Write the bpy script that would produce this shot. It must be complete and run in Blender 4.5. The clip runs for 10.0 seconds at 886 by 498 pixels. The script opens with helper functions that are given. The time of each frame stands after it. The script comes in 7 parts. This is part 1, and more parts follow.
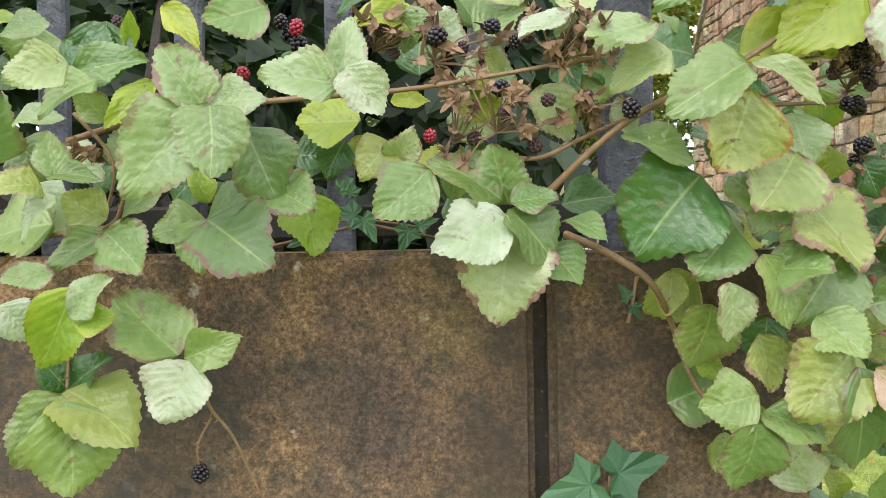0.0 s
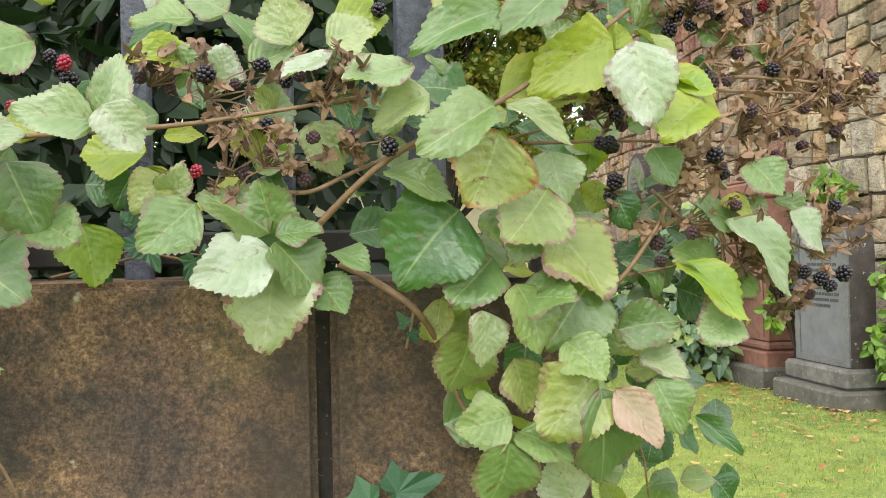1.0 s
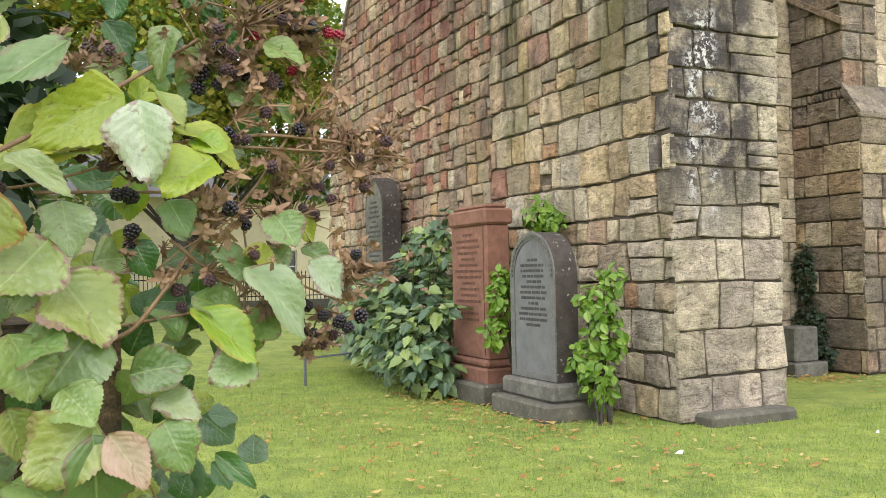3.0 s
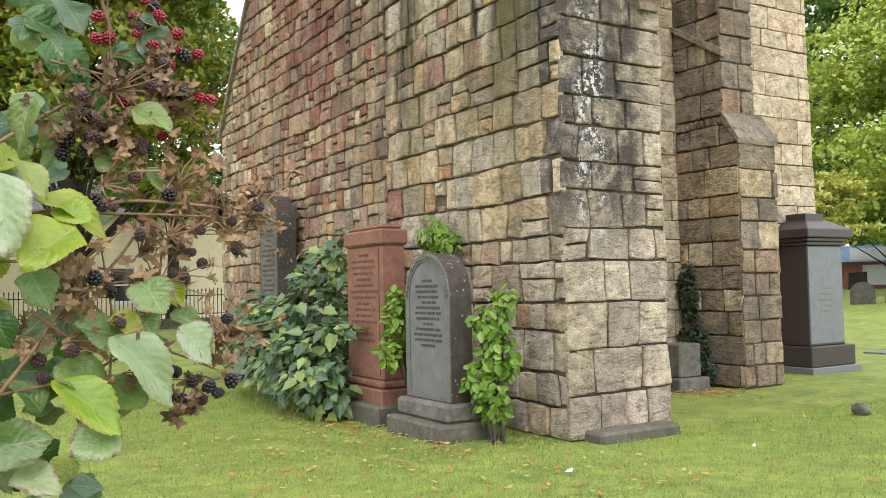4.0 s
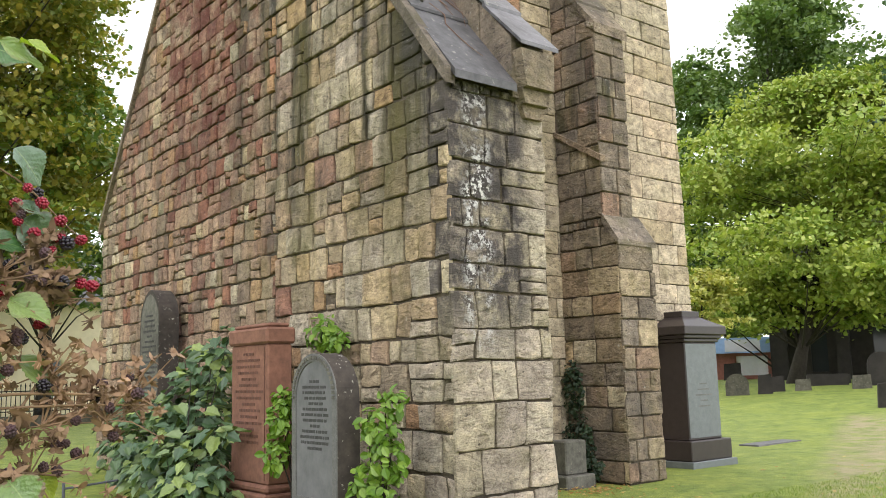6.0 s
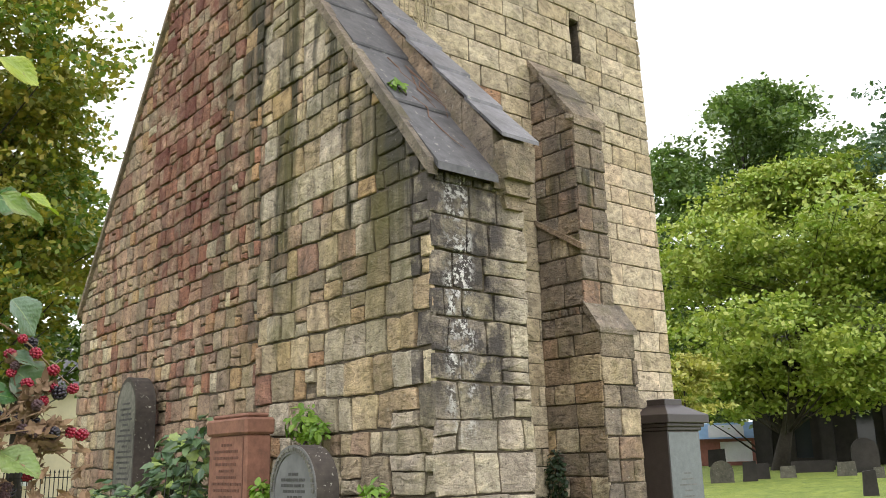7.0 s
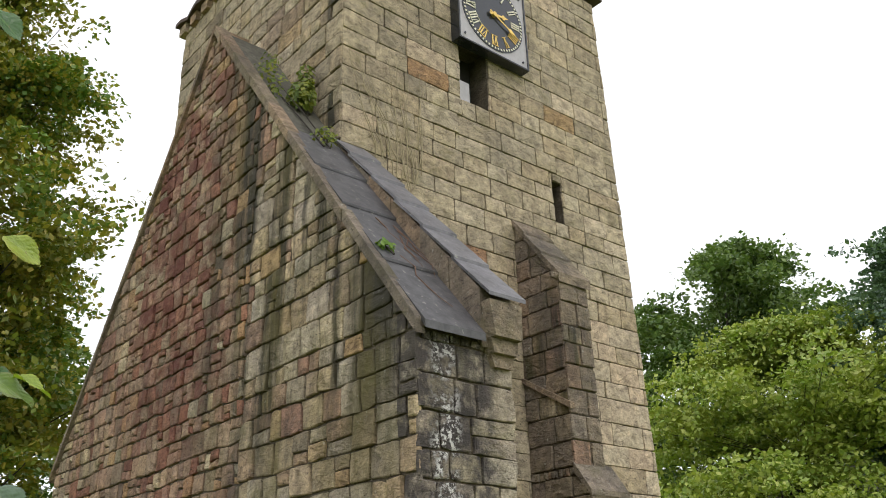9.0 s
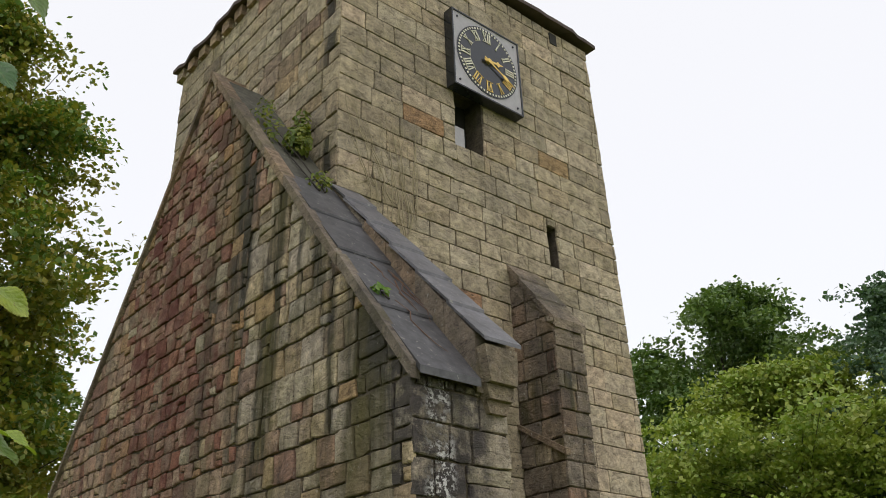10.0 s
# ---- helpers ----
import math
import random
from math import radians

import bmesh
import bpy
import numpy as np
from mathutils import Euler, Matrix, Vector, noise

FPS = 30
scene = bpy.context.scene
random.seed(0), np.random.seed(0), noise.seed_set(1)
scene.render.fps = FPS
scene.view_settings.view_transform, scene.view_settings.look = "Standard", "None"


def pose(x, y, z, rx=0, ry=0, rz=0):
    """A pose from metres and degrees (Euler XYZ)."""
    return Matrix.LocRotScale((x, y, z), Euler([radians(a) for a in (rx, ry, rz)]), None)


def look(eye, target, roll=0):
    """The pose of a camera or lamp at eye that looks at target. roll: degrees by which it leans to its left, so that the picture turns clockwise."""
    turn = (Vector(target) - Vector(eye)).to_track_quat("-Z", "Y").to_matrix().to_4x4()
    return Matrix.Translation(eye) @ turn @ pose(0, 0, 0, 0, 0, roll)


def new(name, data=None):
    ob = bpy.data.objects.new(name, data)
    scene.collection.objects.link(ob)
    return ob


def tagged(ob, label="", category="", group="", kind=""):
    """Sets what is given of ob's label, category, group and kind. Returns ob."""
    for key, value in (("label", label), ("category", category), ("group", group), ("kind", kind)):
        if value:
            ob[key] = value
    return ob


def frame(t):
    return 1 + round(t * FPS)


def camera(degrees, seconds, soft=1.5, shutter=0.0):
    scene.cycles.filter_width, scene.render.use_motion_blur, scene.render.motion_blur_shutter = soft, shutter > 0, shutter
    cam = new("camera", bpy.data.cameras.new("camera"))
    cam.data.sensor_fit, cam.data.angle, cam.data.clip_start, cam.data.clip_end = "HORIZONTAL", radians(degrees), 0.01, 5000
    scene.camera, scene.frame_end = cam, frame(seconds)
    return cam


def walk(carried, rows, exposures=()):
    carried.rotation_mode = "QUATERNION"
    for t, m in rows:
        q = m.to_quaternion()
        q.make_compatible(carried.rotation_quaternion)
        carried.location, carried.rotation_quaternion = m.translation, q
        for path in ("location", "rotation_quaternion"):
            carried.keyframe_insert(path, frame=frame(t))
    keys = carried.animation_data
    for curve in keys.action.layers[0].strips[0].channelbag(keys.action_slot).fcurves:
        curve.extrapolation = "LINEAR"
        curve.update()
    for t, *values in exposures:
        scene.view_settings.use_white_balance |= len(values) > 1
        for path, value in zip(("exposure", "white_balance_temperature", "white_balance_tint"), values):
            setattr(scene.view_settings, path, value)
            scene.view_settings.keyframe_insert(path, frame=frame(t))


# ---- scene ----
# the camera and its walk
cam = camera(53.6, 10.0, 0.9)
PATH = [
    (0, (0.000, 0.000, 1.395), (0.077, 1.999, 1.385), -0.96),
    (0.5, (0.053, -0.019, 1.403), (0.220, 1.974, 1.408), -0.95),
    (1, (0.106, -0.039, 1.407), (0.397, 1.939, 1.424), -1.16),
    (1.5, (0.154, -0.059, 1.411), (0.568, 1.897, 1.437), -1.22),
    (2, (0.206, -0.088, 1.416), (0.759, 1.834, 1.450), -1.19),
    (2.5, (0.252, -0.114, 1.421), (0.939, 1.763, 1.463), -1.16),
    (3, (0.293, -0.142, 1.427), (1.121, 1.677, 1.480), -1.06),
    (4.3, (0.308, -0.183, 1.491), (1.390, 1.496, 1.590), -1.17),
    (4.5, (0.307, -0.187, 1.500), (1.420, 1.472, 1.610), -1.11),
    (5, (0.306, -0.193, 1.520), (1.476, 1.422, 1.675), -1.23),
    (5.5, (0.303, -0.199, 1.541), (1.512, 1.380, 1.752), -1.45),
    (5.7, (0.301, -0.202, 1.553), (1.522, 1.365, 1.791), -1.46),
    (7, (0.268, -0.237, 1.639), (1.514, 1.257, 2.105), -1.46),
    (7.5, (0.261, -0.238, 1.652), (1.499, 1.224, 2.227), -1.56),
    (8, (0.264, -0.235, 1.661), (1.489, 1.198, 2.327), -1.64),
    (8.5, (0.260, -0.226, 1.665), (1.474, 1.178, 2.409), -1.79),
    (9, (0.257, -0.218, 1.668), (1.463, 1.162, 2.469), -1.91),
    (9.5, (0.260, -0.214, 1.674), (1.457, 1.145, 2.522), -2.01),
    (10, (0.262, -0.209, 1.682), (1.451, 1.129, 2.573), -2.04),
]
walk(cam, [(t, look(eye, target, roll)) for t, eye, target, roll in PATH], [(0.0, 1.6), (2.0, 1.54), (3.0, 1.44), (4.5, 1.33), (5.5, 1.24), (7.0, 1.12), (8.5, 0.72), (9.3, 0.36), (10.0, 0.05)])

# ---- world and light: an overcast autumn day ----
world = bpy.data.worlds.new("overcast_sky")
scene.world = world
world.use_nodes = True
wn = world.node_tree
wn.nodes.clear()
sky = wn.nodes.new("ShaderNodeTexSky")
sky.sky_type = "NISHITA"
sky.sun_disc = False
sky.sun_elevation = radians(48)
sky.sun_rotation = radians(200)
bg_sky = wn.nodes.new("ShaderNodeBackground")
bg_sky.inputs["Strength"].default_value = 0.03
bg_cloud = wn.nodes.new("ShaderNodeBackground")
bg_cloud.inputs["Color"].default_value = (1.0, 0.988, 1.0, 1)
bg_cloud.inputs["Strength"].default_value = 0.87
adder = wn.nodes.new("ShaderNodeAddShader")
wout = wn.nodes.new("ShaderNodeOutputWorld")
wn.links.new(sky.outputs[0], bg_sky.inputs["Color"])
wn.links.new(bg_sky.outputs[0], adder.inputs[0])
wn.links.new(bg_cloud.outputs[0], adder.inputs[1])
wn.links.new(adder.outputs[0], wout.inputs["Surface"])

sun_data = bpy.data.lights.new("sun", "SUN")
sun_data.energy = 0.5
sun_data.angle = radians(25)
sun_data.color = (1.0, 0.96, 0.9)
sun = new("sun", sun_data)
sun.matrix_world = look((0, 0, 30), (0 + 30 * math.cos(radians(48)) * 0.45, 30 * math.cos(radians(48)) * 0.9, 30 - 30 * math.sin(radians(48))))

# ---- main sizes ----
XA, YB = 5.56, 6.28            # gable face and end face of the raking wall
XT, YT, XR, YK = 6.5, 9.13, 12.94, 15.34   # tower: west face, clock face, far sides at the wall head
BATTER = 0.026                 # the east side leans in as it climbs
TOP = 14.05                    # tower wall head
EAVE, APEX_Y, APEX_Z, BACK_Y = 4.63, 11.57, 11.38, 16.9
XB0, XB1, YBU = 10.02, 10.8, 7.98   # stepped buttress
WALL_Y, WALL_TOP, WALL_END = 0.75, 1.39, 0.36   # roadside wall


# ---- materials ----
def nodes_of(name):
    m = bpy.data.materials.new(name)
    m.use_nodes = True
    t = m.node_tree
    return m, t, t.nodes["Principled BSDF"]


def nz(t, scale, detail=4.0, rough=0.55, stretch=None, dist=0.0):
    """A noise value on object coordinates."""
    c = t.nodes.new("ShaderNodeTexCoord")
    n = t.nodes.new("ShaderNodeTexNoise")
    n.inputs["Scale"].default_value = scale
    n.inputs["Detail"].default_value = detail
    n.inputs["Roughness"].default_value = rough
    n.inputs["Distortion"].default_value = dist
    if stretch:
        mp = t.nodes.new("ShaderNodeMapping")
        mp.inputs["Scale"].default_value = stretch
        t.links.new(c.outputs["Object"], mp.inputs["Vector"])
        t.links.new(mp.outputs[0], n.inputs["Vector"])
    else:
        t.links.new(c.outputs["Object"], n.inputs["Vector"])
    return n.outputs["Fac"]


def ramp(t, value, stops):
    r = t.nodes.new("ShaderNodeValToRGB")
    while len(r.color_ramp.elements) < len(stops):
        r.color_ramp.elements.new(0.5)
    for e, (p, c) in zip(r.color_ramp.elements, stops):
        e.position = p
        e.color = (*c, 1) if len(c) == 3 else c
    t.links.new(value, r.inputs[0])
    return r.outputs[0]


def grey(v):
    return (v, v, v)


def mix(t, fac, a, b, how="MIX"):
    m = t.nodes.new("ShaderNodeMix")
    m.data_type = "RGBA"
    m.blend_type = how
    for sock, val in ((m.inputs[0], fac), (m.inputs[6], a), (m.inputs[7], b)):
        if isinstance(val, (int, float)):
            sock.default_value = val
        elif isinstance(val, tuple):
            sock.default_value = (*val, 1)
        else:
            t.links.new(val, sock)
    return m.outputs[2]


def calc(t, op, a, b=0.0):
    m = t.nodes.new("ShaderNodeMath")
    m.operation = op
    for sock, val in ((m.inputs[0], a), (m.inputs[1], b)):
        if isinstance(val, (int, float)):
            sock.default_value = val
        else:
            t.links.new(val, sock)
    return m.outputs[0]


def own_random(t):
    """A value of its own for each piece, be it an object or an island of a joined mesh."""
    o = t.nodes.new("ShaderNodeObjectInfo")
    g = t.nodes.new("ShaderNodeNewGeometry")
    return calc(t, "FRACT", calc(t, "ADD", o.outputs["Random"], g.outputs["Random Per Island"]))


def bump(t, bsdf, height, strength, distance):
    b = t.nodes.new("ShaderNodeBump")
    b.inputs["Strength"].default_value = strength
    b.inputs["Distance"].default_value = distance
    t.links.new(height, b.inputs["Height"])
    t.links.new(b.outputs[0], bsdf.inputs["Normal"])


def axis_value(t, k):
    c = t.nodes.new("ShaderNodeTexCoord")
    s = t.nodes.new("ShaderNodeSeparateXYZ")
    t.links.new(c.outputs["Object"], s.inputs[0])
    return s.outputs[k]


def band(t, v, lo, hi, soft):
    """1 between lo and hi, falling to 0 over soft."""
    a = t.nodes.new("ShaderNodeMapRange")
    a.interpolation_type = "SMOOTHSTEP"
    a.inputs["From Min"].default_value, a.inputs["From Max"].default_value = lo - soft, lo
    t.links.new(v, a.inputs["Value"])
    b = t.nodes.new("ShaderNodeMapRange")
    b.interpolation_type = "SMOOTHSTEP"
    b.inputs["From Min"].default_value, b.inputs["From Max"].default_value = hi, hi + soft
    t.links.new(v, b.inputs["Value"])
    return calc(t, "MULTIPLY", a.outputs[0], calc(t, "SUBTRACT", 1.0, b.outputs[0]))


def bed_vector(t):
    """Object coordinates shifted and tilted for each stone, so that bedding differs from block to block."""
    c = t.nodes.new("ShaderNodeTexCoord")
    r = own_random(t)
    k = t.nodes.new("ShaderNodeCombineXYZ")
    for i, q in enumerate((31.0, 17.0, 23.0)):
        t.links.new(calc(t, "MULTIPLY", r, q), k.inputs[i])
    a = t.nodes.new("ShaderNodeVectorMath")
    t.links.new(c.outputs["Object"], a.inputs[0])
    t.links.new(k.outputs[0], a.inputs[1])
    v = t.nodes.new("ShaderNodeVectorRotate")
    v.inputs["Axis"].default_value = (0.707, 0.707, 0)
    t.links.new(a.outputs[0], v.inputs["Vector"])
    t.links.new(calc(t, "MULTIPLY", calc(t, "SUBTRACT", calc(t, "FRACT", calc(t, "MULTIPLY", r, 13.7)), 0.5), 0.7), v.inputs["Angle"])
    return v.outputs[0]


def nz_on(t, vector, scale, detail, rough, stretch, dist=0.0):
    n = t.nodes.new("ShaderNodeTexNoise")
    n.inputs["Scale"].default_value = scale
    n.inputs["Detail"].default_value = detail
    n.inputs["Roughness"].default_value = rough
    n.inputs["Distortion"].default_value = dist
    mp = t.nodes.new("ShaderNodeMapping")
    mp.inputs["Scale"].default_value = stretch
    t.links.new(vector, mp.inputs["Vector"])
    t.links.new(mp.outputs[0], n.inputs["Vector"])
    return n.outputs["Fac"]


def stone_material(name, colours, soot=0.5, lichen=0.3, moss=0.25, patch=False, streak=False, rough_face=0.6, stain=None):
    """Weathered sandstone: a tone for each block, eroded bedding, pits, soot, algae and lichen."""
    m, t, b = nodes_of(name)
    n = len(colours)
    base = ramp(t, own_random(t), [((i + 0.5) / n, c) for i, c in enumerate(colours)])
    vec = bed_vector(t)
    fine = nz(t, 42, 5, 0.7)
    mid = nz(t, 6.5, 7, 0.68, None, 0.5)
    bed = nz_on(t, vec, 4.2, 7, 0.74, (1.0, 1.0, 3.4), 1.1)
    pits = nz_on(t, vec, 15, 5, 0.68, (1.0, 1.0, 1.6), 0.4)
    col = mix(t, 0.45, base, ramp(t, fine, [(0.35, grey(0.5)), (0.5, grey(1.0)), (0.65, grey(1.3))]), "MULTIPLY")
    col = mix(t, 0.8, col, ramp(t, mid, [(0.34, (0.52, 0.5, 0.5)), (0.5, grey(1.0)), (0.66, (1.4, 1.37, 1.3))]), "MULTIPLY")
    col = mix(t, 0.9, col, ramp(t, bed, [(0.36, (0.5, 0.47, 0.45)), (0.46, grey(0.96)), (0.66, (1.22, 1.2, 1.15))]), "MULTIPLY")
    col = mix(t, ramp(t, pits, [(0.33, grey(0.8)), (0.39, grey(0))]), col, (0.05, 0.042, 0.035))
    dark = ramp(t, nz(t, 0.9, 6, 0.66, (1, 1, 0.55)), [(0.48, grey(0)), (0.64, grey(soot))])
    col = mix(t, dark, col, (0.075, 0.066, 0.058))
    if stain:
        red = calc(t, "MULTIPLY", band(t, axis_value(t, 1), 11.0, 13.4, 1.3), band(t, axis_value(t, 2), 5.4, 9.6, 2.2))
        col = mix(t, calc(t, "MULTIPLY", red, ramp(t, nz(t, 1.9, 5, 0.7), [(0.44, grey(0)), (0.6, grey(0.75))])), col, stain)
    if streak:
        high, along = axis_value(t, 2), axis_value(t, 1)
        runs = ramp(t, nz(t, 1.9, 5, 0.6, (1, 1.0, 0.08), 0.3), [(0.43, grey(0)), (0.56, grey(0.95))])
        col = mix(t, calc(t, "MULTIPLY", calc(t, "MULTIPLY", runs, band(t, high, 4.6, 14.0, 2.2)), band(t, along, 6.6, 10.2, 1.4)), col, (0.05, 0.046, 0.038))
        algae = ramp(t, nz(t, 1.6, 5, 0.62, (1, 1, 0.25)), [(0.46, grey(0)), (0.68, grey(0.5))])
        col = mix(t, calc(t, "MULTIPLY", calc(t, "MULTIPLY", algae, band(t, high, 2.6, 9.0, 1.5)), band(t, along, 6.8, 10.4, 0.8)), col, (0.16, 0.135, 0.04))
    green = ramp(t, nz(t, 2.3, 5, 0.65), [(0.52, grey(0)), (0.66, grey(moss))])
    col = mix(t, green, col, (0.12, 0.115, 0.042))
    spots = ramp(t, nz(t, 16, 3, 0.6), [(0.66, grey(0)), (0.7, grey(lichen))])
    col = mix(t, spots, col, (0.5, 0.49, 0.43))
    if patch:
        gone = calc(t, "LESS_THAN", axis_value(t, 1), 6.6)
        black = calc(t, "MULTIPLY", band(t, axis_value(t, 0), 5.6, 6.4, 0.35), band(t, axis_value(t, 2), 2.5, 4.9, 1.1))
        black = calc(t, "MULTIPLY", black, ramp(t, nz(t, 3.4, 8, 0.74), [(0.38, grey(0.15)), (0.53, grey(0.95))]))
        col = mix(t, calc(t, "MULTIPLY", black, gone), col, (0.058, 0.05, 0.05))
        fleck = calc(t, "MULTIPLY", ramp(t, nz(t, 17, 6, 0.78), [(0.5, grey(0)), (0.54, grey(1.0))]), ramp(t, nz(t, 3.4, 4, 0.62), [(0.42, grey(0.0)), (0.56, grey(1.0))]))
        zone = calc(t, "MULTIPLY", band(t, axis_value(t, 0), 5.8, 5.98, 0.16), band(t, axis_value(t, 2), 2.3, 4.1, 0.7))
        col = mix(t, calc(t, "MULTIPLY", calc(t, "MULTIPLY", fleck, zone), gone), col, (0.66, 0.64, 0.62))
    t.links.new(col, b.inputs["Base Color"])
    b.inputs["Roughness"].default_value = 0.92
    b.inputs["Specular IOR Level"].default_value = 0.25
    h = calc(t, "ADD", calc(t, "MULTIPLY", fine, 0.22), calc(t, "ADD", calc(t, "MULTIPLY", mid, 0.9), calc(t, "MULTIPLY", bed, 1.1)))
    bump(t, b, calc(t, "ADD", h, calc(t, "MULTIPLY", pits, 0.5)), rough_face, 0.11)
    return m


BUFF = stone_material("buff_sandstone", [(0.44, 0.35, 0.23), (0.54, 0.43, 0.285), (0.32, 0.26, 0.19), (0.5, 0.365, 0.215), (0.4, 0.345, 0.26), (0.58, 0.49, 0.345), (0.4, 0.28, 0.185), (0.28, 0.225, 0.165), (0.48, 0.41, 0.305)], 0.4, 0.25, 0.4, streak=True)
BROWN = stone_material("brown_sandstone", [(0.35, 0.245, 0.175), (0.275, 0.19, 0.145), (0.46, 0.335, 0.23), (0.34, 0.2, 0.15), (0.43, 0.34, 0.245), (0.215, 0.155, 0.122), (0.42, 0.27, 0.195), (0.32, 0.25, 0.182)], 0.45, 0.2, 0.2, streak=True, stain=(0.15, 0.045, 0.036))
RED = stone_material("red_sandstone", [(0.285, 0.14, 0.1), (0.225, 0.115, 0.09), (0.33, 0.165, 0.11), (0.26, 0.15, 0.118)], 0.4, 0.2, 0.1, stain=(0.115, 0.035, 0.03))
ORANGE = stone_material("orange_sandstone", [(0.4, 0.245, 0.135), (0.38, 0.27, 0.15), (0.36, 0.215, 0.13)], 0.3, 0.15, 0.1)
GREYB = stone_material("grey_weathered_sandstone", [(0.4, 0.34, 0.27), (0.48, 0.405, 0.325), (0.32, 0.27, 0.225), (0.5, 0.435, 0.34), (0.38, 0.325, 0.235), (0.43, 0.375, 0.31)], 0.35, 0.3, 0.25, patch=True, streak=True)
ASHLAR = stone_material("buff_ashlar", [(0.38, 0.315, 0.222), (0.34, 0.283, 0.203), (0.42, 0.35, 0.25), (0.295, 0.247, 0.18), (0.39, 0.31, 0.21), (0.44, 0.375, 0.28), (0.36, 0.305, 0.226)], 0.35, 0.12, 0.3, rough_face=0.32)
PALE = stone_material("pale_ashlar", [(0.46, 0.385, 0.285), (0.5, 0.415, 0.31), (0.43, 0.355, 0.265), (0.47, 0.37, 0.27)], 0.15, 0.1, 0.1, rough_face=0.3)
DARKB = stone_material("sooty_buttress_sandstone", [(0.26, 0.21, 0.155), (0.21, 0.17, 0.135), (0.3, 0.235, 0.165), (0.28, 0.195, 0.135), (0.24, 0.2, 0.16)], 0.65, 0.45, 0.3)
MORTAR = stone_material("old_lime_mortar", [(0.098, 0.08, 0.062), (0.12, 0.098, 0.073)], 0.5, 0.1, 0.3)


def plain(name, colour, rough=0.6, metal=0.0, vary=0.25, scale=12.0, relief=0.2, dist=0.004, spots=None):
    m, t, b = nodes_of(name)
    a, c = nz(t, scale, 5, 0.65), nz(t, scale * 0.17, 4, 0.6)
    col = mix(t, vary, colour, ramp(t, a, [(0.3, grey(0.3)), (0.7, grey(1.5))]), "MULTIPLY")
    col = mix(t, vary, col, ramp(t, c, [(0.3, grey(0.4)), (0.7, grey(1.4))]), "MULTIPLY")
    if spots:
        col = mix(t, ramp(t, nz(t, scale * 2.2, 3, 0.6), [(0.64, grey(0)), (0.68, grey(0.9))]), col, spots)
    t.links.new(col, b.inputs["Base Color"])
    b.inputs["Roughness"].default_value = rough
    b.inputs["Metallic"].default_value = metal
    bump(t, b, a, relief, dist)
    return m


SLATE = plain("weathered_dark_slate", (0.078, 0.075, 0.078), 0.5, 0, 0.7, 7, 0.6, 0.012, spots=(0.24, 0.23, 0.2))
KERBSLATE = plain("weathered_pale_slate", (0.14, 0.135, 0.145), 0.45, 0, 0.6, 8, 0.5, 0.01, spots=(0.26, 0.25, 0.22))
GRANITE = plain("grey_granite", (0.122, 0.119, 0.115), 0.5, 0, 0.4, 40, 0.2, 0.002, spots=(0.216, 0.216, 0.194))
DARKGRANITE = plain("dark_polished_granite", (0.035, 0.026, 0.025), 0.4, 0, 0.35, 60, 0.1, 0.001)
PEDFACE = plain("grey_polished_granite_face", (0.135, 0.15, 0.155), 0.4, 0, 0.25, 60, 0.1, 0.001)
REDGRAVE = plain("weathered_red_sandstone_memorial", (0.194, 0.089, 0.058), 0.85, 0, 0.4, 14, 0.3, 0.006)
GREYGRAVE = plain("weathered_grey_memorial_stone", (0.120, 0.114, 0.095), 0.8, 0, 0.6, 14, 0.4, 0.006, spots=(0.215, 0.205, 0.155))
MOSSBASE = plain("mossy_plinth_stone", (0.092, 0.086, 0.065), 0.9, 0, 0.6, 8, 0.6, 0.015, spots=(0.184, 0.184, 0.147))
LICHENED = plain("dark_lichen_spotted_granite", (0.05, 0.04, 0.033), 0.85, 0, 0.6, 9, 0.4, 0.006, spots=(0.3, 0.29, 0.25))
FACEGREY = plain("smooth_blue_grey_granite", (0.135, 0.135, 0.138), 0.55, 0, 0.35, 7, 0.1, 0.002)
LETTER = plain("incised_dark_lettering", (0.045, 0.043, 0.042), 0.7)
REDLETTER = plain("incised_brown_lettering", (0.11, 0.045, 0.03), 0.8)
CLOCKBLACK = plain("black_clock_enamel", (0.02, 0.023, 0.028), 0.22, 0, 0.15, 6, 0.05)
CLOCK_AND_SKYGREY = plain("grey_clock_board_and_pane_reflection", (0.4, 0.38, 0.4), 0.5, 0, 0.2, 8, 0.1)
GOLD = plain("gilded_metal", (0.75, 0.52, 0.14), 0.35, 0.6, 0.2, 20, 0.1)
CLOCKWHITE = plain("cream_painted_numeral", (0.7, 0.66, 0.52), 0.5)
# near-black for the far railings and for painted shade in the tower openings
BLACKIRON_AND_SHADE = plain("black_iron_and_painted_shade", (0.02, 0.018, 0.017), 0.9)
ROOFEDGE = plain("brown_weathered_eave_slate", (0.075, 0.05, 0.042), 0.8, 0, 0.4, 6, 0.4, 0.02)
IRON = plain("blue_grey_painted_wrought_iron", (0.085, 0.09, 0.115), 0.5, 0.1, 0.6, 90, 0.9, 0.006)
BARK = plain("rough_tree_bark", (0.04, 0.032, 0.025), 0.95, 0, 0.5, 9, 0.8, 0.03)
CREAM = plain("cream_painted_render", (0.745, 0.655, 0.466), 0.8, 0, 0.1, 4, 0.1)
GLASS_DARK = plain("dark_window_glass", (0.03, 0.037, 0.042), 0.12, 0, 0.1)
WHITEPAINT = plain("white_painted_wood", (0.75, 0.75, 0.74), 0.5, 0, 0.1)
BLUEPANEL = plain("pale_blue_metal_roof", (0.33, 0.5, 0.75), 0.5, 0, 0.15, 2)
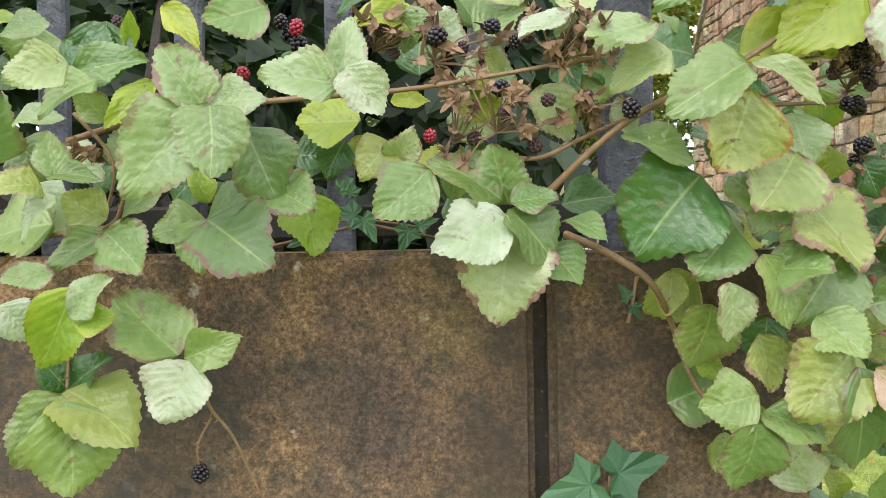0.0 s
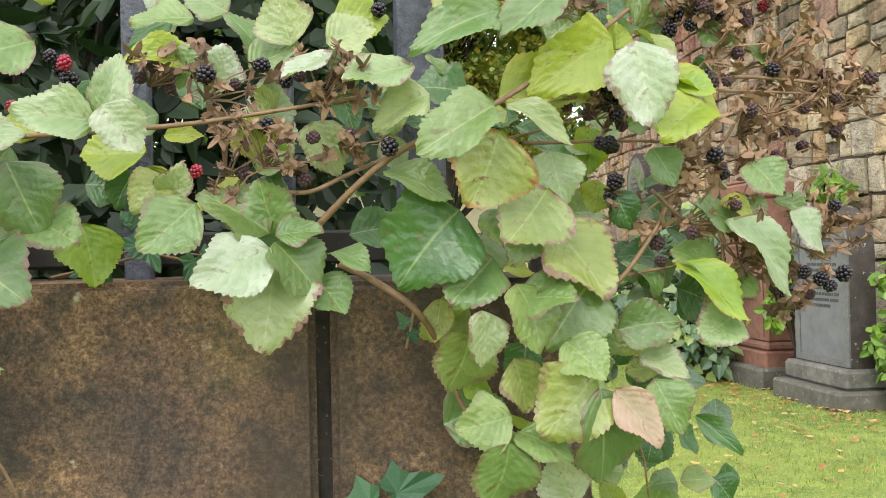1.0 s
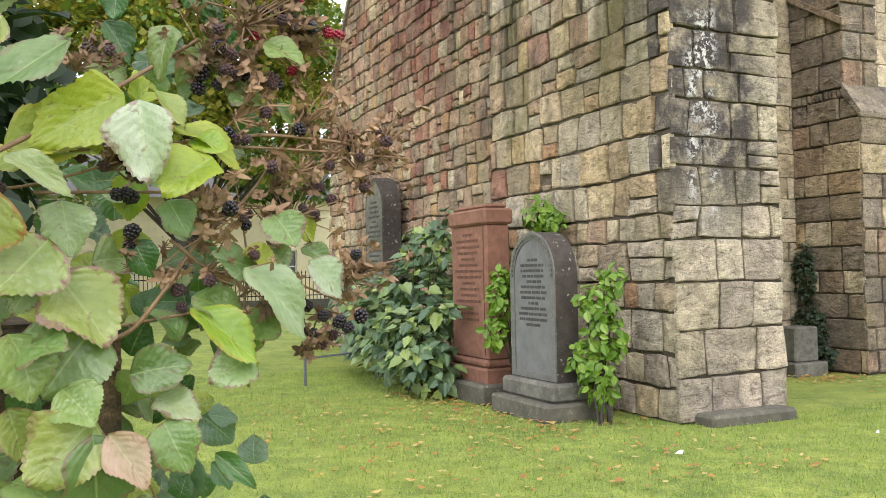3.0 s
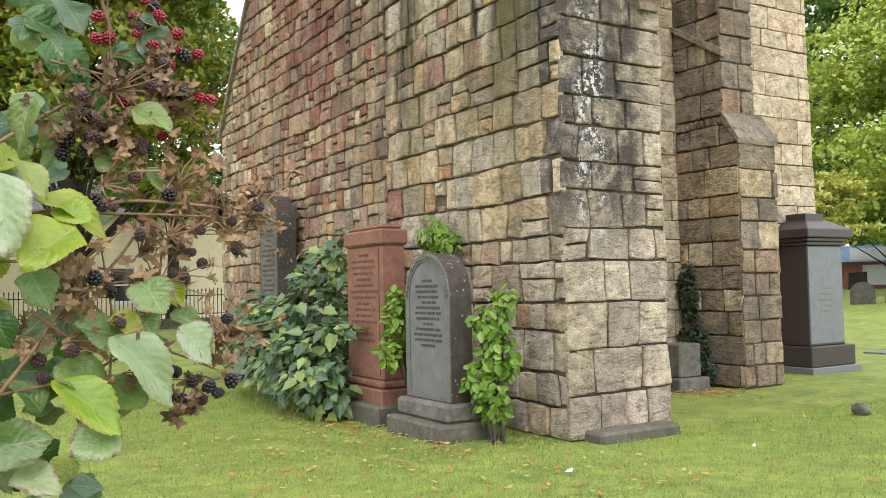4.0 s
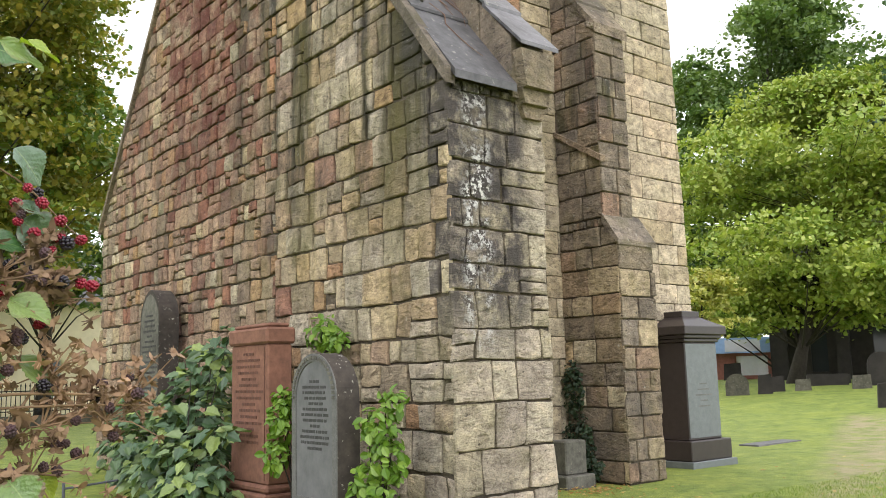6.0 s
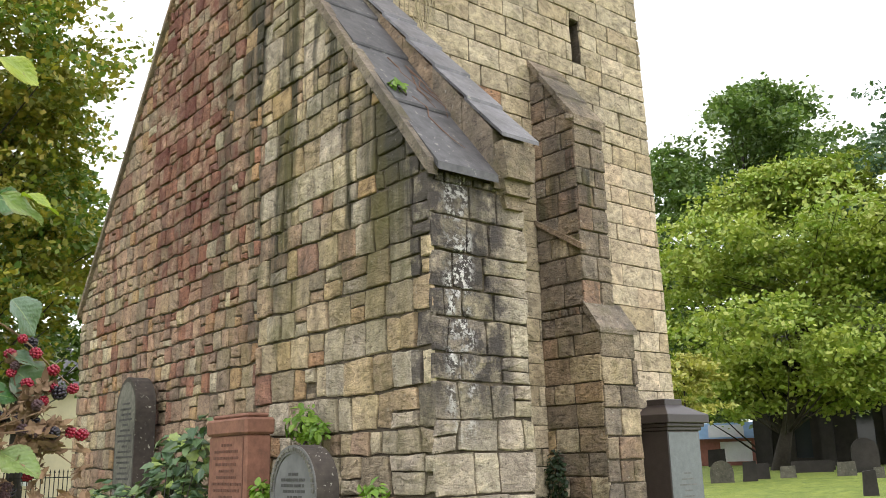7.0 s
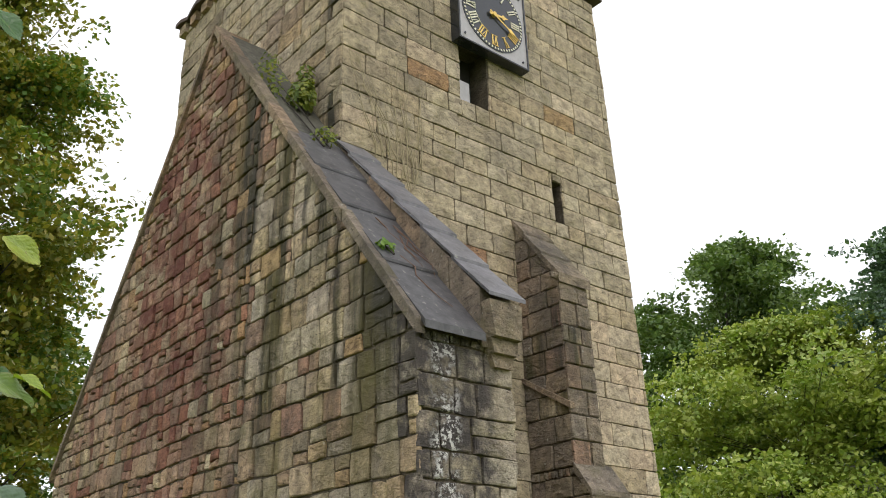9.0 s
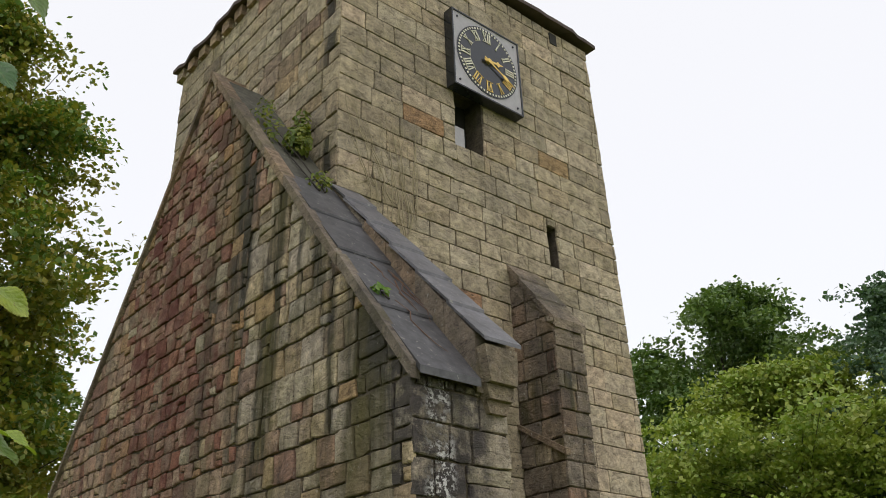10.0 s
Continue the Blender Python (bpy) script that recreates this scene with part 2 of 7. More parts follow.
BRICK = plain("red_brick_far", (0.3, 0.12, 0.09), 0.9, 0, 0.3, 6)
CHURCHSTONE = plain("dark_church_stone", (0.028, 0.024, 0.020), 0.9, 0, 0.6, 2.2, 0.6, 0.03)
LITTER = plain("white_paper_litter", (0.8, 0.8, 0.8), 0.6, 0, 0.1)


def ground_material():
    m, t, b = nodes_of("mown_lawn")
    fine, mid, big = nz(t, 55, 4, 0.7), nz(t, 5, 5, 0.65), nz(t, 0.55, 4, 0.6)
    col = ramp(t, fine, [(0.34, (0.095, 0.135, 0.02)), (0.5, (0.185, 0.24, 0.04)), (0.66, (0.28, 0.325, 0.072))])
    col = mix(t, 0.55, col, ramp(t, mid, [(0.34, (0.45, 0.55, 0.45)), (0.66, (1.45, 1.35, 1.3))]), "MULTIPLY")
    col = mix(t, 0.6, col, ramp(t, nz(t, 1.6, 5, 0.65), [(0.38, (0.55, 0.68, 0.5)), (0.62, (1.35, 1.25, 1.3))]), "MULTIPLY")
    col = mix(t, ramp(t, big, [(0.45, grey(0)), (0.7, grey(0.5))]), col, (0.25, 0.29, 0.04))
    worn = calc(t, "MULTIPLY", band(t, axis_value(t, 0), 9.5, 24.0, 2.5), band(t, calc(t, "SUBTRACT", axis_value(t, 1), calc(t, "MULTIPLY", axis_value(t, 0), 0.49)), -1.3, 0.1, 0.7))
    worn = calc(t, "MULTIPLY", worn, ramp(t, nz(t, 1.3, 5, 0.65), [(0.36, grey(0)), (0.58, grey(0.85))]))
    col = mix(t, worn, col, (0.33, 0.27, 0.16))
    t.links.new(col, b.inputs["Base Color"])
    b.inputs["Roughness"].default_value = 0.85
    bump(t, b, calc(t, "ADD", fine, mid), 0.8, 0.03)
    return m


def leaf_material(name, colours, rough=0.5, through_light=0.25, spot=None, relief=0.0, patch=None):
    """Leaves: each island or object has its own tone; veins and blotches come from generated noise."""
    m, t, b = nodes_of(name)
    n = len(colours)
    col = ramp(t, own_random(t), [((i + 0.5) / n, c) for i, c in enumerate(colours)])
    col = mix(t, 0.5, col, ramp(t, nz(t, 30, 3, 0.6), [(0.3, grey(0.7)), (0.7, grey(1.25))]), "MULTIPLY")
    if patch:
        col = mix(t, ramp(t, nz(t, 0.33, 4, 0.6), [(0.47, grey(0)), (0.62, grey(0.7))]), col, patch)
    if spot:
        col = mix(t, ramp(t, nz(t, 45, 3, 0.6), [(0.66, grey(0)), (0.72, grey(0.8))]), col, spot)
    t.links.new(col, b.inputs["Base Color"])
    b.inputs["Roughness"].default_value = rough
    tr = t.nodes.new("ShaderNodeBsdfTranslucent")
    t.links.new(mix(t, 1.0, col, (1.1, 1.25, 0.5), "MULTIPLY"), tr.inputs["Color"])
    ms = t.nodes.new("ShaderNodeMixShader")
    ms.inputs[0].default_value = through_light
    t.links.new(b.outputs[0], ms.inputs[1])
    t.links.new(tr.outputs[0], ms.inputs[2])
    t.links.new(ms.outputs[0], t.nodes["Material Output"].inputs["Surface"])
    if relief:
        bump(t, b, nz(t, 120, 3, 0.6), relief, 0.002)
    return m


LAWN = ground_material()
BLADES = leaf_material("grass_blades", [(0.117, 0.195, 0.029), (0.195, 0.282, 0.049), (0.264, 0.351, 0.073), (0.302, 0.332, 0.088)], 0.6)
TREE_GREEN = leaf_material("dark_green_tree_leaves", [(0.07, 0.13, 0.034), (0.115, 0.185, 0.048), (0.095, 0.155, 0.038), (0.17, 0.24, 0.066)], 0.5, patch=(0.155, 0.22, 0.058))
TREE_AUTUMN = leaf_material("yellowing_tree_leaves", [(0.09, 0.165, 0.028), (0.14, 0.235, 0.04), (0.19, 0.255, 0.045), (0.12, 0.19, 0.032), (0.4, 0.32, 0.055), (0.31, 0.33, 0.055)], 0.5, patch=(0.27, 0.21, 0.035))
TREE_LIGHT = leaf_material("yellow_green_tree_leaves", [(0.19, 0.28, 0.045), (0.27, 0.35, 0.068), (0.32, 0.385, 0.08), (0.22, 0.31, 0.055), (0.38, 0.41, 0.1)], 0.5, patch=(0.38, 0.41, 0.085))
TREE_BLUE = leaf_material("blue_green_yew_leaves", [(0.065, 0.12, 0.065), (0.092, 0.155, 0.09), (0.12, 0.185, 0.11)], 0.55)
TREE_PALE = leaf_material("pale_yellow_tree_leaves", [(0.406, 0.392, 0.102), (0.478, 0.435, 0.131), (0.290, 0.319, 0.072)], 0.5)
SHRUB = leaf_material("dark_green_shrub_leaves", [(0.05, 0.098, 0.045), (0.07, 0.128, 0.055), (0.1, 0.165, 0.072), (0.18, 0.245, 0.085), (0.06, 0.11, 0.05), (0.045, 0.09, 0.04), (0.23, 0.3, 0.08)], 0.4, 0.15)
SHRUB_BRIGHT = leaf_material("bright_green_shrub_leaves", [(0.094, 0.187, 0.014), (0.130, 0.238, 0.022), (0.173, 0.274, 0.032)], 0.45)
FALLEN = leaf_material("fallen_orange_brown_leaves", [(0.383, 0.192, 0.053), (0.304, 0.135, 0.053), (0.473, 0.292, 0.095), (0.427, 0.338, 0.147)], 0.7)


# ---- mesh helpers ----
class Geo:
    def __init__(self):
        self.v, self.f, self.m = [], [], []

    def add(self, verts, faces, mat=0):
        n = len(self.v)
        self.v.extend([tuple(p) for p in verts])
        self.f.extend([tuple(n + i for i in q) for q in faces])
        self.m.extend([mat] * len(faces))

    def box(self, x0, x1, y0, y1, z0, z1, mat=0):
        self.add([(x, y, z) for z in (z0, z1) for y in (y0, y1) for x in (x0, x1)],
                 [(0, 2, 3, 1), (4, 5, 7, 6), (0, 1, 5, 4), (2, 6, 7, 3), (0, 4, 6, 2), (1, 3, 7, 5)], mat)

    def prism(self, poly, place, d0, d1, mat=0):
        """A 2D outline carried from depth d0 to d1 by place(u, v, d)."""
        n = len(poly)
        self.add([place(u, v, d) for d in (d0, d1) for u, v in poly],
                 [tuple(range(n))[::-1], tuple(range(n, 2 * n))] + [(i, (i + 1) % n, n + (i + 1) % n, n + i) for i in range(n)], mat)

    def slab(self, x0, x1, y0, y1, z0, z1, bev=0.01, mat=0):
        """A box with chamfered edges."""
        rings = []
        for z, s in ((z0, bev), (z0 + bev, 0), (z1 - bev, 0), (z1, bev)):
            rings.append([(x0 + s, y0 + bev + s * 0, z), (x0 + bev + s * 0, y0 + s, z), (x1 - bev, y0 + s, z), (x1 - s, y0 + bev, z),
                          (x1 - s, y1 - bev, z), (x1 - bev, y1 - s, z), (x0 + bev, y1 - s, z), (x0 + s, y1 - bev, z)])
        n = 8
        self.add([p for r in rings for p in r],
                 [tuple(range(n))[::-1], tuple(range(3 * n, 4 * n))] + [(k * n + i, k * n + (i + 1) % n, (k + 1) * n + (i + 1) % n, (k + 1) * n + i) for k in range(3) for i in range(n)], mat)

    def tube(self, pts, radii, n=6, mat=0):
        pts = [Vector(p) for p in pts]
        rings = []
        for i, p in enumerate(pts):
            d = (pts[min(i + 1, len(pts) - 1)] - pts[max(i - 1, 0)]).normalized()
            a = d.orthogonal().normalized() if i == 0 else (a - d * a.dot(d)).normalized()
            c = d.cross(a)
            rings += [p + (a * math.cos(2 * math.pi * k / n) + c * math.sin(2 * math.pi * k / n)) * radii[i] for k in range(n)]
        m = len(pts)
        self.add(rings, [(i * n + k, i * n + (k + 1) % n, (i + 1) * n + (k + 1) % n, (i + 1) * n + k) for i in range(m - 1) for k in range(n)]
                 + [tuple(range(n))[::-1], tuple(range((m - 1) * n, m * n))], mat)

    def mesh(self, name, mats, smooth=False):
        me = bpy.data.meshes.new(name)
        me.from_pydata(self.v, [], self.f)
        for mt in mats:
            me.materials.append(mt)
        if len(mats) > 1:
            me.polygons.foreach_set("material_index", self.m)
        if smooth:
            me.polygons.foreach_set("use_smooth", [True] * len(self.f))
        me.update()
        return me


def part(name, geo, mats, parent=None, label="", kind="", smooth=False):
    """Links a Geo, or a ready mesh, as one mesh object under a thing or a part."""
    mats = mats if isinstance(mats, (list, tuple)) else [mats]
    ob = new(name, geo.mesh(name, mats, smooth) if isinstance(geo, Geo) else geo)
    if parent is not None:
        ob.parent = parent
    return tagged(ob, label, kind=kind)


def thing(name, label, category, at=(0, 0, 0), group="", kind=""):
    ob = new(name)
    ob.empty_display_size = 0.1
    ob.location = at
    return tagged(ob, label, category, group, kind)


# ---- ground ----
def rise(x):
    """The churchyard climbs gently to the east."""
    s = min(max((x - 20) / 20, 0), 1)
    return 0.75 * s * s * (3 - 2 * s)


def build_ground():
    g = Geo()
    xs = [-1500, -300, -60, -20] + [x * 0.5 for x in range(-12, 60)] + [31, 33, 35, 37, 39, 40, 45, 60, 120, 400, 1500]
    ys = [-1500, -300, -60, -15] + [y * 0.5 for y in range(-6, 50)] + [30, 45, 80, 200, 600, 1500]
    for y in ys:
        for x in xs:
            near = -6 < x < 30 and -3 < y < 25
            g.v.append((x, y, rise(x) + (0.035 * noise.noise((x * 0.45, y * 0.45, 0.3)) - 0.01 if near else 0.0)))
    n = len(xs)
    for j in range(len(ys) - 1):
        for i in range(n - 1):
            g.f.append((j * n + i, j * n + i + 1, (j + 1) * n + i + 1, (j + 1) * n + i))
    g.m = [0] * len(g.f)
    ob = part("ground", g, LAWN, smooth=True)
    tagged(ob, "mown churchyard lawn, bright green with worn patches", "lawn", kind="structure")


build_ground()


# ---- masonry ----
def clip_poly(poly, a, b, c):
    """The part of a convex outline where a*u + b*v <= c."""
    out = []
    for i, p in enumerate(poly):
        q = poly[(i + 1) % len(poly)]
        dp, dq = a * p[0] + b * p[1] - c, a * q[0] + b * q[1] - c
        if dp <= 0:
            out.append(p)
        if dp * dq < 0:
            s = dp / (dp - dq)
            out.append((p[0] + (q[0] - p[0]) * s, p[1] + (q[1] - p[1]) * s))
    return out


def area(poly):
    return abs(sum(p[0] * q[1] - q[0] * p[1] for p, q in zip(poly, poly[1:] + poly[:1]))) / 2


def minus(rect, holes):
    rects = [rect]
    for h0, h1, k0, k1 in holes:
        left = []
        for u0, u1, v0, v1 in rects:
            if u1 <= h0 or u0 >= h1 or v1 <= k0 or v0 >= k1:
                left.append((u0, u1, v0, v1))
                continue
            for r in ((u0, min(u1, h0), v0, v1), (max(u0, h1), u1, v0, v1), (max(u0, h0), min(u1, h1), v0, k0), (max(u0, h0), min(u1, h1), k1, v1)):
                if r[1] - r[0] > 0.05 and r[3] - r[2] > 0.04:
                    left.append(r)
        rects = left
    return rects


def lay(rng, u0, u1, v0, v1, high, long, cuts=(), holes=(), wander=0.0):
    """Courses of stones over a face: convex outlines in (u, v)."""
    out, v = [], v0
    while v < v1 - 0.05:
        h = rng.uniform(*high)
        if v + h > v1 - 0.1:
            h = v1 - v
        u = u0 - rng.uniform(0, 0.2)
        while u < u1:
            w = rng.uniform(*long) * (0.75 + 0.5 * (h - high[0]) / max(high[1] - high[0], 0.01))
            if u + w > u1 - 0.12:
                w = u1 - u
            pieces = [(max(u, u0), min(u + w, u1), v, v + h)]
            if wander > 0.03 and h > 0.24 and rng.random() < 0.2:
                s = v + h * rng.uniform(0.4, 0.6)
                pieces = [(pieces[0][0], pieces[0][1], v, s), (pieces[0][0], pieces[0][1], s, v + h)]
            for pc in pieces:
                for a0, a1, b0, b1 in minus(pc, holes):
                    def wv(x, y):
                        if not wander or y < v0 + 0.02 or y > v1 - 0.02:
                            return (x, y)
                        return (x + wander * 0.8 * noise.noise((x * 2.7 + 5, y * 2.7, 7.3)), y + wander * (0.45 * noise.noise((x * 0.6, y * 1.7, 3.1)) + 0.5 * noise.noise((x * 3.3, y * 3.3, 9.1))))
                    poly = [wv(a0, b0), wv(a1, b0), wv(a1, b1), wv(a0, b1)]
                    for cut in cuts:
                        poly = clip_poly(poly, *cut)
                        if len(poly) < 3:
                            break
                    if len(poly) > 2 and area(poly) > 0.006:
                        out.append(poly)
            u += w
        v += h
    return out


def stone(g, rng, poly, place, joint=0.012, proud=(0.015, 0.05), bevel=0.02, jitter=0.012, mat=0):
    """One weathered stone: wavering sides out of the joint, a worn arris and an uneven, hollowed face."""
    cx, cy = sum(p[0] for p in poly) / len(poly), sum(p[1] for p in poly) / len(poly)
    ring = []
    for i, p in enumerate(poly):
        q = poly[(i + 1) % len(poly)]
        k = max(1, int(math.hypot(q[0] - p[0], q[1] - p[1]) / 0.11))
        ring += [(p[0] + (q[0] - p[0]) * a / k, p[1] + (q[1] - p[1]) * a / k, a == 0) for a in range(k)]
    pulled = []
    for u, v, corner in ring:
        d = math.hypot(u - cx, v - cy) + 1e-6
        k = min(joint + rng.uniform(0, jitter) + (rng.uniform(0.0, 1.8) * bevel if corner else 0), d * 0.4)
        pulled.append((u - (u - cx) / d * k, v - (v - cy) / d * k))
    n, out = len(ring), rng.uniform(*proud)
    tilt_u, tilt_v = rng.uniform(-0.03, 0.03), rng.uniform(-0.05, 0.03)
    vs = [place(u, v, -0.03) for u, v in pulled]
    vs += [place(u, v, out - rng.uniform(0.004, 0.012)) for u, v in pulled]
    for s, amp in ((0.0, 0.003), (0.5, 0.006)):
        for u, v in pulled:
            d = math.hypot(u - cx, v - cy) + 1e-6
            k = min(bevel * rng.uniform(0.5, 1.6), d * 0.5)
            a, b = u - (u - cx) / d * k, v - (v - cy) / d * k
            a, b = a + (cx - a) * s, b + (cy - b) * s
            vs.append(place(a, b, out + tilt_u * (a - cx) + tilt_v * (b - cy) + rng.uniform(-amp, amp) + (0.006 if s else 0)))
    vs.append(place(cx, cy, out + rng.uniform(-0.008, 0.016)))
    fs = []
    for i in range(n):
        j = (i + 1) % n
        fs += [(k * n + i, k * n + j, k * n + n + j, k * n + n + i) for k in range(3)] + [(3 * n + i, 3 * n + j, 4 * n)]
    g.add(vs, fs, mat)


def build_face(parent, rng, polys, place, choose, mats, apart_if, limit, **kw):
    """Stones near the walk become parts of their own, the rest one joined mesh."""
    rest, done = Geo(), 0
    for poly in polys:
        cu, cv = sum(p[0] for p in poly) / len(poly), sum(p[1] for p in poly) / len(poly)
        mi = choose(rng, cu, cv)
        if done < limit and apart_if(cu, cv):
            g = Geo()
            stone(g, rng, poly, place, **kw)
            part("stone", g, mats[mi], parent)
            done += 1
        else:
            stone(rest, rng, poly, place, mat=mi, **kw)
    if rest.f:
        part("masonry", rest, mats, parent, "coursed sandstone blocks with open joints", kind="stuff")


# ---- the raking gable wall against the tower ----
SLOPE = (APEX_Z - EAVE) / (APEX_Y - YB)
SLOPE_B = (APEX_Z - EAVE) / (BACK_Y - APEX_Y)


def at_gable(u, v, d):
    return (XA - d, u, v)


def at_end(u, v, d):
    return (u, YB - d, v)


def at_clock(u, v, d):
    return (u, YT - d, v)


def at_west(u, v, d):
    return (XT - d, u, v)


def build_gable():
    rng = random.Random(11)
    wall = thing("gable_wall", "tall raking sandstone gable wall with slate weathering", "wall", (XA + 0.6, 10, 0), kind="structure")
    inv = Matrix.Translation((-(XA + 0.6), -10, 0))

    def own(ob):
        ob.matrix_parent_inverse = inv
        return ob

    g = Geo()
    profile = [(YB + 0.03, -0.3), (BACK_Y - 0.03, -0.3), (BACK_Y - 0.03, EAVE - 0.06), (APEX_Y, APEX_Z - 0.1), (YB + 0.03, EAVE - 0.06)]
    g.prism(profile, at_gable, -0.02, -(XT - XA) + 0.004)
    front = [(YB + 0.03, -0.3), (YT - 0.004, -0.3), (YT - 0.004, EAVE - 0.06 + SLOPE * (YT - YB - 0.03) - 0.12), (YB + 0.03, EAVE - 0.18)]
    g.prism(front, at_gable, -(XT - XA) + 0.006, -1.3)
    own(part("core", g, MORTAR, wall, "dark recessed lime mortar"))
    cuts = ((-SLOPE, 1, EAVE - SLOPE * YB - 0.02), (SLOPE_B, 1, EAVE + SLOPE_B * BACK_Y - 0.02))

    def choose(r, u, v):
        k = r.random()
        edge = 9.75 + 0.25 * math.sin(v * 2.1)
        redzone = math.exp(-((u - 12.2) / 1.2) ** 2 - ((v - 6.6) / 3.0) ** 2)
        if v < 0.9 and u < 9.5:
            return 3 if k < 0.8 else 0
        if u < edge:
            if u < 6.9:
                return 3 if k < 0.75 else 0
            return 4 if k < (0.16 if v < 3.2 else 0.03) else (1 if k < 0.22 else (3 if k < 0.42 else 0))
        if k < 0.6 * redzone:
            return 2
        if u > 15.8 and k < 0.45:
            return 0
        return 2 if k < 0.13 else (4 if k < 0.19 else (0 if k < 0.3 else 1))

    mats = [BUFF, BROWN, RED, GREYB, ORANGE]
    right = lay(rng, YB, 9.85, 0.0, APEX_Z, (0.22, 0.42), (0.22, 0.46), cuts, [(8.42, 8.62, 2.42, 2.53)], 0.055)
    left = lay(rng, 9.85, BACK_Y, 0.0, APEX_Z, (0.22, 0.33), (0.17, 0.33), cuts, [(10.75, 11.0, 6.65, 6.85)], 0.07)
    build_face(wall, rng, right + left, at_gable, choose, mats, lambda u, v: u < 10.0 and v < 4.6, 200, joint=0.004, proud=(0.0, 0.036), bevel=0.014, jitter=0.016)
    ends = lay(rng, XA - 0.02, 6.87, 0.0, EAVE - 0.14, (0.24, 0.44), (0.24, 0.62), (), (), 0.06)
    build_face(wall, rng, ends, at_end, lambda r, u, v: 3, mats, lambda u, v: v < 4.6, 90, joint=0.003, proud=(-0.004, 0.02), bevel=0.013, jitter=0.014)

    # rough coping stones along the near rake
    g = Geo()
    u = YB - 0.06
    while u < APEX_Y - 0.1:
        w = rng.uniform(0.5, 0.8)
        e = min(u + w, APEX_Y)
        z0, z1 = EAVE + SLOPE * (u - YB), EAVE + SLOPE * (e - YB)
        a, b = rng.uniform(0.0, 0.025), rng.uniform(0.05, 0.08)
        g.prism([(u + 0.008, z0 - 0.14), (e - 0.008, z1 - 0.14), (e - 0.008, z1 + 0.03 + a * 0.5), (u + 0.008, z0 + 0.03 + a * 0.5)], at_gable, b, (-0.16 if u > 8.5 else -0.05) - a)
        u = e
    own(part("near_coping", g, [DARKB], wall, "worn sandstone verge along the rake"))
    g = Geo()
    u = APEX_Y
    while u < BACK_Y + 0.05:
        e = min(u + rng.uniform(0.5, 0.9), BACK_Y + 0.1)
        z0, z1 = APEX_Z - SLOPE_B * (u - APEX_Y), APEX_Z - SLOPE_B * (e - APEX_Y)
        g.prism([(u + 0.006, z0 - 0.1), (e - 0.006, z1 - 0.1), (e - 0.006, z1 + 0.04), (u + 0.006, z0 + 0.04)], at_gable, 0.08, -0.6)
        u = e
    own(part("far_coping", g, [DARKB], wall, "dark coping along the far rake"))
    # slates between the verge and the raised kerb, each one a piece
    u = YB - 0.12
    while u < 8.75:
        e = u + rng.uniform(0.62, 0.78)
        g = Geo()
        lift = 0.05
        x0, x1 = XA + 0.02 + rng.uniform(-0.015, 0.015), 6.39
        zl = lambda y: EAVE + SLOPE * (y - YB) - 0.02
        pts = []
        for dz in (-0.05 if u < YB else 0.0, 0.035):
            for y, up in ((u, lift), (e + 0.06, 0.0)):
                for x in (x0, x1):
                    pts.append((x, y, zl(y) + up + dz))
        g.add(pts, [(0, 2, 3, 1), (4, 5, 7, 6), (0, 1, 5, 4), (2, 6, 7, 3), (0, 4, 6, 2), (1, 3, 7, 5)])
        own(part("slate", g, SLATE, wall))
        u = e
    # upper part of the rake: earth and rubble bed
    g = Geo()
    g.prism([(8.7, EAVE + SLOPE * (8.7 - YB) - 0.1), (APEX_Y, APEX_Z - 0.08), (APEX_Y, APEX_Z - 0.02), (8.7, EAVE + SLOPE * (8.7 - YB) - 0.02)], at_gable, -0.12, -(XT - XA) + 0.01)
    own(part("rubble_bed", g, [MOSSBASE], wall, "mossy rubble weathering on the upper rake"))
    # raised kerb beside the clock face with its own slates and a corbel
    k0, k1, s2 = (6.12, 5.06), (YT - 0.003, 8.38), (8.38 - 5.06) / (YT - 6.12)
    g = Geo()
    u = k0[0] + 0.1
    while u < k1[0] - 0.02:
        e = min(u + rng.uniform(0.45, 0.6), k1[0])
        z0, z1 = k0[1] + s2 * (u - k0[0]), k0[1] + s2 * (e - k0[0])
        g.prism([(u + 0.006, z0 - 0.75), (e - 0.006, z1 - 0.75), (e - 0.006, z1 - 0.09), (u + 0.006, z0 - 0.09)], at_gable, -(6.4 - XA) + rng.uniform(0, 0.03), -(6.86 - XA))
        u = e
    own(part("kerb", g, [DARKB], wall, "raised stone kerb on the rake"))
    u = k0[0] - 0.06
    while u < k1[0] - 0.05:
        e = min(u + rng.uniform(0.42, 0.56), k1[0])
        g = Geo()
        pts = []
        for dz in (-0.09, -0.045):
            for y, up in ((u, 0.05), (min(e + 0.05, k1[0]), 0.0)):
                for x in (6.38 + rng.uniform(-0.01, 0.01), 6.93):
                    pts.append((x, y, k0[1] + s2 * (y - k0[0]) + up + dz))
        g.add(pts, [(0, 2, 3, 1), (4, 5, 7, 6), (0, 1, 5, 4), (2, 6, 7, 3), (0, 4, 6, 2), (1, 3, 7, 5)])
        own(part("slate", g, KERBSLATE, wall))
        u = e
    g = Geo()
    g.prism([(6.46, 4.52), (6.86, 4.52), (6.88, 4.92), (6.4, 4.92)], lambda a, v, d: (a, YB - d, v), 0.2, -0.05)
    g.prism([(6.5, 4.36), (6.84, 4.36), (6.86, 4.515), (6.46, 4.515)], lambda a, v, d: (a, YB - d, v), 0.13, -0.05)
